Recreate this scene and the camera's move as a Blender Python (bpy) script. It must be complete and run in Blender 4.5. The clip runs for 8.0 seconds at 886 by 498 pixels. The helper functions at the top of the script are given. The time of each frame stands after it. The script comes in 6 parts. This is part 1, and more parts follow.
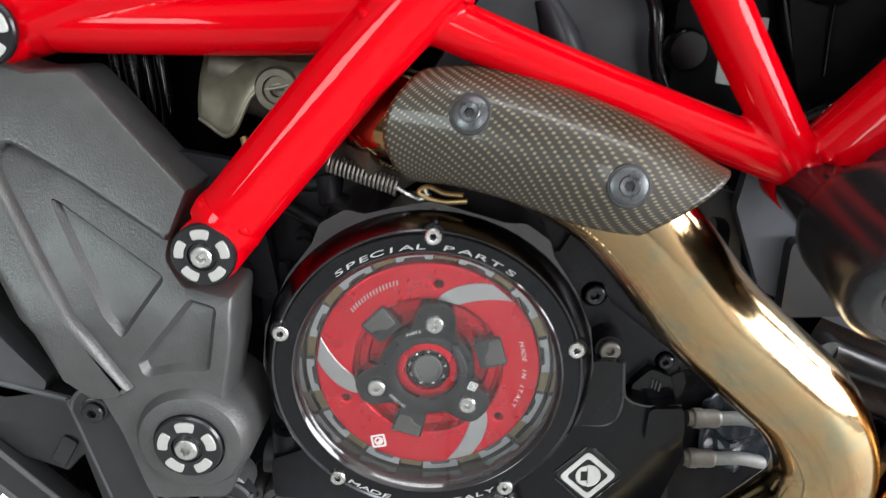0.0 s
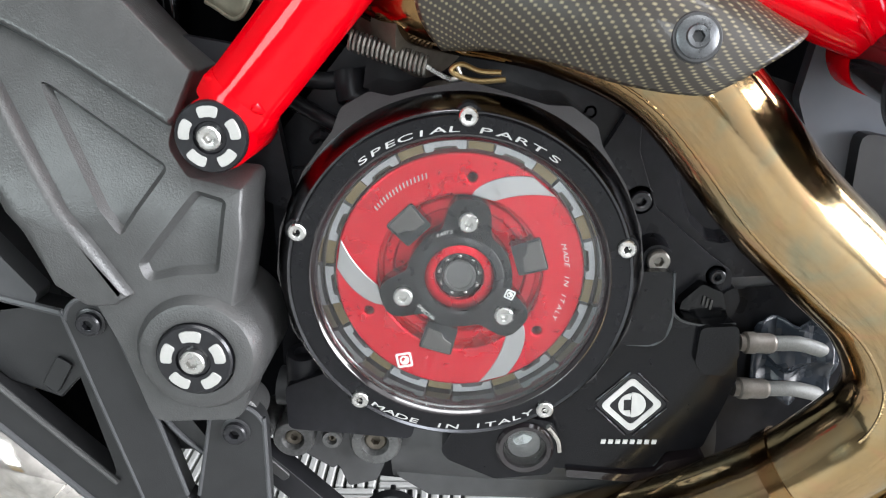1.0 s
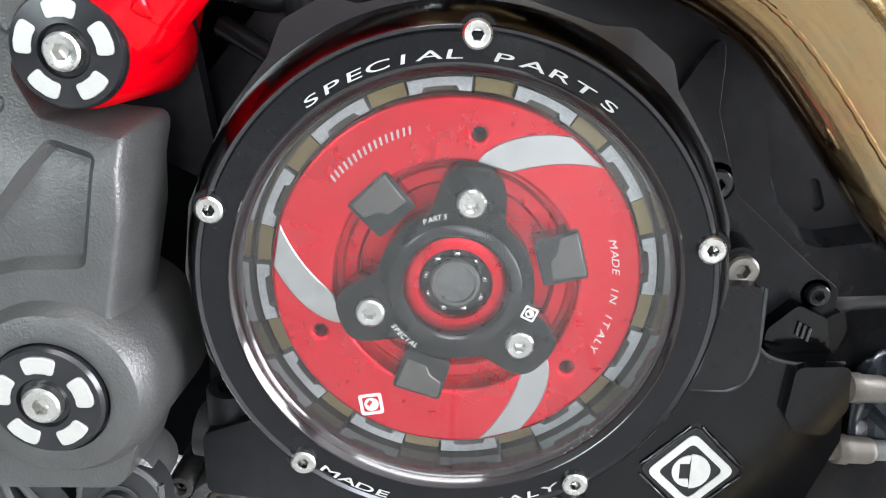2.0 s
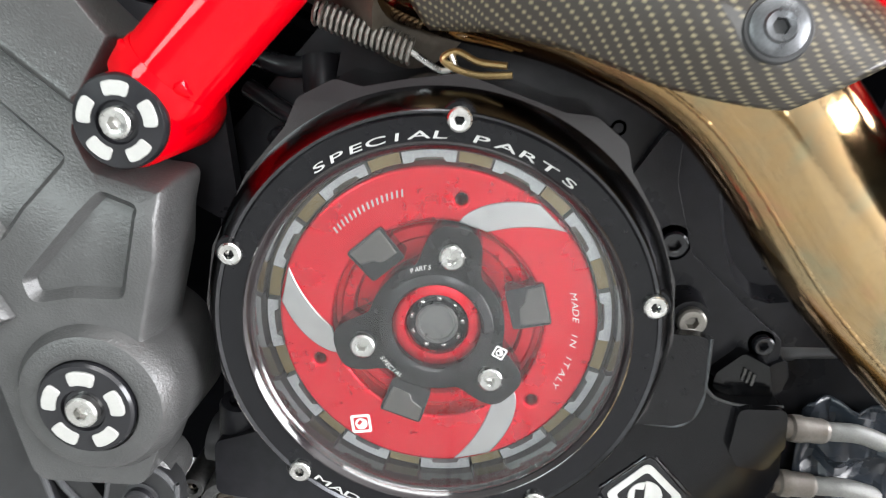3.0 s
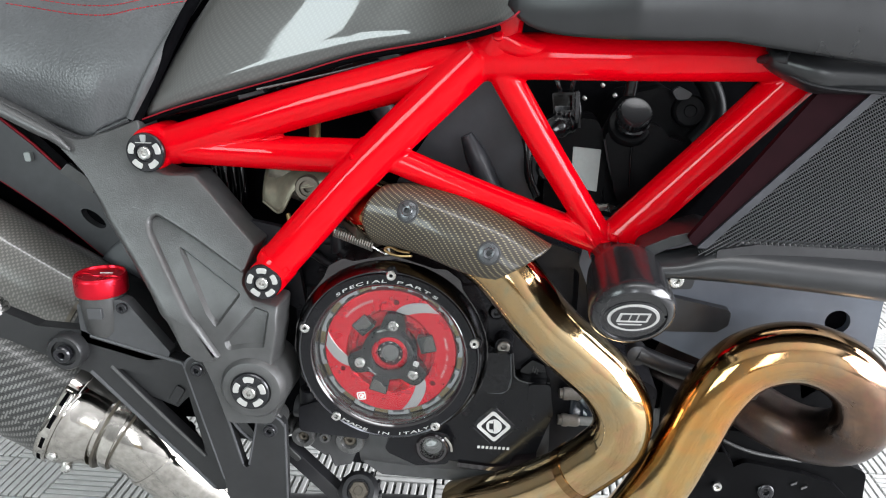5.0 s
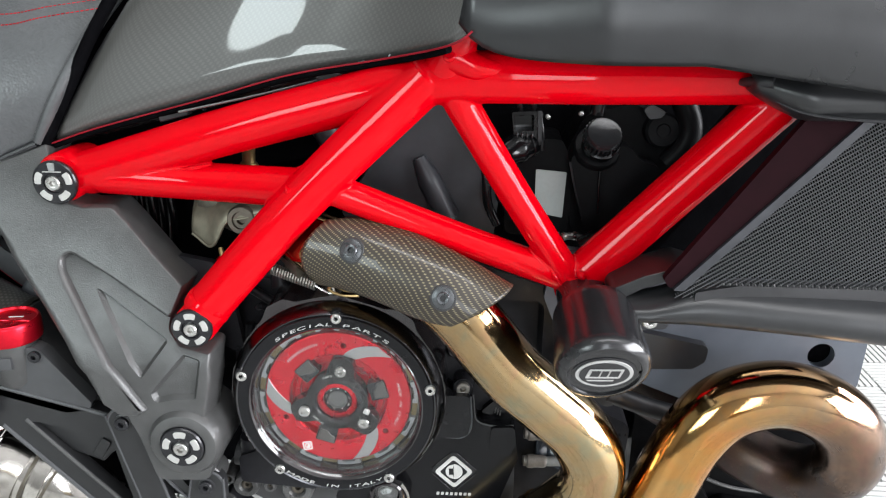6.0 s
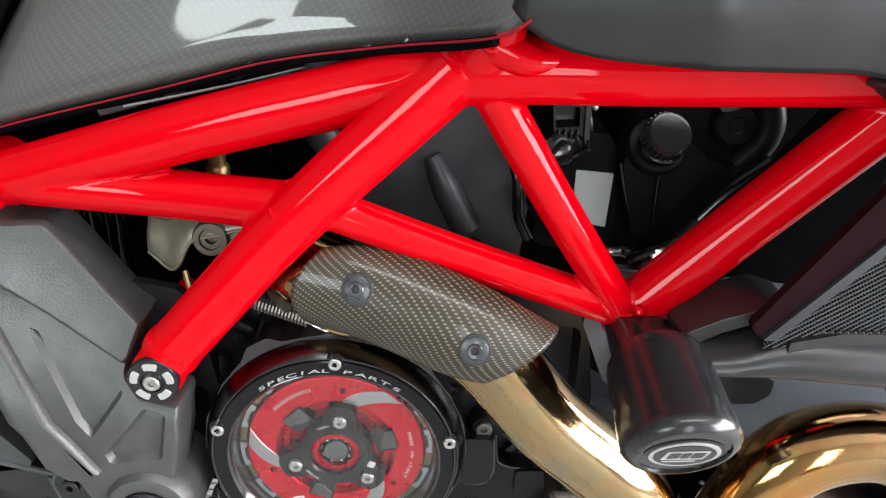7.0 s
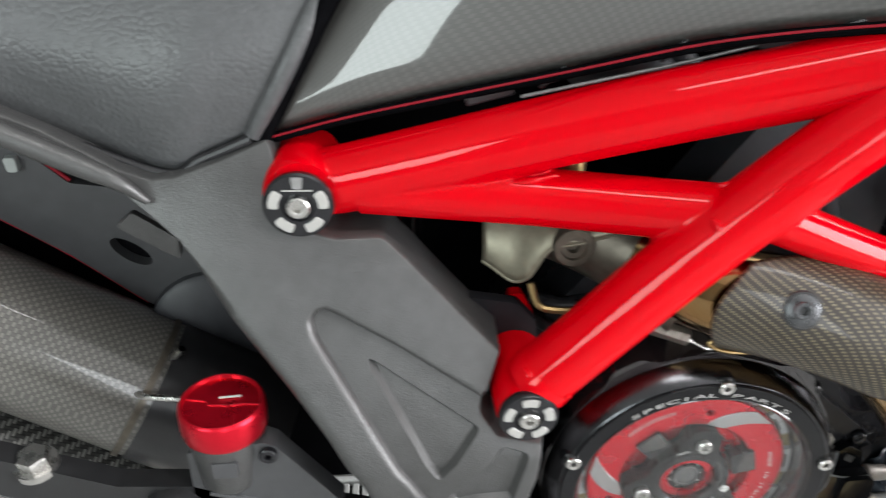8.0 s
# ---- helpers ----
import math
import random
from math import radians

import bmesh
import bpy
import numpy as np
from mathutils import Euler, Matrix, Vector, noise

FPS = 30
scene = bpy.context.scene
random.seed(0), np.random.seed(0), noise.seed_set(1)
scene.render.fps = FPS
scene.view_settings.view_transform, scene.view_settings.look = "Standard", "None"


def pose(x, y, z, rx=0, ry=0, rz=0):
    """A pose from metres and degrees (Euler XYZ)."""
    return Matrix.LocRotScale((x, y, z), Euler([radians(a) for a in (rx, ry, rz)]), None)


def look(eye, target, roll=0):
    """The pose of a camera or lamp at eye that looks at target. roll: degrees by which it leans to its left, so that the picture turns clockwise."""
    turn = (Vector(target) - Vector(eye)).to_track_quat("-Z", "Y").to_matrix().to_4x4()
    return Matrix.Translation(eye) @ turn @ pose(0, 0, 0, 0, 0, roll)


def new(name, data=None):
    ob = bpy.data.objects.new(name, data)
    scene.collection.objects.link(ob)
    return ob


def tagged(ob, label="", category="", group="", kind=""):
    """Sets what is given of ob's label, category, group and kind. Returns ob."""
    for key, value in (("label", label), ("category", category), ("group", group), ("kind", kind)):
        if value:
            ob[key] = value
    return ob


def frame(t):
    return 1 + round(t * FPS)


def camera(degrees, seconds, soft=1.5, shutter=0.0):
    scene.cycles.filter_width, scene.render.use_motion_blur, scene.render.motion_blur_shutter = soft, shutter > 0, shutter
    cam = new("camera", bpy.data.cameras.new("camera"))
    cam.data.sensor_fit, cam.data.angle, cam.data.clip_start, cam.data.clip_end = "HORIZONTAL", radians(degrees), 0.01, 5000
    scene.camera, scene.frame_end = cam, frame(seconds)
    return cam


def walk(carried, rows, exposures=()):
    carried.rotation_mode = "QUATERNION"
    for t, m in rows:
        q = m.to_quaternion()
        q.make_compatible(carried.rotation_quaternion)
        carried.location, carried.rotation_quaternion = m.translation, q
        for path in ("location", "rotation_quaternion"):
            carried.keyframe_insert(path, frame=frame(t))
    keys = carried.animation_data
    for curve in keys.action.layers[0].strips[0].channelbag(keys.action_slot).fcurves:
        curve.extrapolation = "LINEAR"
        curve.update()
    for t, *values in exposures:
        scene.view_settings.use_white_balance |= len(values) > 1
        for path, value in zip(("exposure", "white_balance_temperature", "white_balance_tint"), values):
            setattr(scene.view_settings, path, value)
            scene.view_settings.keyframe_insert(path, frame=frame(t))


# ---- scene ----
cam = camera(59.8, 8.0, soft=1.1, shutter=0.2)
PATH = [
    (0, (0.015, -0.366, 0.627), (-0.032, 1.513, -0.056), 0.0),
    (0.5, (-0.007, -0.353, 0.572), (-0.071, 1.531, -0.096), -0.4),
    (1, (-0.002, -0.346, 0.561), (-0.05, 1.537, -0.111), -0.3),
    (1.5, (0.0, -0.258, 0.522), (-0.028, 1.619, -0.169), 0.7),
    (1.7, (-0.005, -0.229, 0.514), (-0.027, 1.653, -0.163), 1.0),
    (2.8, (0.006, -0.238, 0.526), (-0.072, 1.66, -0.099), 3.3),
    (3, (0.009, -0.264, 0.541), (-0.07, 1.633, -0.086), 3.6),
    (3.5, (0.037, -0.348, 0.592), (-0.099, 1.543, -0.044), 3.5),
    (4, (0.066, -0.508, 0.669), (-0.119, 1.384, 0.05), 2.6),
    (4.2, (0.081, -0.585, 0.707), (-0.111, 1.303, 0.073), 2.0),
    (5.3, (0.106, -0.636, 0.742), (-0.054, 1.254, 0.109), -0.0),
    (5.5, (0.103, -0.62, 0.745), (-0.037, 1.268, 0.101), -0.0),
    (6, (0.112, -0.553, 0.766), (0.024, 1.322, 0.074), 0.4),
    (6.5, (0.096, -0.477, 0.782), (0.06, 1.36, -0.009), 0.9),
    (7, (0.064, -0.413, 0.786), (0.085, 1.384, -0.092), 1.3),
    (7.5, (-0.02, -0.385, 0.796), (0.047, 1.363, -0.173), 1.3),
    (8, (-0.188, -0.319, 0.783), (-0.041, 1.395, -0.237), 1.8),
]
walk(cam, [(t, look(eye, target, roll)) for t, eye, target, roll in PATH],
     [(0, -0.3, 6350, 10), (0.5, -0.06, 6300, 10), (1, 0.04, 6250, 10), (1.5, 0.15, 6150, 10), (3, 0.2, 6400, 10), (3.5, 0.1, 6400, 10), (4, 0.06, 6350, 10), (5.5, -0.19, 6250, 10), (6, -0.16, 6300, 10), (7, -0.16, 6400, 10), (8, -0.3, 6450, 10)])

# ---- world, light, exposure ----
world = bpy.data.worlds.new("sky")
scene.world = world
world.use_nodes = True
wn = world.node_tree.nodes
sky = wn.new("ShaderNodeTexSky")
sky.sky_type, sky.sun_disc = "NISHITA", False
sky.sun_elevation, sky.sun_rotation = radians(48), radians(150)
world.node_tree.links.new(sky.outputs[0], wn["Background"].inputs[0])
wn["Background"].inputs[1].default_value = 0.1


def area_lamp(name, m, sx, sy, watts, colour=(1, 1, 1)):
    d = bpy.data.lights.new(name, "AREA")
    d.shape, d.size, d.size_y, d.energy, d.color = "RECTANGLE", sx, sy, watts, colour
    ob = new(name, d)
    ob.matrix_basis = m
    return ob


# daylight in the window and the doorway behind the camera and in the wide door to its right, and one ceiling panel
area_lamp("window_daylight", pose(-2.76, -3.46, 1.75, 90, 0, 0), 1.86, 1.46, 130, (0.9, 1.0, 0.97))
area_lamp("door_daylight", pose(0.5, -3.46, 1.5, 90, 0, 0), 0.6, 1.92, 42, (0.96, 0.99, 1.0))
area_lamp("window_daylight", pose(3.96, -1.1, 1.3, 90, 0, 90), 4.3, 2.4, 850, (0.99, 0.985, 1.0))
area_lamp("ceiling_panel_light", pose(0.7, -0.9, 3.06, 0, 0, 0), 2.6, 0.3, 45, (1.0, 0.99, 0.97))

# ---- materials ----
MATS = {}


def nd(nt, kind, **kw):
    n = nt.nodes.new(kind)
    for k, v in kw.items():
        n.inputs[k].default_value = v
    return n


def pm(name, colour, rough, metal=0.0, coat=0.0, bump=None, var=None, rvar=0.0, spec=0.5, fine=None):
    """Principled material: var (scale, amount) mottles the colour, bump (scale, height in metres) gives relief, fine is a second relief."""
    m = bpy.data.materials.new(name)
    m.use_nodes = True
    nt = m.node_tree
    b = nt.nodes["Principled BSDF"]
    b.inputs["Base Color"].default_value = (*colour, 1)
    b.inputs["Roughness"].default_value = rough
    b.inputs["Metallic"].default_value = metal
    b.inputs["Coat Weight"].default_value = coat
    b.inputs["Coat Roughness"].default_value = 0.04
    b.inputs["Specular IOR Level"].default_value = spec
    tc = nd(nt, "ShaderNodeTexCoord")
    if var:
        n1 = nd(nt, "ShaderNodeTexNoise", Scale=var[0], Detail=5.0, Roughness=0.6)
        n2 = nd(nt, "ShaderNodeTexNoise", Scale=var[0] * 9, Detail=3.0)
        nt.links.new(tc.outputs["Object"], n1.inputs["Vector"])
        nt.links.new(tc.outputs["Object"], n2.inputs["Vector"])
        add = nd(nt, "ShaderNodeMath")
        add.operation = "ADD"
        nt.links.new(n1.outputs[0], add.inputs[0])
        nt.links.new(n2.outputs[0], add.inputs[1])
        mr = nd(nt, "ShaderNodeMapRange", **{"From Min": 0.6, "From Max": 1.4, "To Min": 1 - var[1], "To Max": 1 + var[1]})
        nt.links.new(add.outputs[0], mr.inputs["Value"])
        mx = nd(nt, "ShaderNodeMix")
        mx.data_type, mx.blend_type = "RGBA", "MULTIPLY"
        mx.inputs["Factor"].default_value = 1.0
        mx.inputs["A"].default_value = (*colour, 1)
        mx.inputs[6].default_value = (*colour, 1)
        nt.links.new(mr.outputs[0], mx.inputs[7])
        nt.links.new(mx.outputs[2], b.inputs["Base Color"])
        if rvar:
            mr2 = nd(nt, "ShaderNodeMapRange", **{"From Min": 0.35, "From Max": 0.65, "To Min": max(0.02, rough - rvar), "To Max": rough + rvar})
            nt.links.new(n1.outputs[0], mr2.inputs["Value"])
            nt.links.new(mr2.outputs[0], b.inputs["Roughness"])
    last = None
    for bp in (bump, fine):
        if bp:
            nz = nd(nt, "ShaderNodeTexNoise", Scale=bp[0], Detail=3.0)
            nt.links.new(tc.outputs["Object"], nz.inputs["Vector"])
            bn = nd(nt, "ShaderNodeBump", Strength=1.0, Distance=bp[1])
            nt.links.new(nz.outputs[0], bn.inputs["Height"])
            if last:
                nt.links.new(last.outputs[0], bn.inputs["Normal"])
            nt.links.new(bn.outputs[0], b.inputs["Normal"])
            last = bn
    MATS[name] = m
    return m


def weave_mat(name, size, dark, light, rough, coat, relief=0.0002, angle=0.0, step=4.0, dots=0.0, along=1.0):
    """Carbon twill on the UV map, which is in metres."""
    m = pm(name, light, rough, 0.0, coat)
    nt = m.node_tree
    b = nt.nodes["Principled BSDF"]
    tc = nt.nodes.new("ShaderNodeTexCoord")
    mp = nd(nt, "ShaderNodeMapping", Rotation=(0, 0, radians(angle)), Scale=(along / size, 1 / size, 1))
    nt.links.new(tc.outputs["UV"], mp.inputs["Vector"])
    sx = nt.nodes.new("ShaderNodeSeparateXYZ")
    nt.links.new(mp.outputs[0], sx.inputs[0])

    def op(kind, a, bb=None):
        n = nt.nodes.new("ShaderNodeMath")
        n.operation = kind
        for i, v in enumerate((a, bb)):
            if v is None:
                continue
            if isinstance(v, (int, float)):
                n.inputs[i].default_value = v
            else:
                nt.links.new(v, n.inputs[i])
        return n.outputs[0]
    u, v = sx.outputs[0], sx.outputs[1]
    fu, fv = op("FLOOR", u), op("FLOOR", v)
    over = op("LESS_THAN", op("FLOORED_MODULO", op("ADD", fu, fv), step), step / 2 - 0.5)
    # rounded cross-section of the tow that lies on top
    au = op("ABSOLUTE", op("SUBTRACT", op("FRACT", u), 0.5))
    av = op("ABSOLUTE", op("SUBTRACT", op("FRACT", v), 0.5))
    sel = nt.nodes.new("ShaderNodeMix")
    nt.links.new(over, sel.inputs[0])
    nt.links.new(av, sel.inputs[2])
    nt.links.new(au, sel.inputs[3])
    height = op("SUBTRACT", 0.25, op("POWER", sel.outputs[0], 2.0))
    nz = nd(nt, "ShaderNodeTexNoise", Scale=260.0, Detail=2.0)
    nt.links.new(tc.outputs["UV"], nz.inputs["Vector"])
    mixc = nt.nodes.new("ShaderNodeMix")
    mixc.data_type = "RGBA"
    fac = op("MULTIPLY", op("ADD", op("MULTIPLY", over, 0.75), op("MULTIPLY", nz.outputs[0], 0.35)), op("MULTIPLY", height, 4.0))
    if dots:
        dot = op("MULTIPLY", op("SUBTRACT", 1.0, op("POWER", op("MULTIPLY", au, 2.0), 1.7)), op("SUBTRACT", 1.0, op("POWER", op("MULTIPLY", av, 2.0), 1.7)))
        fac = op("MULTIPLY", op("MULTIPLY", over, dot), op("ADD", 1.0 - dots / 2, op("MULTIPLY", nz.outputs[0], dots)))
    nt.links.new(fac, mixc.inputs[0])
    mixc.inputs[6].default_value = (*dark, 1)
    mixc.inputs[7].default_value = (*light, 1)
    nt.links.new(mixc.outputs[2], b.inputs["Base Color"])
    bn = nd(nt, "ShaderNodeBump", Strength=1.0, Distance=relief)
    nt.links.new(height, bn.inputs["Height"])
    nt.links.new(bn.outputs[0], b.inputs["Normal"])
    return m


def heat_mat(name, ramp, rough, dull=None):
    """Heat-tinted metal: the tint runs along the pipe (UV.x in metres), broken up by noise."""
    m = pm(name, ramp[0][1], rough, 1.0, 0.0, bump=(90, 0.0001), fine=(420, 0.00002))
    nt = m.node_tree
    b = nt.nodes["Principled BSDF"]
    tc = nt.nodes.new("ShaderNodeTexCoord")
    sx = nt.nodes.new("ShaderNodeSeparateXYZ")
    nt.links.new(tc.outputs["UV"], sx.inputs[0])
    nz = nd(nt, "ShaderNodeTexNoise", Scale=22.0, Detail=6.0, Roughness=0.65)
    nt.links.new(tc.outputs["Object"], nz.inputs["Vector"])
    ad = nd(nt, "ShaderNodeMath")
    ad.operation = "MULTIPLY_ADD"
    nt.links.new(nz.outputs[0], ad.inputs[0])
    ad.inputs[1].default_value = 0.16
    nt.links.new(sx.outputs[0], ad.inputs[2])
    cr = nt.nodes.new("ShaderNodeValToRGB")
    while len(cr.color_ramp.elements) < len(ramp):
        cr.color_ramp.elements.new(0.5)
    for e, (p, c) in zip(cr.color_ramp.elements, ramp):
        e.position, e.color = p, (*c, 1)
    nt.links.new(ad.outputs[0], cr.inputs[0])
    # temper colours: faint rose, blue-green and straw clouds
    n3 = nd(nt, "ShaderNodeTexNoise", Scale=38.0, Detail=3.0, Distortion=0.6)
    nt.links.new(tc.outputs["Object"], n3.inputs["Vector"])
    tint = nt.nodes.new("ShaderNodeValToRGB")
    while len(tint.color_ramp.elements) < 5:
        tint.color_ramp.elements.new(0.5)
    for e, (p, c) in zip(tint.color_ramp.elements, [(0.3, (0.8, 0.98, 1.12)), (0.42, (1, 1, 1)), (0.52, (1.05, 1.0, 0.9)), (0.6, (1.12, 0.94, 0.92)), (0.7, (0.9, 0.86, 0.85))]):
        e.position, e.color = p, (*c, 1)
    nt.links.new(n3.outputs[0], tint.inputs[0])
    mt = nt.nodes.new("ShaderNodeMix")
    mt.data_type, mt.blend_type = "RGBA", "MULTIPLY"
    mt.inputs[0].default_value = 0.85
    nt.links.new(cr.outputs[0], mt.inputs[6])
    nt.links.new(tint.outputs[0], mt.inputs[7])
    # dried splashes: small dull specks in loose patches
    vo = nd(nt, "ShaderNodeTexNoise", Scale=420.0, Detail=4.0, Roughness=0.7)
    nt.links.new(tc.outputs["Object"], vo.inputs["Vector"])
    sp = nd(nt, "ShaderNodeMapRange", **{"From Min": 0.56, "From Max": 0.64, "To Min": 0.0, "To Max": 0.16})
    nt.links.new(vo.outputs[0], sp.inputs["Value"])
    grime = nt.nodes.new("ShaderNodeMix")
    grime.data_type, grime.blend_type = "RGBA", "MIX"
    nt.links.new(sp.outputs[0], grime.inputs[0])
    nt.links.new(mt.outputs[2], grime.inputs[6])
    grime.inputs[7].default_value = (0.2, 0.15, 0.1, 1)
    nt.links.new(grime.outputs[2], b.inputs["Base Color"])
    smp = nd(nt, "ShaderNodeMapping", Scale=(9.0, 260.0, 1.0))
    nt.links.new(tc.outputs["UV"], smp.inputs["Vector"])
    streak = nd(nt, "ShaderNodeTexNoise", Scale=1.0, Detail=4.0, Roughness=0.6)
    nt.links.new(smp.outputs[0], streak.inputs["Vector"])
    both = nd(nt, "ShaderNodeMath")
    both.operation = "MULTIPLY"
    nt.links.new(nz.outputs[0], both.inputs[0])
    nt.links.new(streak.outputs[0], both.inputs[1])
    rr = nd(nt, "ShaderNodeMapRange", **{"From Min": 0.12, "From Max": 0.4, "To Min": rough * 0.6, "To Max": rough * 2.4})
    nt.links.new(both.outputs[0], rr.inputs["Value"])
    srel = nd(nt, "ShaderNodeBump", Strength=0.5, Distance=0.00012)
    nt.links.new(streak.outputs[0], srel.inputs["Height"])
    nt.links.new(b.inputs["Normal"].links[0].from_socket, srel.inputs["Normal"])
    nt.links.new(srel.outputs[0], b.inputs["Normal"])
    nt.links.new(rr.outputs[0], b.inputs["Roughness"])
    if dull:
        dl = nd(nt, "ShaderNodeMapRange", **{"From Min": dull[0], "From Max": dull[1], "To Min": 0.0, "To Max": dull[2]})
        nt.links.new(ad.outputs[0], dl.inputs["Value"])
        sm_ = nd(nt, "ShaderNodeMath")
        nt.links.new(rr.outputs[0], sm_.inputs[0])
        nt.links.new(dl.outputs[0], sm_.inputs[1])
        nt.links.new(sm_.outputs[0], b.inputs["Roughness"])
    return m


RED = pm("red_gloss_paint", (0.52, 0.0, 0.004), 0.42, coat=0.4, spec=0.0, bump=(35, 0.00006), var=(8, 0.04))
RED_LINE = pm("dark_red_line", (0.2, 0.004, 0.012), 0.6, spec=0.2, var=(50, 0.2))
RED_AN = pm("red_anodised", (0.55, 0.006, 0.02), 0.3, 0.75, var=(60, 0.08), rvar=0.05)
BLACK = pm("satin_black", (0.013, 0.013, 0.0145), 0.4, var=(14, 0.3), rvar=0.12, bump=(900, 0.00002))
BLACK_AN = pm("black_anodised", (0.012, 0.012, 0.014), 0.22, 0.2, var=(20, 0.25), rvar=0.06)
ENGINE = pm("engine_black_casting", (0.013, 0.013, 0.015), 0.36, spec=0.2, var=(18, 0.35), rvar=0.12, bump=(1400, 0.00004), fine=(140, 0.00006))
# near-black without gloss: the deep shade of gaps and recesses as a colour
DARK = pm("shade_black", (0.003, 0.003, 0.0035), 0.85, spec=0.0, var=(30, 0.4))
# blacker than the open plastics: shade of the frame bay is in the colour
BAY = pm("shaded_black_plastic", (0.003, 0.003, 0.0035), 0.2, spec=0.3, var=(30, 0.4), rvar=0.12, bump=(60, 0.0002))
PEGM = pm("satin_black_casting", (0.016, 0.0162, 0.017), 0.4, 0.15, var=(10, 0.25), rvar=0.12, bump=(1300, 0.00008))
MESHM = pm("grey_fin_metal", (0.028, 0.029, 0.031), 0.4, 0.4, var=(40, 0.3), rvar=0.1)
RINGM = pm("gloss_black_anodised", (0.006, 0.006, 0.007), 0.19, 0.0, spec=0.24, var=(20, 0.25), rvar=0.04)
MACH = pm("milled_black_anodised", (0.007, 0.007, 0.008), 0.22, 0.0, spec=0.28, var=(20, 0.25), rvar=0.06)
mnt = MACH.node_tree
cut_w, cut_c, cut_b = nd(mnt, "ShaderNodeTexWave", Scale=380.0, Distortion=0.6), mnt.nodes.new("ShaderNodeTexCoord"), nd(mnt, "ShaderNodeBump", Strength=0.8, Distance=0.00012)
cut_w.bands_direction = "DIAGONAL"
mnt.links.new(cut_c.outputs["Object"], cut_w.inputs["Vector"])
mnt.links.new(cut_w.outputs[1], cut_b.inputs["Height"])
mnt.links.new(cut_b.outputs[0], mnt.nodes["Principled BSDF"].inputs["Normal"])
CHAMF = pm("dark_anodised_chamfer", (0.075, 0.075, 0.08), 0.2, 1.0, var=(25, 0.2), rvar=0.05)
CAST = pm("graphite_casting", (0.073, 0.073, 0.0725), 0.36, 0.45, var=(10, 0.16), rvar=0.08, bump=(1000, 0.00024), fine=(480, 0.00012))
CASTD = pm("dark_graphite_casting", (0.056, 0.057, 0.06), 0.42, 0.2, var=(10, 0.15), rvar=0.08, bump=(1500, 0.00004))
PLASTIC = pm("black_moulded_plastic", (0.016, 0.016, 0.018), 0.36, var=(9, 0.2), rvar=0.1, bump=(1100, 0.00003))
SATINP = pm("polished_black_nylon", (0.012, 0.012, 0.013), 0.22, var=(12, 0.25), rvar=0.06)
GREYP = pm("slate_grey_plastic", (0.085, 0.095, 0.115), 0.45, var=(6, 0.15), rvar=0.1, bump=(700, 0.00002))
GLOSSB = pm("gloss_black_lacquer", (0.012, 0.009, 0.01), 0.12, coat=0.5, var=(7, 0.3))
BELTG = pm("slate_black_moulding", (0.026, 0.027, 0.031), 0.4, spec=0.35, var=(14, 0.2), rvar=0.08, bump=(700, 0.00003))
SCOOPM = pm("satin_charcoal_plastic", (0.014, 0.0144, 0.0155), 0.33, var=(7, 0.2), rvar=0.08, bump=(1000, 0.00004))
SIDEP = pm("dark_maroon_black_plastic", (0.012, 0.003, 0.0045), 0.6, spec=0.05, var=(10, 0.25))
RUBBER = pm("black_rubber", (0.02, 0.02, 0.021), 0.6, var=(40, 0.3), bump=(500, 0.00004))
LEATHER = pm("black_grained_leather", (0.058, 0.06, 0.062), 0.42, var=(25, 0.15), rvar=0.06)
lt = LEATHER.node_tree
peb, lco = nd(lt, "ShaderNodeTexVoronoi", Scale=400.0, Randomness=1.0), lt.nodes.new("ShaderNodeTexCoord")
crk = nd(lt, "ShaderNodeTexNoise", Scale=150.0, Detail=4.0)
lb1, lb2 = nd(lt, "ShaderNodeBump", Strength=0.8, Distance=0.00035), nd(lt, "ShaderNodeBump", Strength=0.5, Distance=0.00014)
lb1.invert = True
for node in (peb, crk):
    lt.links.new(lco.outputs["Object"], node.inputs["Vector"])
lt.links.new(peb.outputs["Distance"], lb1.inputs["Height"])
lt.links.new(crk.outputs[0], lb2.inputs["Height"])
lt.links.new(lb1.outputs[0], lb2.inputs["Normal"])
lt.links.new(lb2.outputs[0], lt.nodes["Principled BSDF"].inputs["Normal"])
SPRING = pm("dull_spring_steel", (0.26, 0.245, 0.22), 0.4, 0.8, var=(150, 0.2))
STEEL = pm("stainless_steel", (0.55, 0.54, 0.52), 0.28, 1.0, var=(120, 0.15), rvar=0.08)
BOLTG = pm("dull_zinc_bolt", (0.075, 0.08, 0.085), 0.42, 0.6, var=(150, 0.3), rvar=0.1)
BRUSH = pm("brushed_aluminium", (0.42, 0.42, 0.42), 0.38, 1.0, var=(160, 0.12), rvar=0.1)
SILVER = pm("machined_silver", (0.5, 0.495, 0.475), 0.34, 0.6, var=(200, 0.08))
TAB1 = pm("clutch_plate_steel", (0.36, 0.37, 0.375), 0.4, 0.7, var=(150, 0.25))
LUGM = pm("dull_grey_lug", (0.085, 0.081, 0.078), 0.34, 0.6, var=(80, 0.25))
TAB2 = pm("clutch_plate_bronze", (0.2, 0.155, 0.075), 0.45, 0.7, var=(150, 0.25))
WHITE = pm("white_lettering", (0.6, 0.59, 0.57), 0.5, var=(300, 0.1))
SILKW = pm("engraved_pale_lettering", (0.4, 0.395, 0.385), 0.45, 0.2, var=(300, 0.15))
LABEL = pm("grey_white_label", (0.3, 0.32, 0.31), 0.5, var=(30, 0.06))
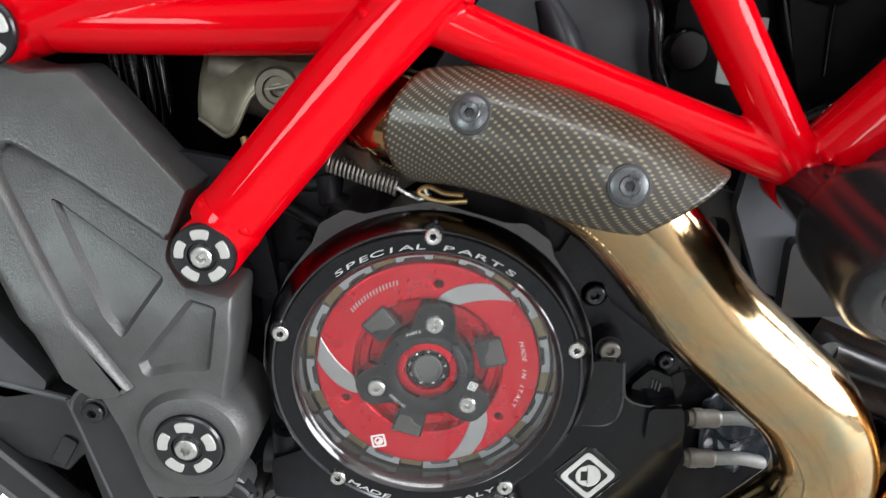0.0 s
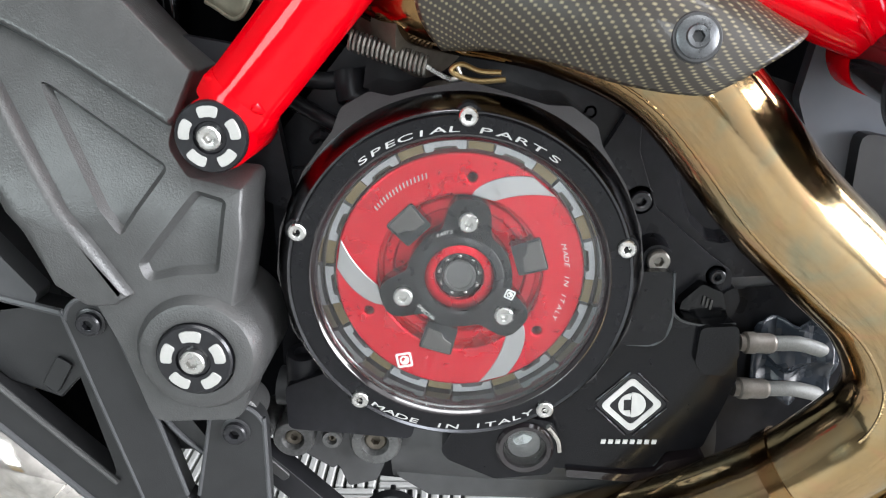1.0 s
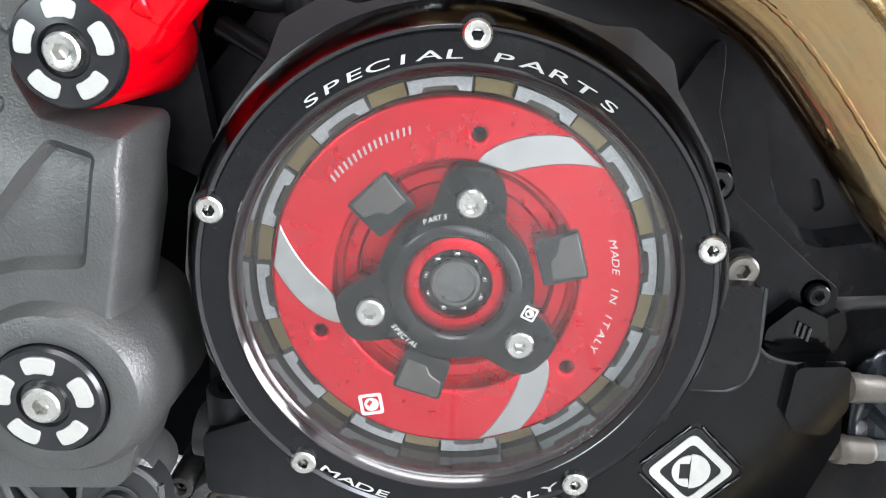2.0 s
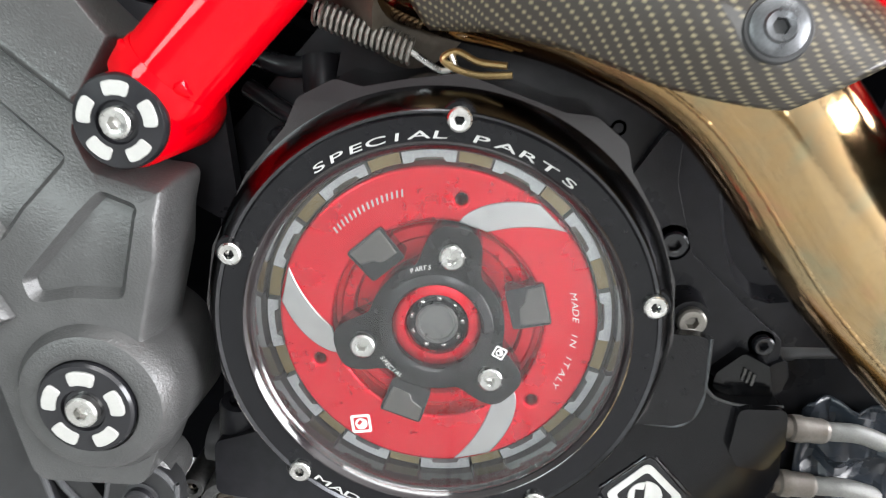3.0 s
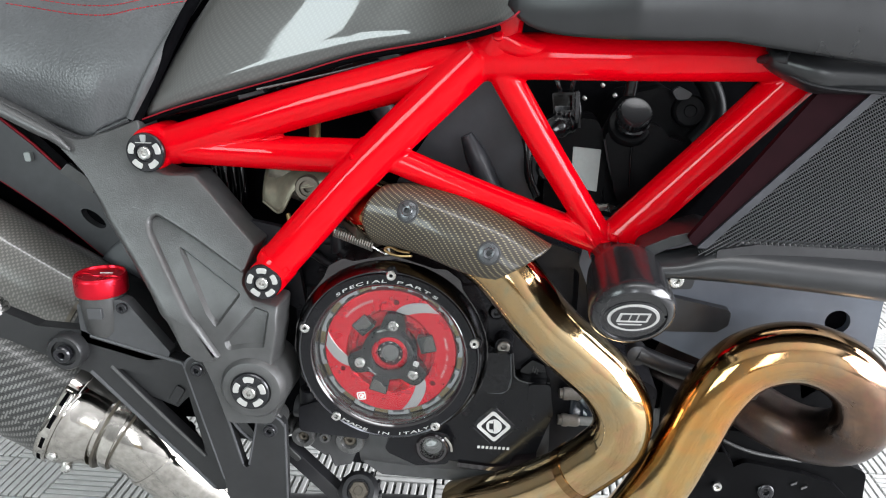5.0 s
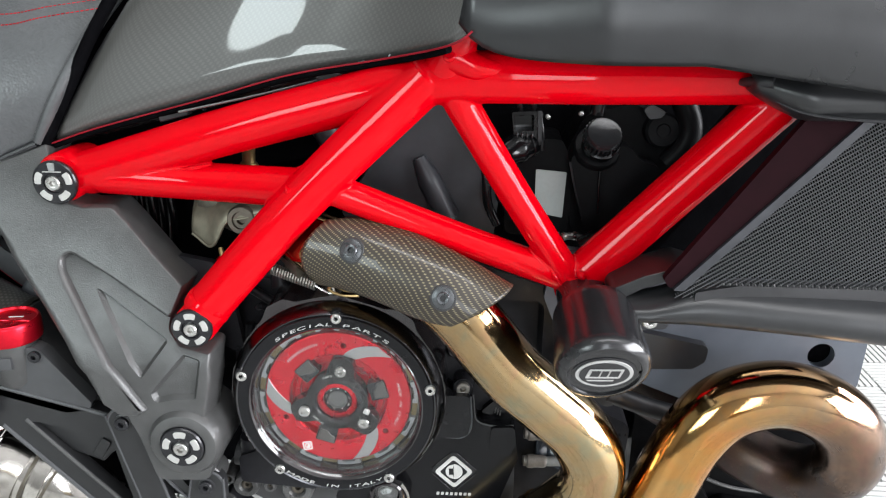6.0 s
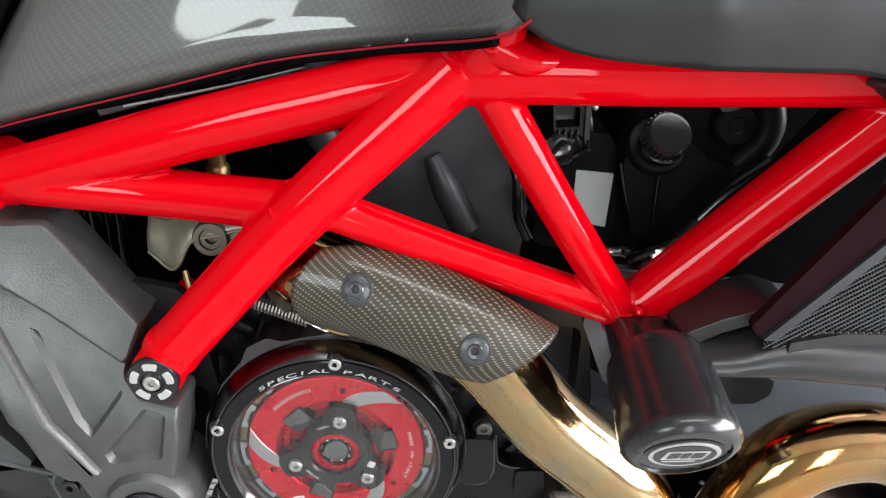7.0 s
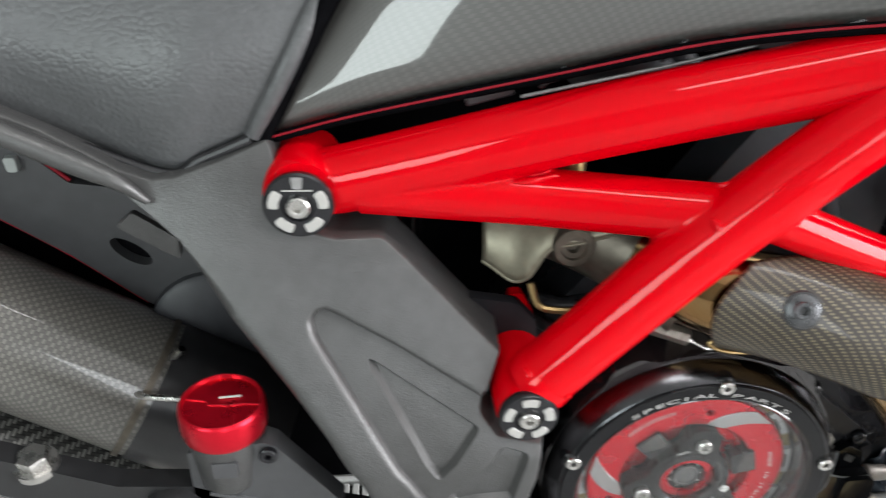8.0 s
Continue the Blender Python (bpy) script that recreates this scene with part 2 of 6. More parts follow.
BRASS = pm("brass", (0.32, 0.22, 0.1), 0.35, 0.9, var=(80, 0.25))
OLIVE = pm("scorched_heat_shield", (0.19, 0.175, 0.13), 0.4, 0.55, var=(16, 0.3), rvar=0.1, bump=(90, 0.0002))
SLEEVE = pm("crimped_alloy_sleeve", (0.25, 0.225, 0.2), 0.42, 0.4, var=(80, 0.2), bump=(500, 0.0001))
HOSE = pm("braided_grey_hose", (0.28, 0.28, 0.27), 0.5, 0.2, var=(300, 0.25), bump=(900, 0.0002))
CHROME = pm("polished_exhaust", (0.5, 0.475, 0.44), 0.1, 1.0, var=(14, 0.35), rvar=0.08, bump=(16, 0.00025), fine=(60, 0.00006))
# matt moulding with the shade of bay and belly mixed into its black
BAYM = pm("shaded_black_moulding", (0.0032, 0.0032, 0.0036), 0.4, spec=0.06, var=(30, 0.4), rvar=0.12, bump=(300, 0.00008))
ZINC = pm("zinc_plated_bolt", (0.085, 0.088, 0.092), 0.32, 0.8, var=(150, 0.3), rvar=0.1)
FILMM = pm("smoky_blue_film", (0.03, 0.036, 0.047), 0.25, var=(20, 0.3), rvar=0.08)
SUMPM = pm("grey_sump_casting", (0.062, 0.062, 0.063), 0.5, 0.25, var=(9, 0.25), rvar=0.1, bump=(900, 0.00006), fine=(120, 0.00008))
EYEM = pm("bare_cast_alloy", (0.11, 0.11, 0.108), 0.36, 0.5, var=(60, 0.4), rvar=0.1)
DULLP = pm("dull_exhaust_steel", (0.12, 0.105, 0.085), 0.45, 0.8, var=(22, 0.35), rvar=0.1)
GOLD = heat_mat("gold_heat_tinted_pipe", [(0.0, (0.09, 0.075, 0.055)), (0.1, (0.25, 0.15, 0.065)), (0.17, (0.34, 0.22, 0.105)),
                                          (0.34, (0.4, 0.3, 0.17)), (0.46, (0.38, 0.275, 0.145)), (0.6, (0.43, 0.32, 0.19))], 0.075)
GOLD2 = heat_mat("gold_heat_tinted_loop", [(0.0, (0.38, 0.285, 0.15)), (0.16, (0.4, 0.3, 0.155)), (0.27, (0.46, 0.3, 0.125)), (0.34, (0.52, 0.265, 0.085)), (0.4, (0.4, 0.255, 0.125)),
                                           (0.48, (0.22, 0.145, 0.105)), (0.56, (0.075, 0.06, 0.056))], 0.075, (0.46, 0.6, 0.3))
CARBON = weave_mat("olive_carbon_twill", 0.00195, (0.017, 0.012, 0.007), (0.2, 0.168, 0.098), 0.42, 0.22, 0.00012, 95, 3.0, 0.8)
CARBON_T = weave_mat("fine_grey_carbon", 0.0027, (0.055, 0.054, 0.051), (0.077, 0.075, 0.071), 0.45, 0.9, 0.00006, 20, 2.0)
CARBON_S = weave_mat("coarse_carbon_twill", 0.0031, (0.004, 0.004, 0.004), (0.15, 0.148, 0.14), 0.34, 0.1, 0.0004, 0)
CARBON_U = weave_mat("fine_brown_carbon", 0.003, (0.07, 0.066, 0.06), (0.17, 0.16, 0.145), 0.32, 0.5, 0.0001, 0, 2.0)
FLOORT = pm("off_white_floor_plastic", (0.5, 0.5, 0.485), 0.5, var=(5, 0.12), rvar=0.1)
FLOORD = pm("dark_under_floor", (0.05, 0.05, 0.048), 0.8, var=(6, 0.3))
WALLP = pm("grey_wall_paint", (0.16, 0.16, 0.158), 0.7, var=(2, 0.06), bump=(300, 0.0002))
WALLW = pm("pale_wall_paint", (0.27, 0.27, 0.265), 0.7, var=(2, 0.06), bump=(300, 0.0002))
CEILP = pm("white_ceiling_paint", (0.42, 0.42, 0.41), 0.7, var=(2, 0.06))

GLASS = bpy.data.materials.new("clear_polycarbonate")
GLASS.use_nodes = True
gt = GLASS.node_tree
clear, gloss, pane = gt.nodes.new("ShaderNodeBsdfTransparent"), gt.nodes.new("ShaderNodeBsdfGlossy"), gt.nodes.new("ShaderNodeMixShader")
clear.inputs["Color"].default_value, gloss.inputs["Roughness"].default_value = (0.98, 0.985, 0.985, 1), 0.05
facing, steep, share = gt.nodes.new("ShaderNodeLayerWeight"), gt.nodes.new("ShaderNodeMath"), gt.nodes.new("ShaderNodeMath")
facing.inputs["Blend"].default_value = 0.5
steep.operation, share.operation = "POWER", "MULTIPLY_ADD"
steep.inputs[1].default_value, share.inputs[1].default_value, share.inputs[2].default_value = 5.0, 0.9, 0.045
gt.links.new(facing.outputs["Facing"], steep.inputs[0])
gt.links.new(steep.outputs[0], share.inputs[0])
gt.links.new(share.outputs[0], pane.inputs[0])
gt.links.new(clear.outputs[0], pane.inputs[1])
gt.links.new(gloss.outputs[0], pane.inputs[2])
gt.links.new(pane.outputs[0], gt.nodes["Material Output"].inputs["Surface"])

# ---- building helpers ----


def thing(name, loc, label, category, group="", kind=""):
    ob = new(name)
    ob.empty_display_size = 0.02
    ob.matrix_basis = Matrix.Translation(loc)
    return tagged(ob, label, category, group, kind)


def finish(name, bm, mat, smooth=35, bevel=0.0, solid=0.0, segs=2):
    me = bpy.data.meshes.new(name)
    bm.to_mesh(me)
    bm.free()
    me.materials.append(mat)
    if smooth:
        me.polygons.foreach_set("use_smooth", [True] * len(me.polygons))
        me.set_sharp_from_angle(angle=radians(smooth))
    ob = new(name, me)
    if solid:
        s = ob.modifiers.new("thickness", "SOLIDIFY")
        s.thickness, s.offset = solid, 0.0
    if bevel:
        b = ob.modifiers.new("edge", "BEVEL")
        b.width, b.segments, b.limit_method, b.angle_limit = bevel, segs, "ANGLE", radians(38)
    return ob


def part(name, bm, mat, parent, label="", smooth=35, bevel=0.0, solid=0.0, segs=2):
    """One mesh, in world coordinates, under a thing or under a part."""
    ob = finish(name, bm, mat, smooth, bevel, solid, segs)
    ob.parent = parent
    if parent.type == "EMPTY":
        ob.matrix_parent_inverse = parent.matrix_basis.inverted()
    return tagged(ob, label)


def spline(pts, per=8):
    pts = [Vector(p) for p in pts]
    if len(pts) == 2:
        return [pts[0].lerp(pts[1], i / per) for i in range(per + 1)]
    out = []
    ext = [2 * pts[0] - pts[1]] + pts + [2 * pts[-1] - pts[-2]]
    for i in range(len(pts) - 1):
        a, b, c, d = ext[i:i + 4]
        for k in range(per):
            t = k / per
            out.append(0.5 * ((2 * b) + (c - a) * t + (2 * a - 5 * b + 4 * c - d) * t * t + (3 * b - a - 3 * c + d) * t ** 3))
    out.append(pts[-1])
    return out


def tube(pts, r, n=24, per=8, caps=True, arc=None, wob=0.0):
    """A swept tube. r: a radius, or one for each end and between. arc: (from, to) in degrees for an open sleeve."""
    sp = spline(pts, per)
    rs = [r] * len(sp) if isinstance(r, (int, float)) else [float(v) for v in np.interp(np.linspace(0, 1, len(sp)), np.linspace(0, 1, len(r)), r)]
    bm = bmesh.new()
    uvl = bm.loops.layers.uv.new("UVMap")
    t0 = (sp[1] - sp[0]).normalized()
    up = Vector((0, -1, 0))
    nrm = (up - t0 * up.dot(t0)).normalized()
    rings, length, lens = [], 0.0, []
    a0, a1 = arc if arc else (0, 360)
    m = n + 1 if arc else n
    for i, p in enumerate(sp):
        if i:
            length += (p - sp[i - 1]).length
        lens.append(length)
        t = (sp[min(i + 1, len(sp) - 1)] - sp[max(i - 1, 0)]).normalized()
        nrm = (nrm - t * nrm.dot(t)).normalized()
        bi = t.cross(nrm)
        ring = []
        for k in range(m):
            a = radians(a0 + (a1 - a0) * k / n)
            rr = rs[i] * (1 + wob * noise.noise(p * 400 + Vector((k, 0, 0))))
            ring.append(bm.verts.new(p + rr * (math.cos(a) * nrm + math.sin(a) * bi)))
        rings.append(ring)
    rm = sum(rs) / len(rs)
    for i in range(len(rings) - 1):
        for k in range(n):
            k2 = (k + 1) % m
            f = bm.faces.new((rings[i][k], rings[i][k2], rings[i + 1][k2], rings[i + 1][k]))
            for lp, (ii, kk) in zip(f.loops, ((i, k), (i, k + 1), (i + 1, k + 1), (i + 1, k))):
                lp[uvl].uv = (lens[ii], radians(a0 + (a1 - a0) * kk / n) * rm)
    if caps and not arc:
        bm.faces.new(rings[0])
        bm.faces.new(rings[-1])
    bmesh.ops.recalc_face_normals(bm, faces=bm.faces)
    return bm


def lathe(profile, origin=(0, 0, 0), axis=(0, -1, 0), n=32):
    """Turned shape; profile rows: radius, height along the axis, and 6 where the section is a hexagon."""
    bm = bmesh.new()
    q = Vector(axis).to_track_quat("Z", "Y")
    o = Vector(origin)
    rings = []
    for row in profile:
        r, h = row[0], row[1]
        if r == 0:
            rings.append([bm.verts.new(o + q @ Vector((0, 0, h)))])
            continue
        ring = []
        for k in range(n):
            a = 2 * math.pi * k / n
            rr = r
            if len(row) > 2:
                rr = r * math.cos(math.pi / 6) / math.cos((a % (math.pi / 3)) - math.pi / 6)
            ring.append(bm.verts.new(o + q @ Vector((rr * math.cos(a), rr * math.sin(a), h))))
        rings.append(ring)
    for a, b in zip(rings, rings[1:]):
        for k in range(n):
            k2 = (k + 1) % n
            if len(a) == 1 and len(b) == 1:
                continue
            if len(a) == 1:
                bm.faces.new((a[0], b[k], b[k2]))
            elif len(b) == 1:
                bm.faces.new((a[k], a[k2], b[0]))
            else:
                bm.faces.new((a[k], a[k2], b[k2], b[k]))
    bmesh.ops.recalc_face_normals(bm, faces=bm.faces)
    return bm


def fillet(loop, r, n=4):
    """Rounds the corners of a polygon. r: a radius for all corners, or a list."""
    out = []
    m = len(loop)
    for i, p in enumerate(loop):
        rr = r[i] if isinstance(r, (list, tuple)) else r
        p0, p1, p2 = Vector(loop[i - 1]), Vector(p), Vector(loop[(i + 1) % m])
        d0, d1 = (p0 - p1), (p2 - p1)
        lim = min(d0.length, d1.length) * 0.48
        if rr <= 0:
            out.append(tuple(p1))
            continue
        ang = d0.angle(d1)
        d = min(lim, rr / max(0.05, math.tan(ang / 2)))
        a, b = p1 + d0.normalized() * d, p1 + d1.normalized() * d
        for k in range(n + 1):
            t = k / n
            out.append(tuple((1 - t) ** 2 * a + 2 * t * (1 - t) * p1 + t * t * b))
    return out


def circle(cx, cz, r, n=24, a0=0, a1=360):
    full = abs(a1 - a0) >= 360
    return [(cx + r * math.cos(radians(a0 + (a1 - a0) * k / (n if full else n - 1))), cz + r * math.sin(radians(a0 + (a1 - a0) * k / (n if full else n - 1)))) for k in range(n)]


def shrink(loop, d):
    """Polygon moved inwards by d, or by d(x, z) at each corner."""
    m = len(loop)
    area = sum(loop[i - 1][0] * loop[i][1] - loop[i][0] * loop[i - 1][1] for i in range(m))
    s = 1 if area > 0 else -1
    out = []
    for i in range(m):
        p0, p1, p2 = Vector(loop[i - 1]), Vector(loop[i]), Vector(loop[(i + 1) % m])
        e0, e1 = (p1 - p0), (p2 - p1)
        n0, n1 = Vector((-e0.y, e0.x)) * s, Vector((-e1.y, e1.x)) * s
        n0 = n0.normalized() if n0.length else n1.normalized()
        n1 = n1.normalized() if n1.length else n0
        nn = (n0 + n1)
        nn = nn.normalized() if nn.length > 1e-6 else n0
        out.append(tuple(p1 + nn * (d(*loop[i]) if callable(d) else d) / max(0.4, nn.dot(n0))))
    return out


def slab(outline, y0, y1, pockets=(), holes=(), fn=None, folds=(), draft=0.0):
    """Plate in the x-z plane from y0 (the side that is seen) to y1. pockets: (loop, depth, wall slope, inner pockets); holes go through."""
    bm = bmesh.new()

    def ring(loop, y):
        return [bm.verts.new((x, y, z)) for x, z in loop]

    def edges(vs):
        return [bm.edges.get((vs[i - 1], vs[i])) or bm.edges.new((vs[i - 1], vs[i])) for i in range(len(vs))]

    def wall(a, b):
        for i in range(len(a)):
            bm.faces.new((a[i - 1], a[i], b[i], b[i - 1]))

    def fill(vs, y, pks, hls):
        es = edges(vs)
        for pk in pks:
            rim = ring(pk[0], y)
            es += edges(rim)
            low = ring(shrink(pk[0], pk[2]), y + pk[1])
            wall(rim, low)
            fill(low, y + pk[1], pk[3] if len(pk) > 3 else (), ())
        hrs = []
        for h in hls:
            hr = ring(h, y)
            es += edges(hr)
            hrs.append(hr)
        bmesh.ops.triangle_fill(bm, use_beauty=True, use_dissolve=False, edges=es)
        return hrs
    front, back = ring(shrink(outline, draft) if draft else outline, y0), ring(outline, y1)
    last = back
    for phi in (25, 45, 60, 72, 82) if draft else ():
        # the wall rolls over into the face
        f = 1 - math.cos(radians(phi))
        roll = ring(shrink(outline, (lambda x, z: draft(x, z) * f) if callable(draft) else draft * f), y1 + (y0 - y1) * math.sin(radians(phi)))
        wall(roll, last)
        last = roll
    wall(front, last)
    h0 = fill(front, y0, pockets, holes)
    h1 = fill(back, y1, (), holes)
    for a, b in zip(h0, h1):
        wall(a, b)
    for zf in folds:
        bmesh.ops.bisect_plane(bm, geom=bm.verts[:] + bm.edges[:] + bm.faces[:], plane_co=(0, 0, zf), plane_no=(0, 0, 1))
    if fn:
        for v in bm.verts:
            v.co.y += fn(v.co.x, v.co.z)
    bmesh.ops.recalc_face_normals(bm, faces=bm.faces)
    if bm.calc_volume(signed=True) < 0:
        bmesh.ops.reverse_faces(bm, faces=bm.faces)
    return bm


def box(c, s, rot=(0, 0, 0)):
    bm = bmesh.new()
    bmesh.ops.create_cube(bm, size=1.0)
    bm.transform(pose(*c, *rot) @ Matrix.Diagonal((*s, 1)))
    return bm


def sheet(fn, nu, nv, su=1.0, sv=1.0):
    """A surface fn(u, v) with u, v from 0 to 1; UV in metres by su, sv."""
    bm = bmesh.new()
    uvl = bm.loops.layers.uv.new("UVMap")
    g = [[bm.verts.new(fn(i / nu, j / nv)) for j in range(nv + 1)] for i in range(nu + 1)]
    for i in range(nu):
        for j in range(nv):
            f = bm.faces.new((g[i][j], g[i + 1][j], g[i + 1][j + 1], g[i][j + 1]))
            for lp, (a, b) in zip(f.loops, ((i, j), (i + 1, j), (i + 1, j + 1), (i, j + 1))):
                lp[uvl].uv = (a / nu * su, b / nv * sv)
    bmesh.ops.recalc_face_normals(bm, faces=bm.faces)
    return bm


def merge(*bms):
    """Several shapes as one mesh."""
    out = bmesh.new()
    for b in bms:
        me = bpy.data.meshes.new("tmp")
        b.to_mesh(me)
        out.from_mesh(me)
        bpy.data.meshes.remove(me)
        b.free()
    return out


def bolt_bm(o, axis=(0, -1, 0), r=0.005, h=0.004):
    return lathe([(0, h * 0.05), (r * 0.38, h * 0.05, 6), (r * 0.46, h * 0.94, 6), (r * 0.52, h), (r * 0.86, h), (r, h * 0.8), (r, 0), (r * 0.9, -0.002)], o, axis, 24)


GLYPHS = {}


def glyph(ch, shear=0.25, bold=-0.006):
    """One letter of the built-in font as a bmesh, 1 unit high, centred on its width."""
    if (ch, shear, bold) not in GLYPHS:
        cu = bpy.data.curves.new("t", "FONT")
        cu.body, cu.shear, cu.extrude, cu.offset = ch, shear, 0.02, bold
        ob = new("t", cu)
        bpy.context.view_layer.update()
        me = bpy.data.meshes.new_from_object(ob.evaluated_get(bpy.context.evaluated_depsgraph_get()))
        bpy.data.objects.remove(ob)
        GLYPHS[(ch, shear, bold)] = me
    bm = bmesh.new()
    bm.from_mesh(GLYPHS[(ch, shear, bold)])
    xs = [v.co.x for v in bm.verts] or [0, 0]
    bm.transform(Matrix.Translation((-(min(xs) + max(xs)) / 2, 0, 0)))
    return bm


def arc_text(text, c, radius, y, a0, a1, height, wide=1.5, bottom=False, shear=0.25, bold=-0.006):
    """Letters along an arc round c=(x, z), from angle a0 to a1."""
    bms = []
    for i, ch in enumerate(text):
        if ch == " ":
            continue
        a = radians(a0 + (a1 - a0) * (i + 0.5) / len(text))
        rad = Vector((math.cos(a), 0, math.sin(a)))
        up, right = (-rad, Vector((-math.sin(a), 0, math.cos(a)))) if bottom else (rad, Vector((math.sin(a), 0, -math.cos(a))))
        o = Vector((c[0], y, c[1])) + rad * radius - up * height * 0.36
        m = Matrix((right * height * wide, up * height, Vector((0, -1, 0)) * height)).transposed().to_4x4()
        g = glyph(ch, shear, bold)
        g.transform(Matrix.Translation(o) @ m)
        bms.append(g)
    return merge(*bms)

# ---- the room: floor, walls, ceiling ----
X0, X1, Y0, Y1, H = -5.0, 4.0, -3.5, 2.6, 3.1
tagged(finish("floor", box(((X0 + X1) / 2, (Y0 + Y1) / 2, -0.06), (X1 - X0 + 0.4, Y1 - Y0 + 0.4, 0.1)), FLOORD), "dark floor under ribbed white plastic tiles", "floor", kind="structure")
tagged(finish("ceiling", box(((X0 + X1) / 2, (Y0 + Y1) / 2, H + 0.05), (X1 - X0 + 0.4, Y1 - Y0 + 0.4, 0.1)), CEILP), "plain pale ceiling", "ceiling", kind="structure")
tagged(finish("wall_back", box(((X0 + X1) / 2, Y1 + 0.1, H / 2), (X1 - X0, 0.2, H)), WALLP), "plain grey wall", "wall", kind="structure")
tagged(finish("wall_left", box((X0 - 0.1, (Y0 + Y1) / 2, H / 2), (0.2, Y1 - Y0, H)), WALLP), "plain grey wall", "wall", kind="structure")
right = slab([(Y0, 0), (Y1, 0), (Y1, H), (Y0, H)], -X1 - 0.2, -X1, holes=[[(-3.27, 0.08), (1.07, 0.08), (1.07, 2.52), (-3.27, 2.52)]])
right.transform(Matrix.Rotation(radians(90), 4, "Z"))
tagged(finish("wall_right", right, WALLP, smooth=0), "plain grey wall with a wide open shutter door", "wall", kind="structure")
tagged(finish("wall_front", slab([(X0, 0), (X1, 0), (X1, H), (X0, H)], Y0 - 0.2, Y0, holes=[[(c - w, lo_), (c + w, lo_), (c + w, 2.47), (c - w, 2.47)] for c, w, lo_ in ((-2.76, 0.95, 1.03), (0.5, 0.31, 0.09))]), WALLW, smooth=0),
       "plain pale wall with a window opening and a narrow doorway", "wall", kind="structure")

# ---- trellis frame ----
frame_top = (0.085, 0.0, 0.6915)
trellis = thing("trellis_frame", (0.03, 0.02, 0.6), "glossy red welded tubular steel trellis frame", "motorcycle frame")
TUBES = (
    ([(-0.2162, 0.0625, 0.6005), (-0.2, 0.0585, 0.6055), (-0.0847, 0.038, 0.6427), (0.0155, 0.02, 0.672), (0.06, 0.007, 0.686), (0.085, 0.001, 0.6905), (0.115, 0.0, 0.692), (0.1944, 0.0, 0.6924), (0.33, 0.004, 0.6936)], 0.0185),
    ([(-0.2, 0.057, 0.6), (-0.1028, 0.039, 0.6005), (-0.02, 0.012, 0.6045)], 0.0155),
    ([(-0.1077, 0.006, 0.5018), (-0.0216, 0.005, 0.5977), (0.075, 0.0, 0.692)], 0.018),
    ([(-0.012, 0.0055, 0.6115), (0.0922, 0.013, 0.5686), (0.185, 0.02, 0.533)], 0.0122),
    ([(0.088, -0.001, 0.69), (0.138, 0.01, 0.6067), (0.1875, 0.02, 0.53)], 0.0122),
    ([(0.191, 0.024, 0.5275), (0.2642, 0.017, 0.6083), (0.33, 0.006, 0.684)], 0.0175),
)
for pts, r in TUBES:
    part("tube", tube(pts, r, 32, 10), RED, trellis)


def weld(joint, members, reach=0.046, bosses=()):
    """The run-out of a welded joint: the members' ends flow into one another."""
    c = Vector(joint)
    pieces = []
    for k in members:
        pts, r = TUBES[k]
        near = [p for p in spline(pts, 40) if (p - c).length < reach]
        pieces.append(tube(near[::4] + [near[-1]], r, 32, 3))
    ob = part("weld", merge(*pieces, *bosses), RED, trellis, smooth=180)
    m = ob.modifiers.new("flow", "REMESH")
    m.mode, m.voxel_size, m.use_smooth_shade = "VOXEL", 0.0011, True
    m = ob.modifiers.new("soft", "SMOOTH")
    m.factor, m.iterations = 0.5, 16


for joint, members in (((-0.135, 0.043, 0.609), (0, 1)), ((-0.028, 0.01, 0.604), (1, 2)), ((0.008, 0.003, 0.606), (2, 3)), ((0.08, 0.0, 0.689), (0, 2, 4)), ((0.187, 0.02, 0.532), (3, 4, 5)), ((0.322, 0.006, 0.688), (0, 5))):
    weld(joint, members)
# forged ends with the plugs' seats
BOSS_A = [(0, -0.05), (0.0195, -0.05), (0.0205, -0.04), (0.0205, -0.004), (0.019, 0.0), (0.0, 0.0)], (-0.232, 0.0455, 0.599), (0.0, -1, 0.0), 40
BOSS_B = [(0, -0.055), (0.0165, -0.055), (0.0174, -0.05), (0.0172, -0.004), (0.016, 0.0), (0.0, 0.0)], (-0.1122, -0.0078, 0.494), (0, -1, 0.03), 40
part("end_boss", lathe(*BOSS_A), RED, trellis)
part("end_boss", lathe(*BOSS_B), RED, trellis)
weld((-0.222, 0.062, 0.6), (0, 1), 0.05, [lathe(*BOSS_A)])
weld((-0.11, 0.002, 0.498), (2,), 0.036, [lathe(*BOSS_B)])
part("end_collar", tube([(-0.108, 0.006, 0.5015), (-0.1, 0.006, 0.5105)], [0.0182, 0.0192, 0.0184], 32, 4), RED, trellis)
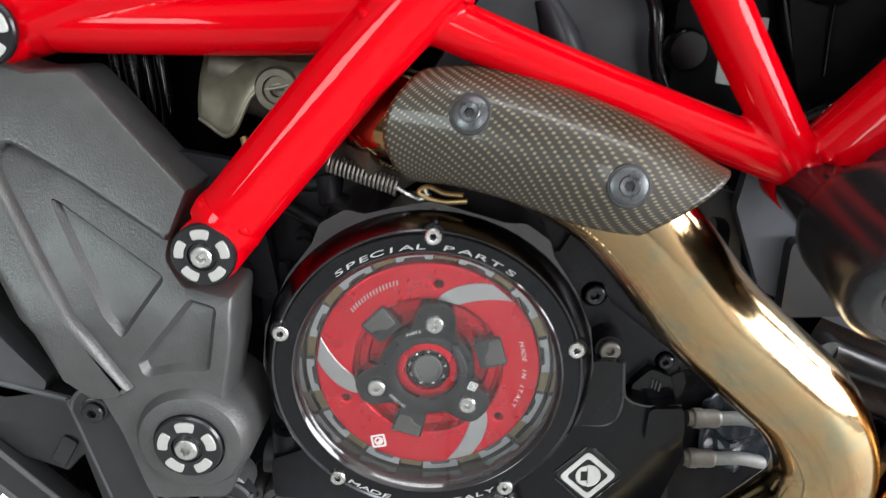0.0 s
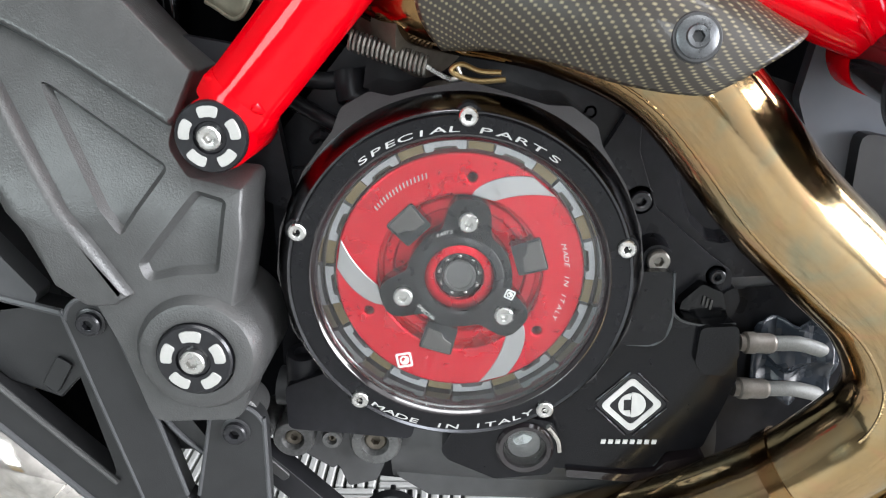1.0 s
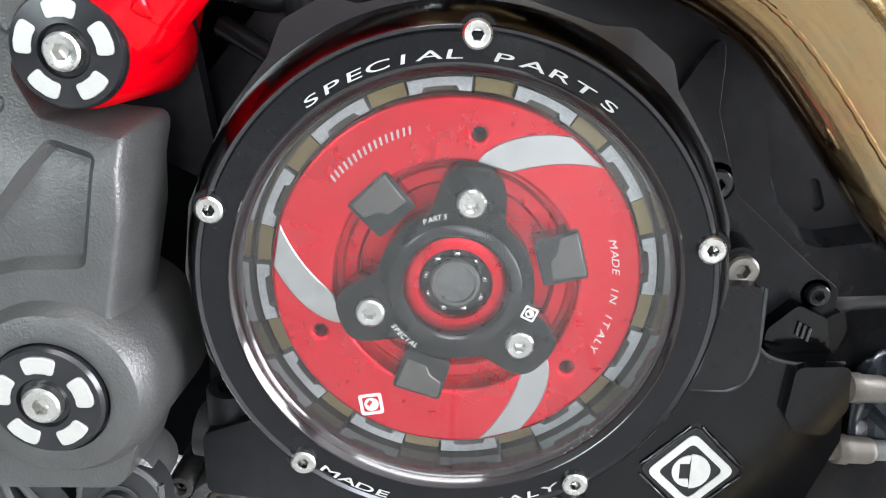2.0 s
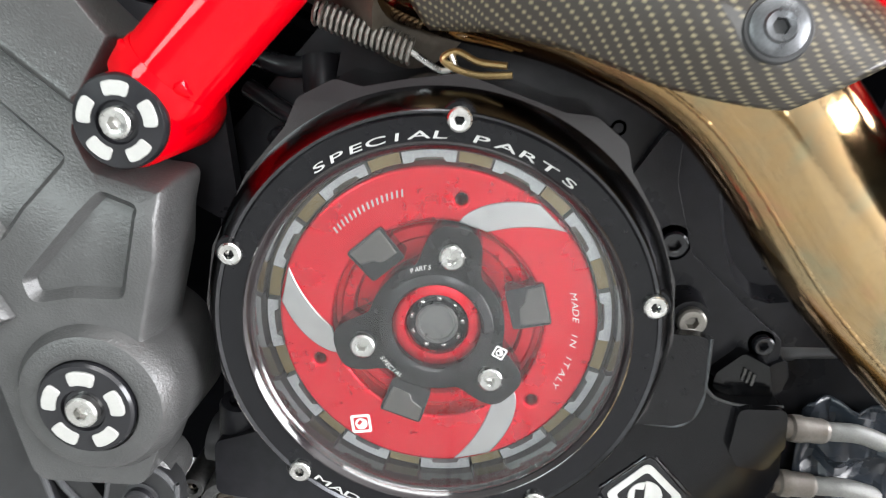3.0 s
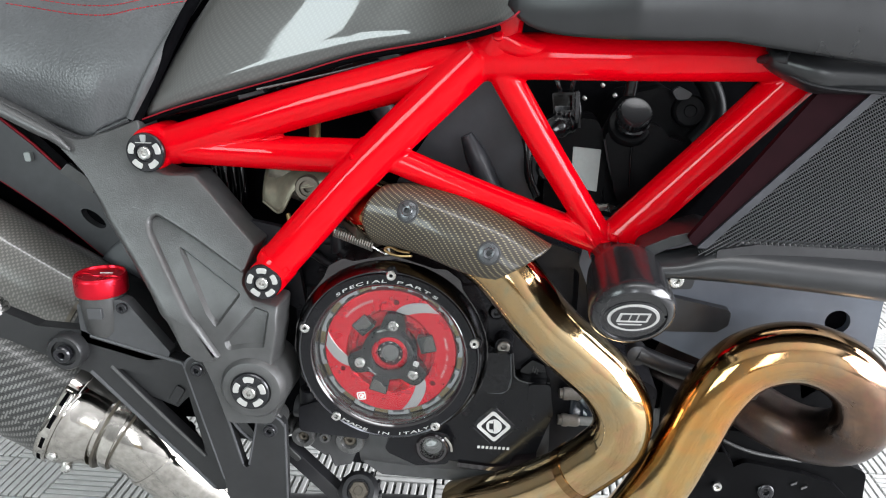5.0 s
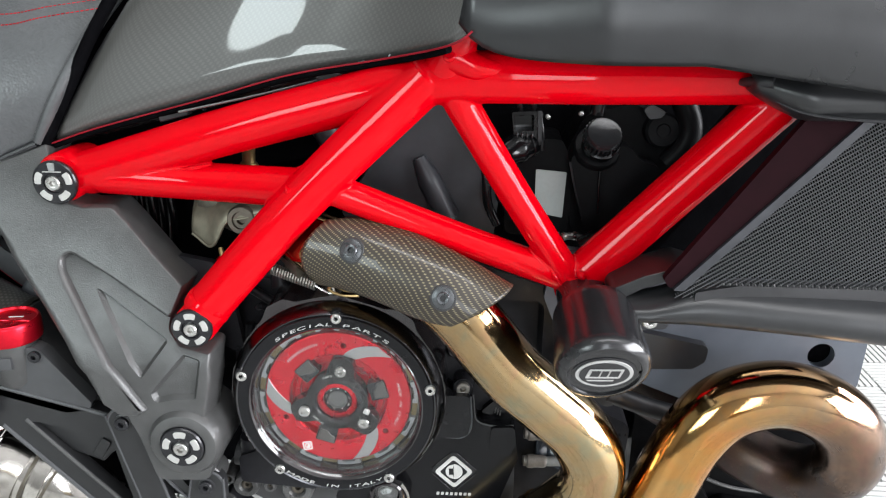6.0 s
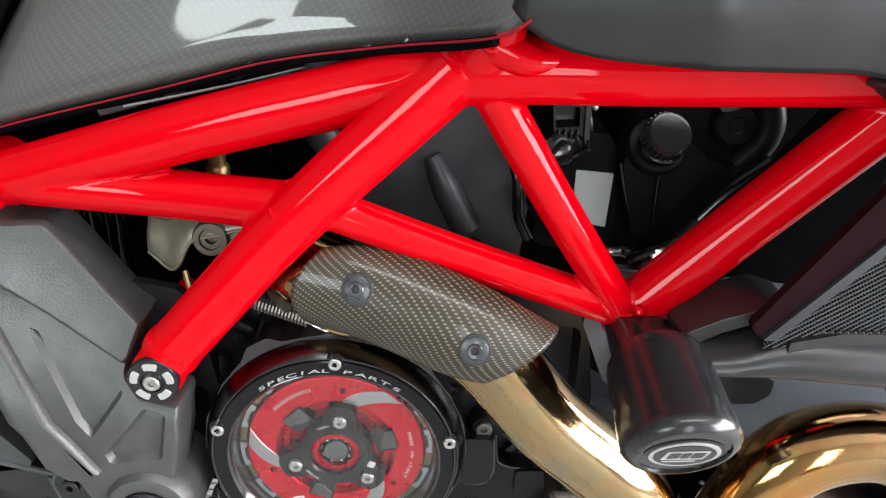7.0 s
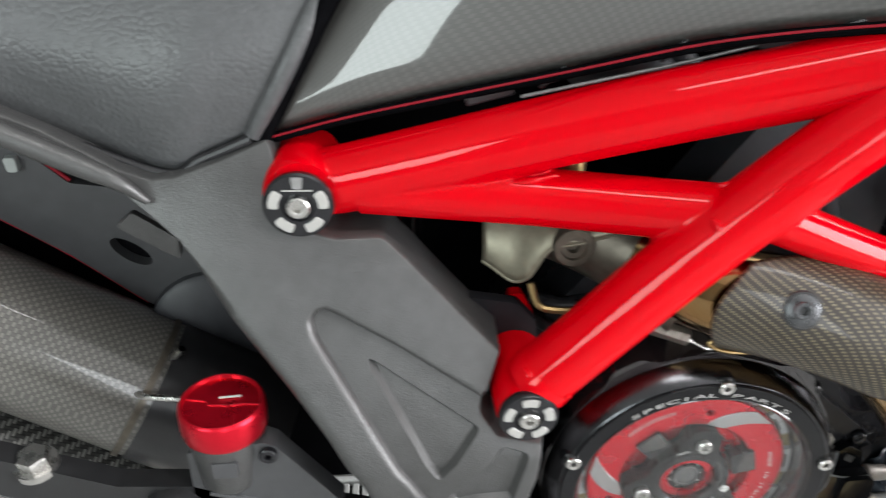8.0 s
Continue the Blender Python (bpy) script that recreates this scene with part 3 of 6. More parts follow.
# weld beads
for a, b, r in (((-0.1, 0.033, 0.6165), (-0.135, 0.04, 0.609), 0.0028), ((-0.033, 0.0, 0.597), (-0.026, -0.004, 0.613), 0.0028), ((-0.028, 0.02, 0.617), (-0.02, 0.01, 0.6225), 0.0028),
                ((0.166, 0.011, 0.548), (0.181, 0.009, 0.529), 0.003), ((0.178, 0.012, 0.536), (0.196, 0.006, 0.537), 0.003)):
    mid = (Vector(a) + Vector(b)) / 2 + Vector((0, -0.003, 0))
    part("weld_bead", tube([a, mid, b], [r * 0.4, r * 0.75, r * 0.4], 10, 6, wob=0.3), RED, trellis)
for c in ((-0.1125, -0.0035, 0.5165), (-0.0925, -0.008, 0.5065), (0.0165, -0.004, 0.6155), (-0.029, -0.006, 0.6075), (0.193, 0.004, 0.541)):
    part("weld_nub", tube([(c[0] - 0.003, c[1] + 0.002, c[2] + 0.003), c, (c[0] + 0.003, c[1] + 0.001, c[2] - 0.003)], [0.001, 0.0036, 0.001], 12, 5, wob=0.15), RED, trellis)
# bracket on top that carries the tank panel
part("tank_bracket", tube([(0.088, 0.002, 0.695), (0.092, -0.006, 0.709), (0.096, -0.012, 0.722), (0.098, -0.014, 0.735)], [0.02, 0.0165, 0.014, 0.013], 28, 6), RED, trellis)
part("bracket_tab", tube([(0.094, -0.012, 0.706), (0.11, -0.014, 0.7), (0.128, -0.012, 0.699)], [0.011, 0.009, 0.004], 18, 6), RED, trellis)
part("bracket_screw", lathe([(0, -0.002), (0.0045, -0.002), (0.0045, 0.001), (0.003, 0.0022), (0, 0.0022)], (0.0905, -0.0225, 0.709), (0, -1, 0.4), 16), RED, trellis)
part("foot_boss", lathe([(0.0, 0.0), (0.017, 0.0), (0.0185, 0.004), (0.0185, 0.022), (0.016, 0.028), (0, 0.028)], (0.192, 0.045, 0.526), (0.05, -1, -0.1), 28), RED, trellis)

# ---- frame plugs ----


def plug(loc, R, label, emblem=False):
    t = thing("frame_plug", loc, label, "frame plug", "plugs in the frame bosses")
    o = Vector(loc)
    body = part("disc", lathe([(0, -0.012), (R * 0.8, -0.012), (R, -0.004), (R, -0.0012), (R * 0.95, 0.0), (R * 0.46, 0.0008), (R * 0.42, -0.0005), (0, -0.0005)], o, (0, -1, 0), 48), BLACK_AN, t)
    if emblem:
        part("emblem", slab(fillet([(o.x + R * x, o.z + R * z) for x, z in ((-0.17, 0.92), (0.17, 0.92), (0.13, 0.56), (-0.13, 0.56))], R * 0.06, 2), o.y - 0.0009, o.y + 0.001), BRUSH, body, "small engraved shield shape")
        part("engraved_line", slab([(o.x + R * x, o.z + R * z) for x, z in ((-0.42, 0.5), (0.42, 0.5), (0.42, 0.54), (-0.42, 0.54))], o.y - 0.0011, o.y + 0.001), SILVER, body)
    for k in range(1 if emblem else 0, 5):
        a = 90 + 72 * k
        lp = fillet([(o.x + R * r * math.cos(radians(a + d)), o.z + R * r * math.sin(radians(a + d))) for r, d in
                     [(0.56, -24), (0.56, -8), (0.56, 8), (0.56, 24), (0.86, 21), (0.86, 7), (0.86, -7), (0.86, -21)]], [R * 0.1, 0, 0, R * 0.1, R * 0.13, 0, 0, R * 0.13], 3)
        part("inlay", slab(lp, o.y - 0.0011, o.y + 0.001), SILVER, body, "bare silver slot", bevel=0.0003)
    part("bolt", bolt_bm(o + Vector((0, 0.0005, 0)), (0, -1, 0), R * 0.33, 0.0035), STEEL, t, "steel socket bolt")
    return t


plug((-0.2328, 0.037, 0.5975), 0.0184, "round black frame plug with silver slots and an engraved emblem", True)
plug((-0.1125, -0.0135, 0.494), 0.0163, "round black frame plug with silver slots in the lower boss")
plug((-0.1293, -0.0215, 0.3882), 0.0184, "round black anodised plug with silver slots on the swingarm pivot")

# ---- pivot plate ----


def lean(x, z):
    """The plate stands upright below and leans inwards above its foot."""
    return min(0.072, max(-0.012, -0.012 + 0.5 * (z - 0.46)))


plate = thing("pivot_plate", (-0.17, 0.01, 0.4), "graphite grey cast pivot plate with sunken triangular ribs", "frame plate")
FOLDS = (0.46, 0.628)
upper = [(-0.2496, 0.6245), (-0.2465, 0.618), (-0.243, 0.602), (-0.2274, 0.58), (-0.2147, 0.577), (-0.1896, 0.5779), (-0.1761, 0.5665), (-0.149, 0.5409), (-0.1256, 0.52), (-0.1326, 0.5006), (-0.1354, 0.4944)]
leftward = [(-0.1644, 0.4144), (-0.178, 0.4135), (-0.1923, 0.4242), (-0.2045, 0.4503), (-0.2218, 0.4756), (-0.2414, 0.5007), (-0.272, 0.537), (-0.2952, 0.5728), (-0.3095, 0.5853), (-0.3255, 0.5979), (-0.36, 0.6146),
            (-0.45, 0.655), (-0.45, 0.668), (-0.362, 0.6276), (-0.3409, 0.6177), (-0.327, 0.6107), (-0.3103, 0.6058), (-0.2991, 0.6068), (-0.2758, 0.6142)]
raised = fillet(upper + [(-0.1585, 0.5075), (-0.1845, 0.5224), (-0.2106, 0.5355), (-0.2225, 0.5412), (-0.2285, 0.5362), (-0.2254, 0.527), (-0.1961, 0.4817), (-0.174, 0.4481), (-0.1568, 0.4188)] + leftward,
                [0.003, 0.01, 0.01, 0.01, 0.01, 0.01, 0.02, 0.02, 0.002, 0.01, 0.003, 0.02, 0.02, 0.02, 0.006, 0.006, 0.02, 0.03, 0.03, 0.0015, 0.0015, 0.01, 0.01, 0.02, 0.02, 0.02, 0.02, 0.02, 0.02, 0.02, 0.02, 0.001, 0.001, 0.02, 0.02, 0.02, 0.01, 0.01, 0.01], 4)
outer = fillet([(x + 0.0006, z - 0.0008) for x, z in upper[:9]] + [(-0.1335, 0.5005), (-0.1365, 0.487), (-0.1265, 0.4745), (-0.0983, 0.4728), (-0.1, 0.4446), (-0.1071, 0.4125), (-0.099, 0.384), (-0.112, 0.3491), (-0.158, 0.3473), (-0.168, 0.3884)] + leftward[1:],
               [0.003, 0.01, 0.01, 0.01, 0.01, 0.01, 0.02, 0.02, 0.002, 0.01, 0.008, 0.006, 0.005, 0.02, 0.006, 0.02, 0.01, 0.01, 0.01, 0.01, 0.01, 0.02, 0.02, 0.02, 0.02, 0.02, 0.02, 0.02, 0.02, 0.001, 0.001, 0.02, 0.02, 0.02, 0.01, 0.01, 0.01], 4)
inner = fillet([(-0.2028, 0.5185), (-0.1362, 0.478), (-0.1596, 0.4465)], [0.003, 0.004, 0.003], 5)
quad = fillet([(-0.124, 0.4686), (-0.1088, 0.4644), (-0.1158, 0.4292), (-0.1353, 0.4282), (-0.151, 0.4245), (-0.1535, 0.434)], [0.004, 0.004, 0.004, 0.02, 0.0055, 0.0045], 4)
part("body", slab(outer, 0.0, 0.03, pockets=[(inner, 0.0042, 0.0026), (quad, 0.0045, 0.003)], fn=lean, folds=FOLDS, draft=lambda x, z: 0.005 if x > -0.11 and z > 0.41 else 0.0015), CAST, plate, smooth=40, bevel=0.0008, segs=2)
POCKET = [Vector((x, z)) for x, z in ((-0.1354, 0.4944), (-0.1845, 0.5224), (-0.2225, 0.5412), (-0.2285, 0.5362), (-0.1961, 0.4817), (-0.1568, 0.4188))]
BACK = [Vector(q) for q in ((-0.1923, 0.4242), (-0.2045, 0.4503), (-0.2218, 0.4756), (-0.2414, 0.5007), (-0.272, 0.537), (-0.2952, 0.5728))]


def pocket_side(x, z):
    """A slanted wall towards the sunken field, a steep one elsewhere."""
    p, best = Vector((x, z)), 1.0
    for a, b in zip(POCKET, POCKET[1:]):
        t = min(1.0, max(0.0, (p - a).dot(b - a) / (b - a).length_squared))
        best = min(best, (p - a.lerp(b, t)).length)
    if best < 0.005:
        return 0.0046
    # the long outer edge falls away in a wide round, fading out at its ends
    for a, b in zip(BACK, BACK[1:]):
        t = min(1.0, max(0.0, (p - a).dot(b - a) / (b - a).length_squared))
        if (p - a.lerp(b, t)).length < 0.004:
            return 0.0018 + 0.0075 * min(1.0, (p - BACK[0]).length / 0.03, (p - BACK[-1]).length / 0.03)
    return 0.0018


part("raised_panel", slab(raised, -0.006, 0.0006, fn=lean, folds=FOLDS, draft=pocket_side), CAST, plate, smooth=40)
part("pivot_boss", lathe([(0.0, -0.05), (0.033, -0.05), (0.032, -0.006), (0.0305, 0.0), (0.0275, 0.0045), (0.022, 0.0065), (0.0192, 0.006), (0.0188, 0.001), (0, 0.001)], (-0.1293, -0.0125, 0.3878), (0, -1, 0), 48), CAST, plate)
part("lug", lathe([(0, -0.02), (0.013, -0.02), (0.013, 0.0), (0.0115, 0.002), (0, 0.002)], (-0.119, 0.0, 0.344), (0, -1, 0), 28), CAST, plate)

# ---- footpeg bracket ----
peg = thing("footpeg_bracket", (-0.17, 0.01, 0.27), "satin black cast footpeg bracket of open triangles", "footpeg bracket")
arc_1 = [(-0.1838 + 0.0128 * math.cos(radians(d)), 0.401 + 0.0128 * math.sin(radians(d))) for d in range(195, 9, -15)]
arc_2 = [(-0.1178 + 0.0145 * math.cos(radians(d)), 0.3398 + 0.0145 * math.sin(radians(d))) for d in range(180, -1, -15)]
leg = arc_1 + [(-0.160, 0.352), (-0.1475, 0.298), (-0.1445, 0.2955), (-0.1415, 0.298)] + arc_2 + [(-0.1055, 0.25), (-0.112, 0.2), (-0.155, 0.2), (-0.168, 0.28)]
part("leg_plate", slab(leg, -0.006, 0.006), PEGM, peg, bevel=0.0026, segs=3)
arms = fillet([(-0.302, 0.43), (-0.2928, 0.4262), (-0.196, 0.4), (-0.185, 0.34), (-0.166, 0.262), (-0.182, 0.258), (-0.30, 0.385), (-0.325, 0.395), (-0.44, 0.44), (-0.44, 0.47), (-0.345, 0.432)], 0.006, 4)
hole = fillet([(-0.276, 0.393), (-0.203, 0.376), (-0.1885, 0.297)], 0.004, 4)
part("arm_plate", slab(arms, 0.006, 0.02, holes=[hole]), PEGM, peg, bevel=0.003, segs=3)
part("web", slab([(-0.279, 0.396), (-0.2, 0.379), (-0.197, 0.366), (-0.2085, 0.356), (-0.2165, 0.3475), (-0.2425, 0.358)], 0.0125, 0.0185), PEGM, peg, "sunk web inside the triangle", bevel=0.001)
part("step", slab(fillet([(-0.214, 0.3735), (-0.2245, 0.357), (-0.2175, 0.3505), (-0.2065, 0.368)], 0.002, 2), 0.0105, 0.018), PEGM, peg, bevel=0.0012)
# paler tubes along the edges paint in the casting's edge highlights
part("rim", tube([(-0.276, 0.006, 0.393), (-0.235, 0.005, 0.348), (-0.19, 0.005, 0.299)], 0.0018, 8, 4), CAST, peg)
for a, b in (((-0.2928, 0.0065, 0.4245), (-0.198, 0.0065, 0.3985)), ((-0.2975, 0.0065, 0.3865), (-0.1835, 0.0065, 0.2615))):
    part("rim", tube([a, b], 0.0022, 8, 4), CASTD, peg)
# highlight strips round the leg plate's edges
for pts in ([(-0.168, 0.281)] + arc_1[:10], [(-0.1725, 0.3965), (-0.160, 0.352), (-0.148, 0.2995)], [(-0.1415, 0.2995)] + arc_2 + [(-0.1055, 0.252)]):
    part("rim", tube([(x, -0.0052, z) for x, z in pts], 0.0013, 8, 3), CASTD, peg, "lighter strip for the edge highlight")
part("peg_boss", lathe([(0, -0.01), (0.0185, -0.01), (0.0185, 0.008), (0.0165, 0.011), (0.0125, 0.011), (0.012, 0.008), (0, 0.008)], (-0.3145, 0.004, 0.4105), (0, -1, 0), 36), PEGM, peg)
part("peg_bolt", bolt_bm((-0.3145, -0.004, 0.4105), (0, -1, 0), 0.0085, 0.008), BLACK_AN, peg)
part("brace", slab(fillet([(-0.1735, 0.392), (-0.1665, 0.3635), (-0.1524, 0.3382), (-0.1384, 0.3225), (-0.134, 0.33), (-0.1451, 0.3477), (-0.157, 0.368), (-0.166, 0.394)], 0.003, 3), -0.001, 0.012), PEGM, peg, bevel=0.0015)
# same painted highlight on the brace
part("rim", tube([(-0.1665, -0.0012, 0.3635), (-0.1524, -0.0012, 0.3382), (-0.1384, -0.0012, 0.3235)], 0.0016, 8, 4), CASTD, peg)
part("inner_web", slab([(-0.168, 0.37), (-0.136, 0.335), (-0.134, 0.319), (-0.155, 0.319)], 0.008, 0.013), PEGM, peg)
for bx, bz in ((-0.1838, 0.401), (-0.1178, 0.3398)):
    part("washer", lathe([(0, 0), (0.0075, 0), (0.0075, 0.0012), (0.0068, 0.0016), (0, 0.0016)], (bx, -0.0055, bz), (0, -1, 0), 24), BLACK, peg)
    part("bolt", bolt_bm((bx, -0.0065, bz), (0, -1, 0), 0.006, 0.004), BLACK_AN, peg)

# ---- rear brake fluid reservoir ----
res = thing("brake_fluid_reservoir", (-0.28, 0.03, 0.42), "small grey brake fluid reservoir with a red anodised screw cap", "fluid reservoir")
cc = Vector((-0.282, 0.019, 0.468))
body = part("body", lathe([(0, -0.045), (0.014, -0.045), (0.019, -0.038), (0.0215, -0.012), (0.0218, 0.0), (0, 0.0)], cc, (0, 0, 1), 40), CAST, res)
part("window", slab(fillet([(-0.287, 0.446), (-0.273, 0.446), (-0.273, 0.457), (-0.287, 0.457)], 0.001, 2), -0.0035, 0.002), CASTD, res, bevel=0.0006)
cap = part("cap", lathe([(0, -0.002), (0.0238, -0.002), (0.0245, 0.0), (0.0245, 0.0135), (0.0237, 0.0158), (0.0228, 0.0166), (0.022, 0.0162), (0.0214, 0.0142), (0, 0.0142)], cc, (0, 0, 1), 56), RED_AN, res, "red anodised aluminium cap")
for pts in ([(-0.0208, 0.0035), (-0.009, 0.0012), (-0.0065, -0.0018), (0.0, -0.0022), (0.0045, -0.0035), (0.0075, -0.008), (0.0095, -0.018)], [(0.004, -0.003), (0.012, -0.0015), (0.0208, -0.002)]):
    part("ridge", tube([cc + Vector((x, y, 0.0143)) for x, y in pts], 0.0008, 8, 6), RED_AN, cap, "raised curved ridge")
g = slab([(-0.006, 0.001), (0.006, 0.0022), (0.0064, 0.0034), (-0.005, 0.0022)], -0.0006, 0.0)
g.transform(Matrix.Translation(cc + Vector((0.004, 0.002, 0.0148))) @ Matrix.Rotation(radians(-90), 4, "X"))
part("mark", g, WHITE, cap, "white engraved mark")
part("bracket", slab(fillet([(-0.302, 0.457), (-0.258, 0.463), (-0.252, 0.46), (-0.215, 0.411), (-0.218, 0.404), (-0.24, 0.401), (-0.302, 0.418)], 0.003, 3), 0.006, 0.02), CASTD, res, bevel=0.0016)
part("bolt", bolt_bm((-0.2565, 0.005, 0.4555), (0, -1, 0), 0.0052, 0.003), BLACK_AN, res)

# ---- silencers ----
sil = thing("upper_silencer", (-0.45, 0.1, 0.4), "carbon fibre sleeved silencer with dark end cap", "silencer")
part("sleeve", tube([(-0.3605, 0.1405, 0.39), (-0.64, 0.15, 0.551)], 0.053, 48, 10), CARBON_U, sil)
part("end_cap", tube([(-0.3635, 0.1406, 0.3918), (-0.31, 0.14, 0.361), (-0.275, 0.14, 0.342)], [0.0545, 0.0535, 0.044], 48, 6), BLACK, sil)
part("band", tube([(-0.3665, 0.1407, 0.3934), (-0.3705, 0.1408, 0.3957)], 0.0552, 48, 2), DULLP, sil)
part("spring_lug", tube([(-0.343, 0.123, 0.43), (-0.337, 0.121, 0.4365), (-0.331, 0.119, 0.4435)], 0.0028, 10, 5), STEEL, sil, "bright steel lug")
part("hook_rod", tube([(-0.362, 0.1, 0.421), (-0.352, 0.09, 0.4265), (-0.34, 0.087, 0.4275), (-0.322, 0.086, 0.426), (-0.305, 0.1, 0.405)], 0.0022, 10, 6), STEEL, sil, "bright steel rod")
sil2 = thing("lower_silencer", (-0.55, 0.13, 0.3), "carbon fibre silencer with polished steel inlet pipe and clamp", "silencer")
part("sleeve", tube([(-0.4003, 0.1358, 0.2692), (-0.7375, 0.121, 0.4619)], 0.068, 48, 10), CARBON_S, sil2)
part("inlet_cone", tube([(-0.4065, 0.1358, 0.2727), (-0.3892, 0.1352, 0.2631), (-0.3707, 0.1334, 0.2556), (-0.3546, 0.1309, 0.2482)], [0.0695, 0.0685, 0.06, 0.0535], 48, 6), CHROME, sil2)
part("inlet_pipe", tube([(-0.3645, 0.1321, 0.2569), (-0.3213, 0.1309, 0.2347), (-0.29, 0.1358, 0.196), (-0.249, 0.1545, 0.143), (-0.225, 0.168, 0.104)], [0.051, 0.048, 0.044, 0.044, 0.044], 40, 8), CHROME, sil2)
part("link_pipe", tube([(-0.251, 0.1535, 0.1465), (-0.224, 0.168, 0.098), (-0.17, 0.2, 0.066), (-0.09, 0.235, 0.05), (0.0035, 0.2445, 0.046)], [0.0455, 0.043, 0.04, 0.038, 0.038], 40, 8), BLACK, sil2, "black link pipe")
part("clamp_band", tube([(-0.3447, 0.1315, 0.2482), (-0.3361, 0.1313, 0.2439)], 0.0532, 40, 2), CHROME, sil2)
part("clamp_band", tube([(-0.303, 0.1334, 0.2128), (-0.3, 0.134, 0.2088)], 0.0472, 40, 2), CHROME, sil2)
clamp = part("clamp_plate", tube([(-0.3966, 0.1358, 0.2671), (-0.4085, 0.1355, 0.2738)], 0.0712, 24, 3, arc=(-50, 50)), CHROME, sil2, solid=0.002)
for a0 in (-38, -14, 10, 32):
    part("slot", tube([(-0.4005, 0.1358, 0.2693), (-0.4043, 0.1357, 0.2714)], 0.0723, 10, 2, arc=(a0, a0 + 13)), DARK, clamp, "dark slot in the clamp", solid=0.0008)
for q0, q1, r in (((-0.3555, 0.1311, 0.2488), (-0.3525, 0.1311, 0.2474), 0.0543), ((-0.3345, 0.1312, 0.243), (-0.332, 0.1311, 0.2415), 0.0512)):
    part("weld_bead", tube([q0, q1], r, 40, 3, wob=0.02), DULLP, sil2, "brown weld bead")
for a in (0.0605, -0.024, -0.054):
    part("rivet", lathe([(0, -0.004), (0.0064, -0.004), (0.0064, 0.0015), (0.0038, 0.004), (0, 0.0045)], (-0.4028, 0.1395 - math.sqrt(max(0, 0.0705 ** 2 - a * a)), 0.2631 + a), (0, -1, 0.0), 16), STEEL, clamp)

# ---- clear clutch cover ----
CX, CZ = -0.003, 0.4195
clutch = thing("clutch_cover", (CX, 0.0, CZ), "black anodised clutch cover with a clear window and white lettering", "clutch cover")
BOLTS = (87.2, 161.0, 13.2, 231.5, 302.5)
part("flange", lathe([(0.0825, -0.001), (0.0838, -0.0004), (0.0846, -0.001), (0.0905, -0.013), (0.0915, -0.016), (0.0915, -0.04), (0.08, -0.04)], (CX, 0.0, CZ), (0, -1, 0), 128), CHAMF, clutch)
for b in BOLTS:
    part("bolt_lobe", lathe([(0, -0.02), (0.0066, -0.02), (0.0064, -0.0004), (0.0058, 0.0002), (0, 0.0002)], (CX + 0.0815 * math.cos(radians(b)), 0.001, CZ + 0.0815 * math.sin(radians(b))), (0, -1, 0), 28), RINGM, clutch)
ring_part = part("ring", lathe([(0.0725, -0.02), (0.0725, -0.0006), (0.0731, 0.0), (0.0818, 0.0), (0.0824, -0.0008), (0.0824, -0.02)], (CX, 0.0, CZ), (0, -1, 0), 128), RINGM, clutch)
part("inner_lip", lathe([(0.0734, 0.0002), (0.0728, 0.0006), (0.0722, 0.0002), (0.0708, -0.003), (0.0696, -0.0042), (0.0692, -0.008), (0.069, -0.03), (0.0735, -0.03), (0.0735, 0.0)], (CX, 0.0, CZ), (0, -1, 0), 96), GLOSSB, clutch)
win = part("window", lathe([(0, -0.0034), (0.0706, -0.0034), (0.0706, -0.0014), (0, -0.0014)], (CX, 0.0, CZ), (0, -1, 0), 96), GLASS, clutch, "clear polycarbonate window")
win.visible_shadow = False
HOUSE = ((0, 0.092), (15, 0.092), (30, 0.092), (44, 0.0935), (49, 0.0985), (58, 0.0985), (64, 0.0935), (76, 0.0925), (88, 0.0955), (100, 0.0935), (110, 0.094), (115, 0.1), (124, 0.1), (130, 0.094), (145, 0.092),
         (165, 0.092), (180, 0.092), (200, 0.092), (220, 0.092), (240, 0.092), (260, 0.092), (280, 0.092), (300, 0.092), (320, 0.092), (340, 0.092))
part("housing", slab(fillet([(CX + r * math.cos(radians(a)), CZ + r * math.sin(radians(a))) for a, r in HOUSE], 0.006, 3), 0.014, 0.07, holes=[circle(CX, CZ, 0.073, 64)]), GLOSSB, clutch, bevel=0.003, segs=3)
for b in BOLTS:
    part("bolt", bolt_bm((CX + 0.0815 * math.cos(radians(b)), 0.0008, CZ + 0.0815 * math.sin(radians(b))), (0, -1, 0), 0.0044, 0.0032), STEEL, clutch, "steel socket bolt")
part("lettering", arc_text("SPECIAL", (CX, CZ), 0.0757, -0.0002, 129.0, 89.0, 0.0038, 3.1, shear=0.1, bold=0.004), SILKW, ring_part, "white words SPECIAL PARTS", smooth=0)
part("lettering", arc_text("PARTS", (CX, CZ), 0.0757, -0.0002, 84.1, 51.7, 0.0038, 3.1, shear=0.1, bold=0.004), SILKW, ring_part, "white words SPECIAL PARTS", smooth=0)
part("lettering", arc_text("MADE IN ITALY", (CX, CZ), 0.0797, -0.0002, 236.1, 298.9, 0.0037, 2.7, bottom=True, shear=0.1, bold=0.006), SILKW, ring_part, "white words MADE IN ITALY", smooth=0)

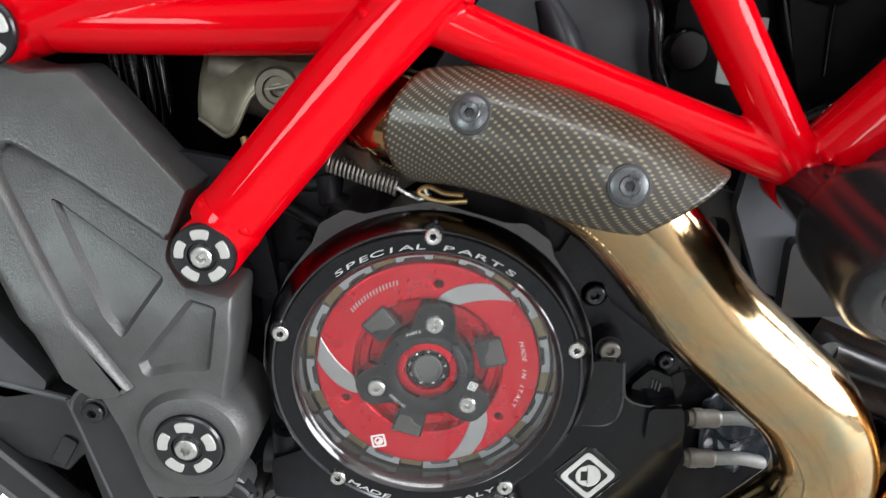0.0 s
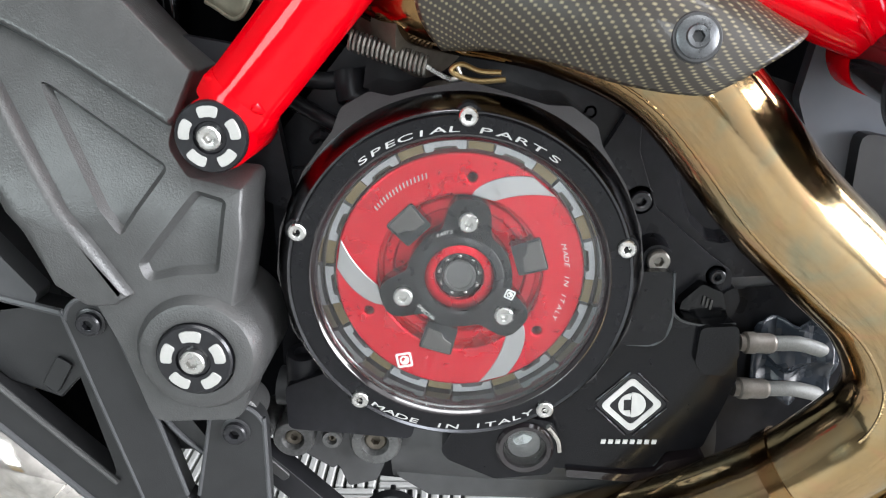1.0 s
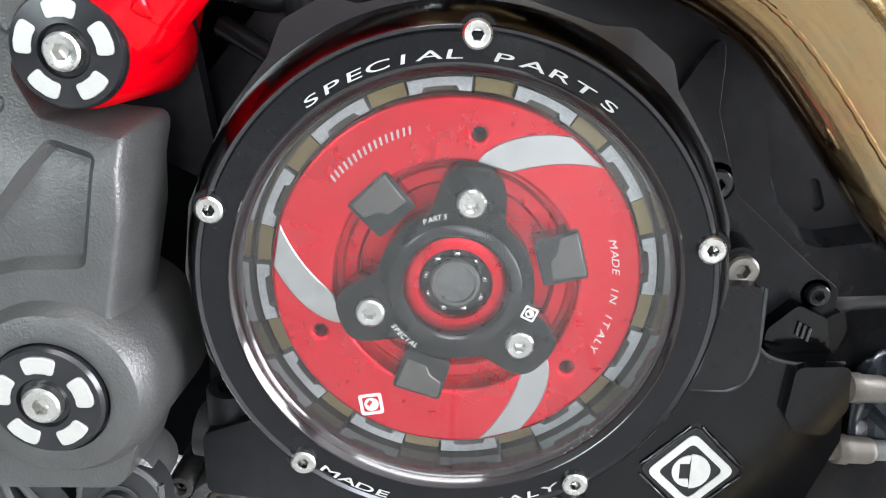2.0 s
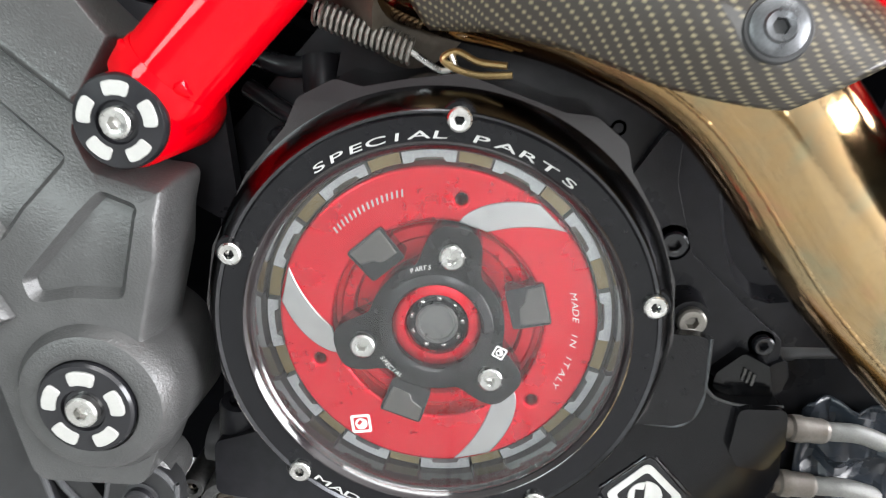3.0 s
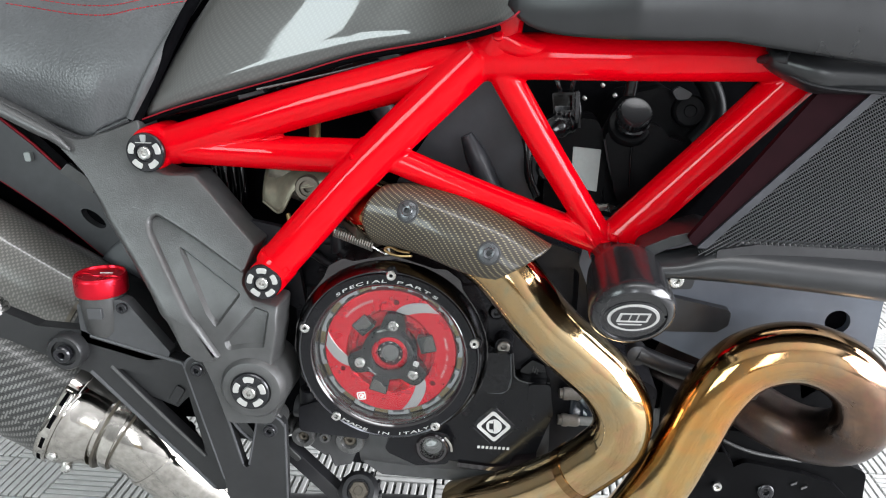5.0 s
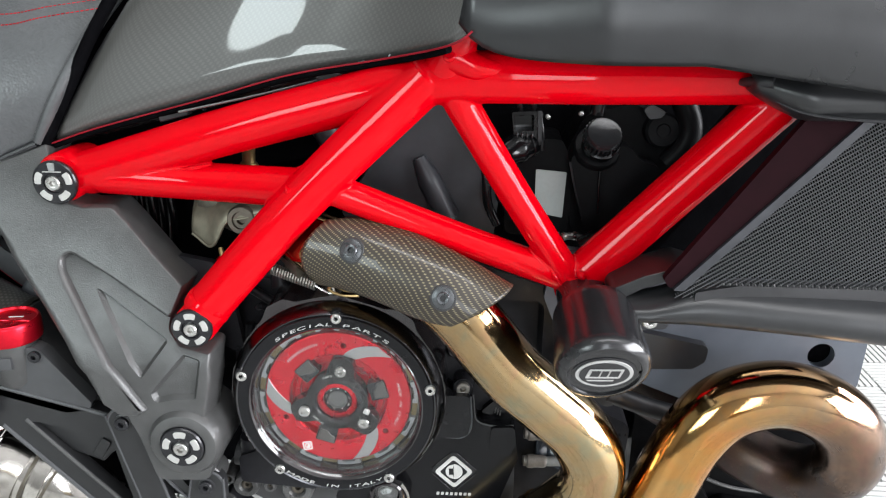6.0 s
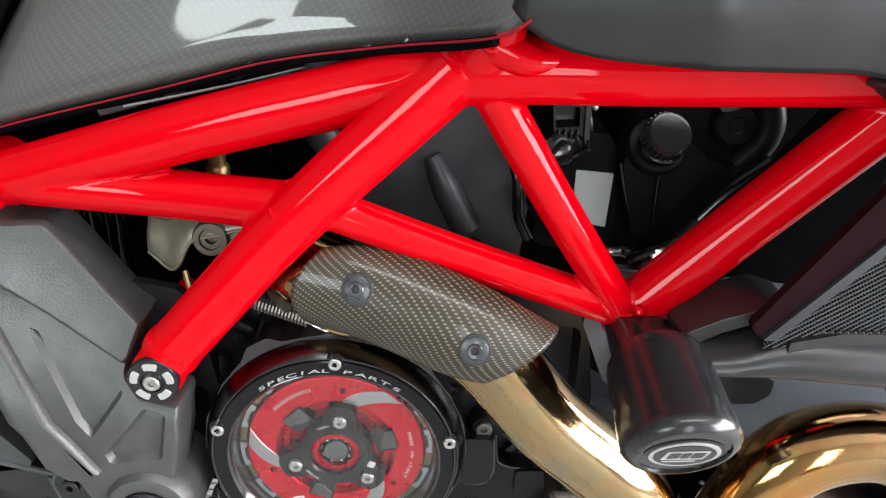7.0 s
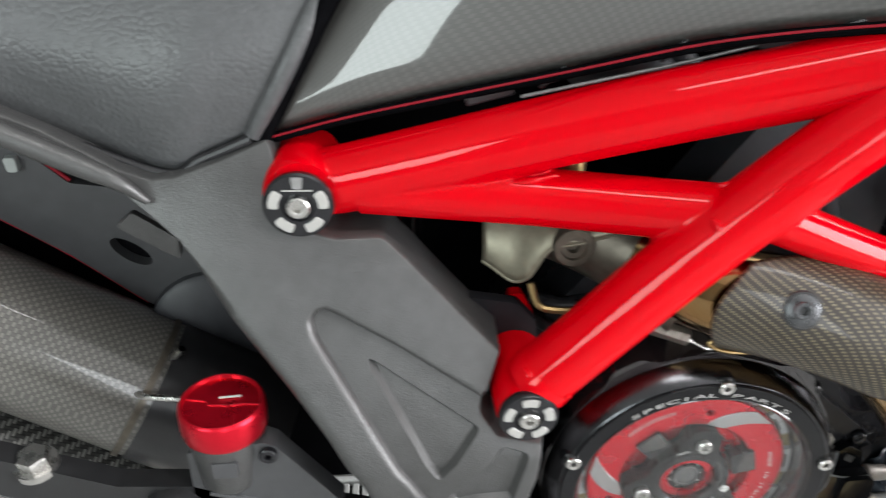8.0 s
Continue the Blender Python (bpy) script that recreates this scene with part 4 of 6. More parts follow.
# ---- clutch behind the window ----
cl = thing("clutch", (CX, 0.03, CZ), "red anodised slipper clutch with silver blades and black spider", "clutch")
part("basket", lathe([(0.0, -0.06), (0.0728, -0.06), (0.0728, -0.028), (0.0715, -0.028), (0.0712, -0.055), (0, -0.055)], (CX, 0.0, CZ), (0, -1, 0), 64), DARK, cl, "dark clutch basket")
holes3 = [circle(CX + 0.0503 * math.cos(radians(a)), CZ + 0.0503 * math.sin(radians(a)), 0.0024, 18) for a in (83, 203.4, -38)]
press = part("pressure_plate", slab(circle(CX, CZ, 0.0622, 128), 0.0125, 0.03, holes=holes3 + [circle(CX, CZ, 0.0412, 96)]), RED_AN, cl, bevel=0.0012, segs=3)
part("sunk_plate", slab(circle(CX, CZ, 0.042, 96), 0.0205, 0.032), RED_AN, cl)
part("step_ring", lathe([(0.0395, -0.004), (0.039, 0.0018), (0.038, 0.0026), (0.034, 0.0026), (0.033, 0.0018), (0.0325, -0.004)], (CX, 0.0205, CZ), (0, -1, 0), 96), RED_AN, cl)
for th in (82.0, 203.4, 320.6):
    A = [(0.0416 + (0.0614 - 0.0416) * t ** 0.85, th - 27 * t ** 1.15) for t in np.linspace(0, 1, 12)]
    B = [(0.0416 + (0.0614 - 0.0416) * t ** 1.1, th - 15.5 - 25.5 * t) for t in np.linspace(1, 0, 12)]
    part("blade", slab([(CX + r * math.cos(radians(a)), CZ + r * math.sin(radians(a))) for r, a in A + B], 0.0119, 0.014), BRUSH, press, "brushed silver swoosh", bevel=0.0004)
for a in (133, 16, 253):
    lp = fillet([(CX + r * math.cos(radians(a + d)), CZ + r * math.sin(radians(a + d))) for r, d in ((0.0295, -16), (0.0445, -11.3), (0.0445, 11.3), (0.0295, 16))], 0.0014, 3)
    part("post", slab(lp, 0.0105, 0.03), BLACK_AN, cl, "black drive post", bevel=0.0009, segs=3)
    part("post_top", slab([(CX + r * math.cos(radians(a + d)), CZ + r * math.sin(radians(a + d))) for r, d in ((0.0325, -12), (0.0436, -10), (0.0436, 10), (0.0375, 11), (0.0352, 4), (0.0325, 1))], 0.0101, 0.0112), LUGM, cl, "dull grey lug face", bevel=0.0004)
SPOKES = (81.5, 198.5, 319)
sp = []
for k in range(120):
    a = k * 3
    d = min(abs(((a - s + 180) % 360) - 180) for s in SPOKES)
    sp.append((0.0262 + 0.0146 * math.exp(-(d / 21.0) ** 4), a))
spider = part("spider", slab([(CX + r * math.cos(radians(a)), CZ + r * math.sin(radians(a))) for r, a in sp], 0.0072, 0.019, holes=[circle(CX, CZ, 0.0172, 48)]), RINGM, cl, "black anodised spider", bevel=0.0016, segs=3)
part("collar", lathe([(0.0222, -0.001), (0.0218, 0.0008), (0.0212, 0.0012), (0.0184, 0.0012), (0.0177, 0.0004), (0.0174, -0.006)], (CX, 0.0072, CZ), (0, -1, 0), 64), BLACK_AN, spider, "turned black collar")
for a in SPOKES:
    part("bolt", bolt_bm((CX + 0.0295 * math.cos(radians(a)), 0.0072, CZ + 0.0295 * math.sin(radians(a))), (0, -1, 0), 0.0048, 0.003), STEEL, cl, "steel socket bolt")
part("hub_ring", lathe([(0.0175, -0.006), (0.0172, 0.0), (0.016, 0.0008), (0.0125, 0.0008), (0.0122, -0.006)], (CX, 0.0105, CZ), (0, -1, 0), 48), RED_AN, cl, "red anodised hub ring")
bearing = part("bearing", lathe([(0.0123, -0.004), (0.0121, -0.0012), (0.0112, -0.0008), (0.0108, -0.0028), (0.0094, -0.0028), (0.009, -0.0006), (0.0082, -0.0006), (0.0082, -0.003)], (CX, 0.0105, CZ), (0, -1, 0), 48), BLACK_AN, cl)
for k in range(9):
    a = radians(40 * k + 8)
    g = bmesh.new()
    bmesh.ops.create_uvsphere(g, u_segments=10, v_segments=6, radius=0.0012, matrix=Matrix.Translation((CX + 0.0101 * math.cos(a), 0.0128, CZ + 0.0101 * math.sin(a))))
    part("ball", g, STEEL, bearing)
part("shaft", lathe([(0.0083, -0.006), (0.0083, -0.0003), (0.0078, 0.0002), (0.007, 0.0002), (0.0066, -0.0008), (0, -0.0006)], (CX, 0.0105, CZ), (0, -1, 0), 40), EYEM, cl, "bare metal shaft end")
part("lettering", arc_text("MADE IN ITALY", (CX, CZ), 0.0537, 0.0123, 18, -27.6, 0.0036, 1.25), WHITE, press, "small words MADE IN ITALY", smooth=0)
part("lettering", arc_text("PARTS", (CX, CZ), 0.0247, 0.007, 117, 97, 0.0026, 1.0), WHITE, spider, "small words", smooth=0)
part("lettering", arc_text("SPECIAL", (CX, CZ), 0.0249, 0.007, 214, 241, 0.0026, 1.0, bottom=True), WHITE, spider, "small words", smooth=0)
# the maker's mark, as plain bars
for k in range(16):
    a = 139.0 - 2.15 * k
    lp = [(CX + r * math.cos(radians(a + d)), CZ + r * math.sin(radians(a + d))) for r, d in ((0.0519, 1.3), (0.0519, 0.6), (0.0545, 0.0), (0.0545, 0.7))]
    part("mark_bar", slab(lp, 0.0121, 0.0127), LABEL, press, "pale bar of a mark")


def diamond(cx, cz, s, y, parent, mat, tilt=0):
    """A rounded lozenge outline with a half-filled disc: a plain badge shape."""
    def rot(p):
        c, n = math.cos(radians(tilt)), math.sin(radians(tilt))
        return (cx + c * p[0] - n * p[1], cz + n * p[0] + c * p[1])
    o = [rot(p) for p in fillet([(s, 0), (0, s), (-s, 0), (0, -s)], s * 0.2, 4)]
    i = [rot(p) for p in fillet([(s * 0.74, 0), (0, s * 0.74), (-s * 0.74, 0), (0, -s * 0.74)], s * 0.15, 4)]
    part("badge_outline", slab(o, y, y + 0.0006, holes=[i]), mat, parent, "white lozenge outline")
    part("badge_half_disc", slab([rot(p) for p in circle(0, 0, s * 0.45, 14, -90, 90)], y, y + 0.0006), mat, parent, "white half disc")
    part("badge_bar", slab([rot(p) for p in circle(0, 0, s * 0.42, 14, 90, 270) + [(-s * 0.04, -s * 0.2), (-s * 0.25, -s * 0.2), (-s * 0.25, s * 0.2), (-s * 0.04, s * 0.2)]], y, y + 0.0006), mat, parent, "white ring half")


diamond(CX - 0.0286, CZ - 0.0479, 0.0058, 0.0121, press, WHITE, -35)
diamond(CX + 0.025, CZ - 0.0085, 0.0034, 0.0069, spider, WHITE, 20)
part("plate_pack", lathe([(0.0705, -0.04), (0.0705, -0.022), (0.0625, -0.022), (0.0625, -0.04)], (CX, 0.0, CZ), (0, -1, 0), 72), DULLP, cl, "dark edges of the clutch plates")
# plate tabs, steel and bronze in turn
tab_meshes = []
for mat, w, y in ((TAB1, 8.8, 0.0145), (TAB2, 5.3, 0.0165)):
    arc = [w * (1 - k / 4) for k in range(9)]
    foot = 0.0016 if mat is TAB1 else 0.0
    lp = [(r * math.cos(radians(a)), r * math.sin(radians(a))) for r, a in [(0.0676, a) for a in arc] + [(0.0633, -w), (0.0633, -w * 0.62), (0.0633 + foot, -w * 0.52), (0.0634 + foot, 0), (0.0633 + foot, w * 0.52), (0.0633, w * 0.62), (0.0633, w)]]
    ob = part("tab", slab([(CX + x, CZ + z) for x, z in lp], y, 0.024), mat, cl, bevel=0.0004)
    tab_meshes.append(ob.data)
    bpy.data.objects.remove(ob)
for k in range(24):
    me = tab_meshes[k % 2]
    ob = new("tab", me)
    ob.parent = cl
    a = radians(15 * k + 6)
    ob.matrix_basis = Matrix.Translation((CX, 0, CZ)) @ Matrix.Rotation(-a, 4, "Y") @ Matrix.Translation((-CX, 0, -CZ))
    ob.matrix_parent_inverse = cl.matrix_basis.inverted()

# ---- engine ----
eng = thing("engine_case", (0.03, 0.1, 0.27), "black cast engine cases with ribs and bolts", "engine")
part("crankcase", slab(fillet([(-0.08, 0.255), (0.1, 0.235), (0.175, 0.26), (0.255, 0.3), (0.26, 0.36), (0.185, 0.4), (0.17, 0.47), (0.1, 0.53), (-0.06, 0.53), (-0.11, 0.47), (-0.112, 0.33), (-0.1, 0.29)], 0.012), 0.078, 0.3), ENGINE, eng, bevel=0.004)
bay = fillet([(0.106, 0.492), (0.118, 0.444), (0.124, 0.4305), (0.134, 0.4205), (0.142, 0.4185), (0.172, 0.4235), (0.172, 0.492)], [0.01, 0.01, 0.01, 0.008, 0.008, 0.004, 0.01], 5)
oval = fillet([(0.1355, 0.4435), (0.1415, 0.4445), (0.1465, 0.432), (0.1415, 0.4295)], 0.003, 4)
part("upper_case", slab(fillet([(0.05, 0.40), (0.138, 0.4125), (0.15, 0.398), (0.18, 0.40), (0.185, 0.43), (0.175, 0.505), (0.1, 0.53), (-0.05, 0.53), (-0.06, 0.47)], 0.006), 0.064, 0.1,
                        pockets=[(bay, 0.012, 0.004, [(oval, 0.006, 0.002)])]), ENGINE, eng, bevel=0.0016, segs=3)
part("clutch_case", slab(fillet([(0.03, 0.40), (0.092, 0.505), (0.0925, 0.472), (0.1035, 0.441), (0.138, 0.412), (0.149, 0.404), (0.15, 0.392), (0.12, 0.385), (0.08, 0.37)], [0.01, 0.006, 0.008, 0.008, 0.004, 0.006, 0.006, 0.006, 0.01], 4), 0.0585, 0.08), ENGINE, eng, "raised black casting round the clutch", bevel=0.0018, segs=3)
part("pipe_stub", lathe([(0, 0), (0.0078, 0), (0.0082, 0.002), (0.0082, 0.012), (0.0074, 0.014), (0.0074, 0.05), (0, 0.05)], (0.15, 0.078, 0.393), (1, 0.05, 0.08), 28), CASTD, eng, "grey pipe stub beside the case")
part("sensor_plug", slab(fillet([(0.1195, 0.3825), (0.1205, 0.389), (0.131, 0.3995), (0.143, 0.394), (0.1485, 0.3745), (0.135, 0.371)], 0.003, 3), 0.0505, 0.066), BAY, eng, "black moulded sensor plug", bevel=0.0025, segs=3)
for k in range(3):
    part("plug_rib", tube([(0.1325 + 0.0022 * k, 0.0498, 0.3925 - 0.0012 * k), (0.1318 + 0.0022 * k, 0.0498, 0.387 - 0.0012 * k)], 0.0006, 6, 2), LUGM, eng)
part("sump", slab(fillet([(-0.04, 0.325), (-0.045, 0.29), (-0.042, 0.264), (-0.022, 0.25), (0.08, 0.247), (0.1, 0.26), (0.14, 0.265), (0.155, 0.29), (0.12, 0.31)], 0.008), 0.062, 0.25), SUMPM, eng, "grey cast sump", bevel=0.006, segs=3)
part("sump_tunnel", tube([(-0.043, 0.098, 0.292), (0.03, 0.096, 0.29), (0.15, 0.1, 0.285)], 0.044, 36, 6), SUMPM, eng, "rounded grey sump wall")
part("side_cover", slab(fillet([(-0.105, 0.33), (-0.108, 0.296), (-0.1, 0.286), (-0.0806, 0.2732), (-0.0775, 0.2765), (-0.0715, 0.2605), (-0.054, 0.2650), (-0.0443, 0.2884), (-0.04, 0.33)], 0.002), 0.056, 0.2), SUMPM, eng, "grey cast side cover", bevel=0.003, segs=3)
part("gallery", tube([(-0.108, 0.052, 0.334), (-0.07, 0.05, 0.331), (-0.036, 0.052, 0.326)], 0.0115, 24, 6), SUMPM, eng, "rounded oil gallery")
part("stud_tower", lathe([(0, -0.02), (0.011, -0.02), (0.0095, 0.022), (0.0085, 0.024), (0.005, 0.024), (0.0045, 0.02), (0, 0.02)], (-0.092, 0.045, 0.338), (0.05, -0.2, 1), 24), ENGINE, eng)
part("shelf", slab(fillet([(-0.1, 0.318), (-0.03, 0.312), (-0.025, 0.335), (-0.06, 0.36), (-0.1, 0.345)], 0.005), 0.03, 0.09), ENGINE, eng, bevel=0.002)
for bx, by, bz, r in ((0.0945, 0.0585, 0.4452, 0.006), (0.1405, 0.0585, 0.4015, 0.0045), (0.1025, 0.042, 0.4168, 0.0062), (0.066, 0.068, 0.492, 0.004)):
    part("bolt_seat", lathe([(0, -0.02), (r * 1.6, -0.02), (r * 1.35, 0.0), (0, 0.0)], (bx, by, bz), (0, -1, 0), 24), ENGINE, eng)
    part("bolt", bolt_bm((bx, by, bz), (0, -1, 0), r, 0.004), SPRING if by < 0.05 else BLACK_AN, eng)
part("stub", lathe([(0, 0), (0.0085, 0), (0.0085, 0.0145), (0.0075, 0.0165), (0.0045, 0.0165), (0.004, 0.013), (0, 0.013)], (-0.0625, 0.074, 0.512), (0.12, -0.35, -1), 24), ENGINE, eng)
part("cross_pipe", tube([(-0.1, 0.08, 0.512), (-0.078, 0.076, 0.507), (-0.06, 0.078, 0.509), (-0.035, 0.08, 0.512)], 0.0048, 14, 6), ENGINE, eng)
part("cross_pipe", tube([(-0.095, 0.074, 0.497), (-0.08, 0.068, 0.49), (-0.066, 0.066, 0.483)], 0.0042, 14, 6), ENGINE, eng)
part("case_lug", slab(fillet([(-0.066, 0.487), (-0.04, 0.505), (-0.03, 0.497), (-0.05, 0.476), (-0.072, 0.47)], 0.004), 0.052, 0.075), ENGINE, eng, bevel=0.003)
for k in range(3):
    part("clip", tube([(-0.083 + 0.009 * k, 0.07, 0.476 - 0.008 * k), (-0.078 + 0.009 * k, 0.064, 0.48 - 0.008 * k), (-0.073 + 0.009 * k, 0.07, 0.474 - 0.008 * k)], 0.0028, 10, 5), ENGINE, eng)
part("side_rib", tube([(-0.092, 0.07, 0.46), (-0.094, 0.068, 0.42), (-0.09, 0.068, 0.38)], 0.004, 12, 6), ENGINE, eng)
# bare metal bolt eyes below the clutch
for bx, bz, r in ((-0.102, 0.3, 0.0125), (-0.053, 0.298, 0.0155), (-0.079, 0.3, 0.006), (-0.118, 0.307, 0.006)):
    part("bolt_eye", lathe([(r, -0.03), (r, -0.002), (r * 0.9, 0.0), (r * 0.55, 0.0), (r * 0.45, -0.002), (r * 0.4, -0.008), (0, -0.008)], (bx, 0.046, bz), (0, -1, 0), 28), EYEM, eng)
    part("hex", bolt_bm((bx, 0.0525, bz), (0, -1, 0), r * 0.42, 0.004), DULLP, eng)

fcap = thing("filter_cap", (-0.046, 0.05, 0.236), "black round oil filter cap with a brown hex centre", "filter cap")
part("cap", lathe([(0, -0.05), (0.021, -0.05), (0.0225, -0.012), (0.0215, -0.004), (0.017, 0.0), (0.0125, 0.0), (0.012, -0.003), (0, -0.003)], (-0.046, 0.05, 0.236), (0.05, -0.72, 0.66), 44), BLACK, fcap)
part("hex", lathe([(0, -0.003), (0.0105, -0.003), (0.0105, 0.001, 6), (0.0095, 0.0025, 6), (0.005, 0.0025), (0.0045, 0.001), (0, 0.001)], (-0.046, 0.05, 0.236), (0.05, -0.72, 0.66), 24), DULLP, fcap, "brown hex nut")
for k in range(12):
    part("grip", box((-0.046 + 0.0222 * math.cos(k * math.pi / 6), 0.057 + 0.0222 * math.sin(k * math.pi / 6) * 0.66, 0.229 + 0.0222 * math.sin(k * math.pi / 6) * 0.72), (0.0035, 0.008, 0.005), (0, 0, 0)), BLACK, fcap, bevel=0.001)

low = thing("pump_cover", (0.09, 0.06, 0.34), "smooth black machined cover with a white lozenge badge", "engine cover")
lo = fillet([(0.075, 0.43), (0.0931, 0.4132), (0.1105, 0.412), (0.1135, 0.387), (0.1205, 0.3802), (0.131, 0.3783), (0.149, 0.3795), (0.1515, 0.36), (0.1535, 0.345), (0.1385, 0.3), (0.118, 0.297), (0.112, 0.2865), (0.0943, 0.2845),
             (0.0609, 0.2846), (0.0209, 0.2883), (-0.009, 0.3075), (-0.02, 0.33), (0.03, 0.40)], 0.004, 3)
part("body", slab(lo, 0.042, 0.075), RINGM, low, bevel=0.003, segs=3)
part("tower", slab(fillet([(0.1285, 0.379), (0.1492, 0.3802), (0.1512, 0.362), (0.145, 0.3495), (0.132, 0.3505), (0.1275, 0.358)], 0.004, 3), 0.0375, 0.05), RINGM, low, bevel=0.0032, segs=3)
part("pad", slab(fillet([(0.07, 0.4138), (0.1085, 0.4138), (0.1105, 0.388), (0.1075, 0.3745), (0.1, 0.3712), (0.085, 0.371), (0.062, 0.355), (0.06, 0.4)], 0.004, 3), 0.032, 0.045), MACH, low, "milled pad", bevel=0.003, segs=4)
# the rounded edge's highlight, laid on as a paler tube
part("pad_edge", tube([(0.1098, 0.0332, 0.413), (0.1108, 0.0332, 0.388), (0.1092, 0.0332, 0.3782), (0.1052, 0.0332, 0.3728), (0.1, 0.0332, 0.3708), (0.088, 0.0332, 0.3712)], 0.0009, 8, 6), BOLTG, low, "paler strip for the pad edge's highlight")
part("machined_edge", tube([(0.1118, 0.0418, 0.41), (0.1138, 0.0418, 0.388), (0.116, 0.0418, 0.3835), (0.1208, 0.0418, 0.3805), (0.131, 0.0418, 0.3786), (0.1485, 0.0418, 0.3796)], 0.0007, 8, 5), SUMPM, low, "bare machined edge")
part("hook", slab(fillet([(0.143, 0.381), (0.1455, 0.392), (0.152, 0.396), (0.1545, 0.387), (0.152, 0.378), (0.145, 0.376)], 0.003, 3), 0.056, 0.066), ENGINE, low, bevel=0.0015)
part("lower_lip", slab(fillet([(0.06, 0.286), (0.095, 0.283), (0.112, 0.285), (0.118, 0.292), (0.14, 0.297), (0.138, 0.292), (0.12, 0.287), (0.113, 0.279), (0.095, 0.278), (0.06, 0.281)], 0.001, 2), 0.039, 0.05), GLOSSB, low, bevel=0.0008)
badge_seat = part("badge_seat", slab(fillet([(0.0955 + 0.0215, 0.3287), (0.0955, 0.3287 + 0.0215), (0.0955 - 0.0215, 0.3287), (0.0955, 0.3287 - 0.0215)], 0.004, 3), 0.0416, 0.044), BLACK_AN, low, bevel=0.0014, segs=2)
for q in range(4):
    c0, c1 = math.cos(q * math.pi / 2), math.sin(q * math.pi / 2)
    part("seat_edge", tube([(0.0955 + u * c0 - w * c1, 0.0417, 0.3287 + u * c1 + w * c0) for u, w in ((0.0205, 0.0022), (0.0115, 0.0112), (0.0022, 0.0205))], 0.0007, 8, 5, wob=0.3), CHAMF, badge_seat, "bright milled edge")
diamond(0.0955, 0.3285, 0.018, 0.0411, badge_seat, WHITE, 2)
for k in range(8):
    x = 0.0795 + 0.0042 * k
    part("mark_bar", slab([(x, 0.3025), (x + 0.0026, 0.3025), (x + 0.003, 0.3052), (x + 0.0004, 0.3052)], 0.0412, 0.0422), WHITE, low, "pale bar of a mark")
for k in range(3):
    part("stamp_bar", slab([(0.112, 0.2755 - 0.004 * k), (0.121, 0.2765 - 0.004 * k), (0.121, 0.2787 - 0.004 * k), (0.112, 0.2777 - 0.004 * k)], 0.0395, 0.0545), LABEL, eng)

sight = thing("oil_sight_glass", (0.0345, 0.04, 0.305), "round oil sight glass in a black rim", "sight glass")
part("surround", slab(fillet([(-0.014, 0.302), (-0.009, 0.296), (0.018, 0.2835), (0.05, 0.287), (0.056, 0.305), (0.05, 0.322), (0.02, 0.327), (-0.008, 0.314)], 0.006, 3), 0.033, 0.05, holes=[circle(0.0345, 0.305, 0.0124, 32)]), RINGM, sight, bevel=0.002)
part("rim", lathe([(0.0125, -0.006), (0.0165, -0.006), (0.0165, 0.001), (0.015, 0.0026), (0.0125, 0.002), (0.0122, -0.004)], (0.0345, 0.033, 0.305), (0, -1, 0), 40), GLOSSB, sight)
sg = part("glass", lathe([(0, -0.0022), (0.0124, -0.0022), (0.0124, 0.0008), (0.008, 0.0022), (0, 0.0026)], (0.0345, 0.033, 0.305), (0, -1, 0), 40), GLASS, sight)
sg.visible_shadow = False
part("inner_disc", lathe([(0, -0.005), (0.0095, -0.005), (0.0095, -0.0042), (0.006, -0.0042), (0.004, -0.0032), (0, -0.0032)], (0.0345, 0.033, 0.305), (0, -1, 0), 24), EYEM, sight)
part("level_mark", slab(fillet([(0.0275, 0.3085), (0.034, 0.3125), (0.0395, 0.3105), (0.0365, 0.3065), (0.03, 0.305)], 0.001, 2), 0.0352, 0.037), LABEL, sight)
# bright tube that stands in for the highlight on the black surround
part("edge_shine", tube([(0.0475, 0.0325, 0.319), (0.053, 0.0325, 0.311), (0.0545, 0.0325, 0.303)], 0.0016, 8, 5), CHROME, sight)

for i, (z, dz) in enumerate(((0.3563, -0.013), (0.3262, -0.0115))):
    h = thing("oil_line", (0.19, 0.066, z), "braided grey oil hose with a metal end fitting", "hose", "oil lines beside the pump cover")
    part("fitting", lathe([(0, 0), (0.005, 0), (0.005, 0.003), (0.0064, 0.004), (0.0066, 0.009), (0.006, 0.0105), (0.006, 0.019), (0.0055, 0.021), (0.0045, 0.022), (0, 0.022)], (0.16, 0.064, z + 0.001), (1, 0.1, -0.08), 36), SLEEVE, h)
    part("hose", tube([(0.178, 0.066, z - 0.0005), (0.186, 0.067, z - 0.001), (0.2, 0.07, z - 0.003), (0.222, 0.078, z + dz), (0.25, 0.1, z + dz * 2.2)], 0.0046, 16, 6), HOSE, h)
pb = thing("drain_bag", (0.19, 0.1, 0.34), "crumpled grey-blue plastic sleeve behind the oil lines", "sleeve")
part("film", sheet(lambda u, v: (0.172 + 0.05 * u, 0.073 + 0.008 * noise.noise(Vector((u * 5, v * 5, 1.3))), 0.318 + 0.05 * v + 0.01 * noise.noise(Vector((u * 3, v * 3, 0)))), 14, 14), FILMM, pb, solid=0.001, smooth=20)

